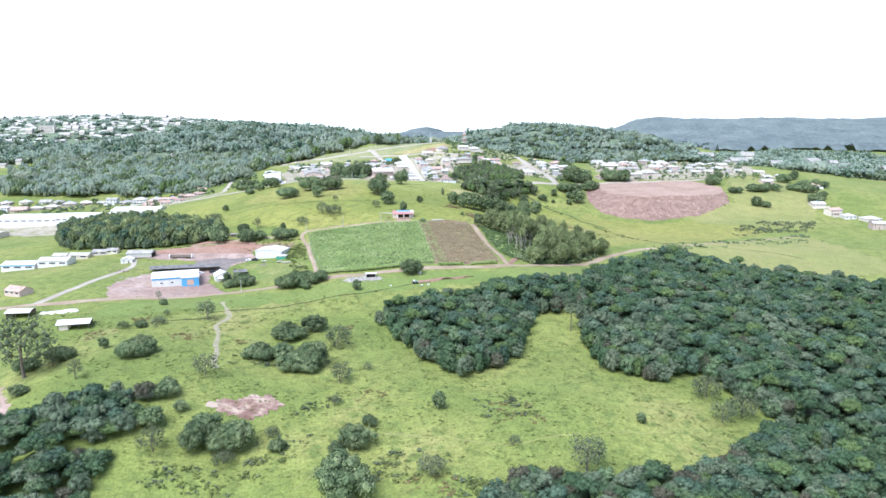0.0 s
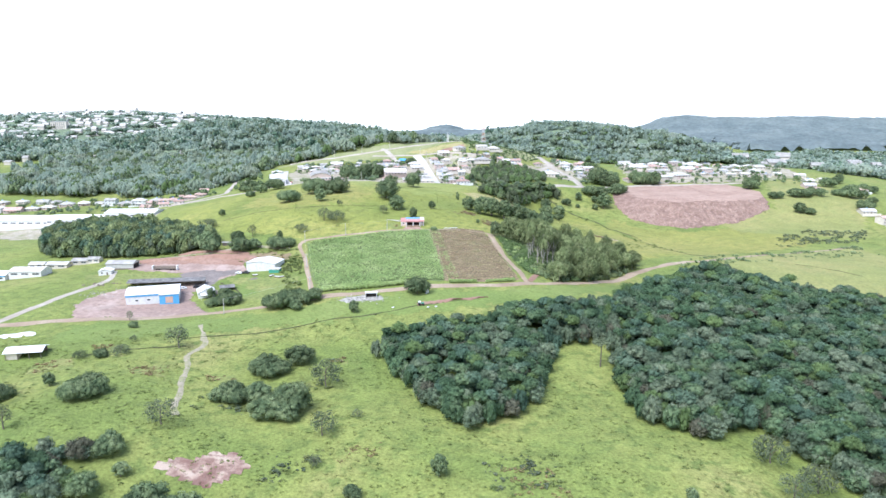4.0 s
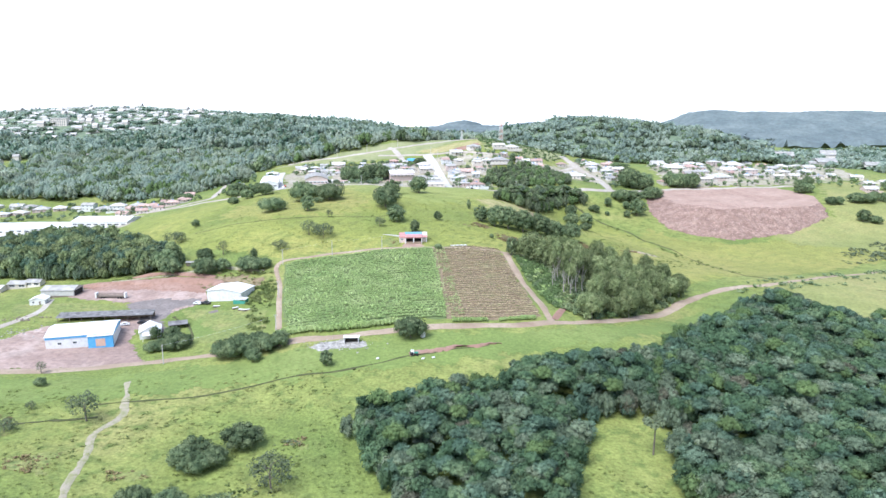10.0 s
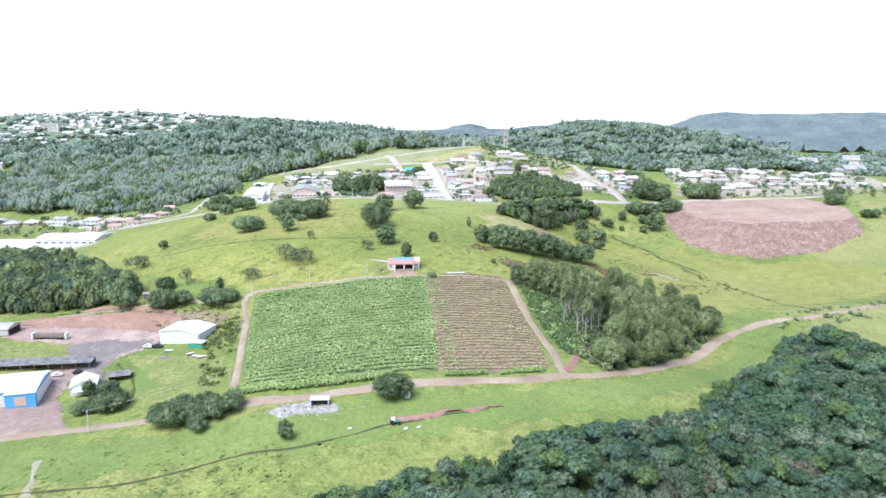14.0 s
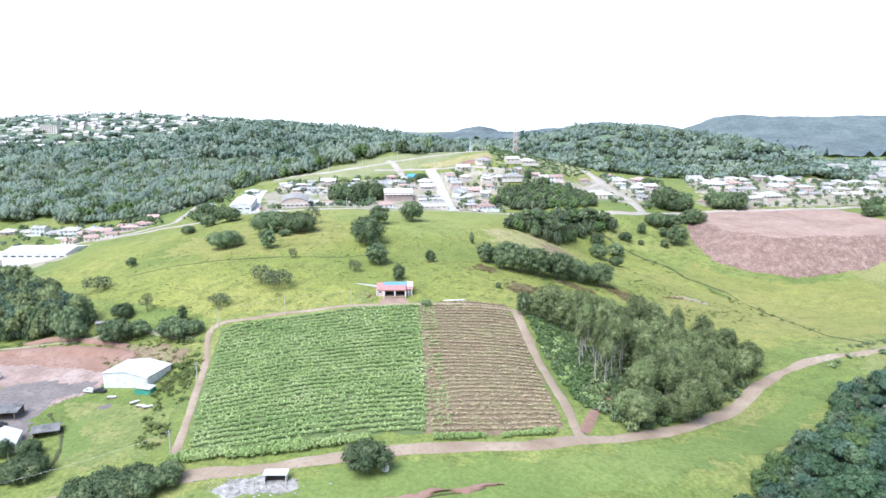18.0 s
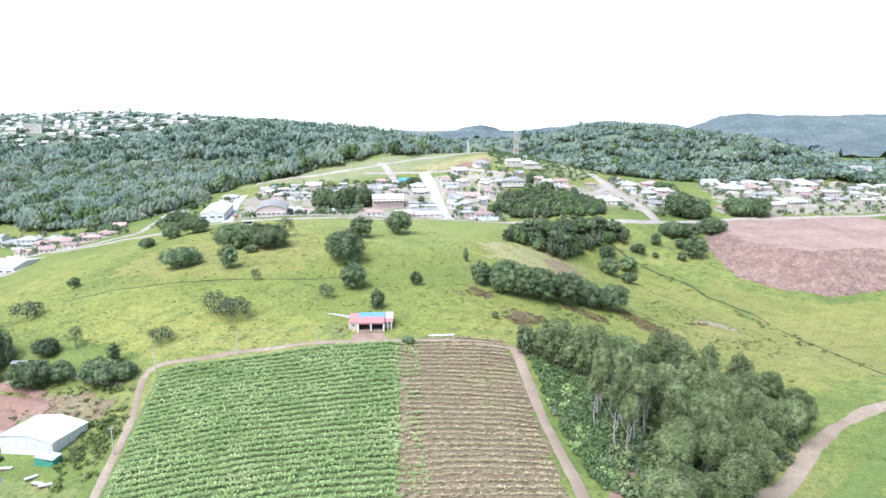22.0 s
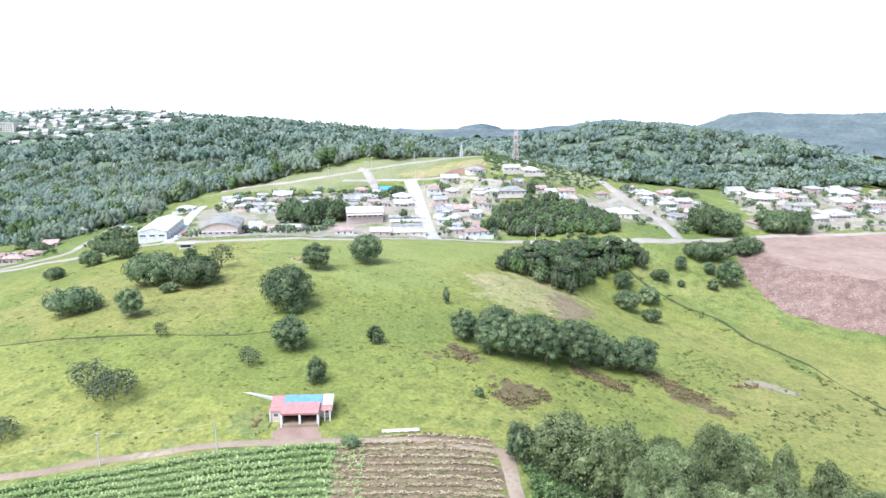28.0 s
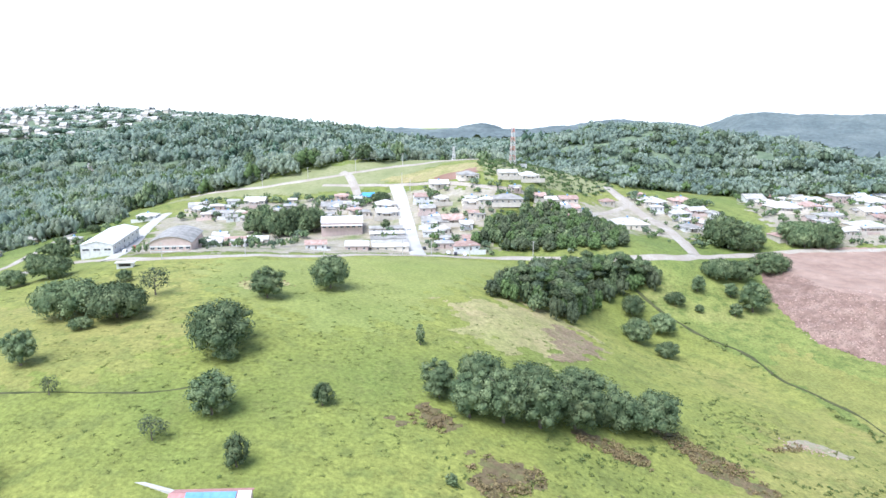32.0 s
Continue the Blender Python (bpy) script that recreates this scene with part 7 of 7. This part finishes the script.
# umbrella pine in the clearing
ob = base("umbrella_pine", 61, 350, 0, "tall flat-topped pine with bare trunk", "tree")
part("trunk", *rod((0, 0, -0.5), (0.1, 0, 11.6), 0.32, 0.16, 8), BARK, ob)
v, f = crown(91, 9, 320, 0.12, 0.9)
c = part("crown", v * (3.6, 3.6, 3.0) + (0, 0, 9.8), f, LEAF_L, ob)

# ---- hill town ----
TOWN_SHAPE = gable_roof(1, 0.8, 0.62, 0.22, 0.04, 0.05)
def town(name, n, xr, yr, label, seed, size):
    rng = np.random.RandomState(seed)
    W, R = ([], []), ([], [])
    for _ in range(n):
        x, y = rng.uniform(*xr), rng.uniform(*yr)
        s, a, t = rng.uniform(*size), rng.uniform(-0.4, 0.4), rng.uniform(0.7, 1.9) if rng.rand() < 0.2 else 0.75
        z = gz(x, y) - 1
        for (V, F), (v, f), dz in ((W, (box_v(-0.5, 0.5, -0.4, 0.4, 0, 0.63), BOX_F), 0), (R, TOWN_SHAPE, 0)):
            o = len(V)
            for p in v:
                h = p[2] * s * t * 0.8 + 1.5
                V.append((x + s * (p[0] * math.cos(a) - p[1] * math.sin(a)), y + s * (p[0] * math.sin(a) + p[1] * math.cos(a)), z + h - (3 if p[2] == 0 else 0)))
            F.extend(tuple(i + o for i in q) for q in f)
    for (V, F), mat, what in ((W, CREAM, "walls"), (R, FIBRE, "roofs")):
        tagged(new(name + "_" + what, mesh_of(name, V, F, mat)), label + " " + what, "town", "", "stuff")


town("hill_town", 620, (-1330, -640), (1480, 1940), "crowded pale houses of the hill town, distant", 3, (9, 15))
town("slope_houses", 60, (-1000, -330), (1150, 1500), "scattered pale houses among the woods, distant", 4, (8, 13))
town("east_hamlet", 26, (380, 800), (980, 1350), "pale scattered farm houses, distant", 5, (14, 24))
ob = base("apartment_block", -905, 1590, 10, "tall white apartment block in the hill town", "building")
boxes("wall", [(-16, 16, -8, 8, -6, 19)], CREAM, ob)
boxes("roof", [(-16.5, 16.5, -8.5, 8.5, 19, 19.8)], CONCRETE, ob)
for s in range(5):
    for k in range(7):
        boxes("window", [(-14.5 + k * 4.2, -12.5 + k * 4.2, -8.15, -8.004, 1.4 + s * 3.5, 3.2 + s * 3.5)], GLASS, ob)
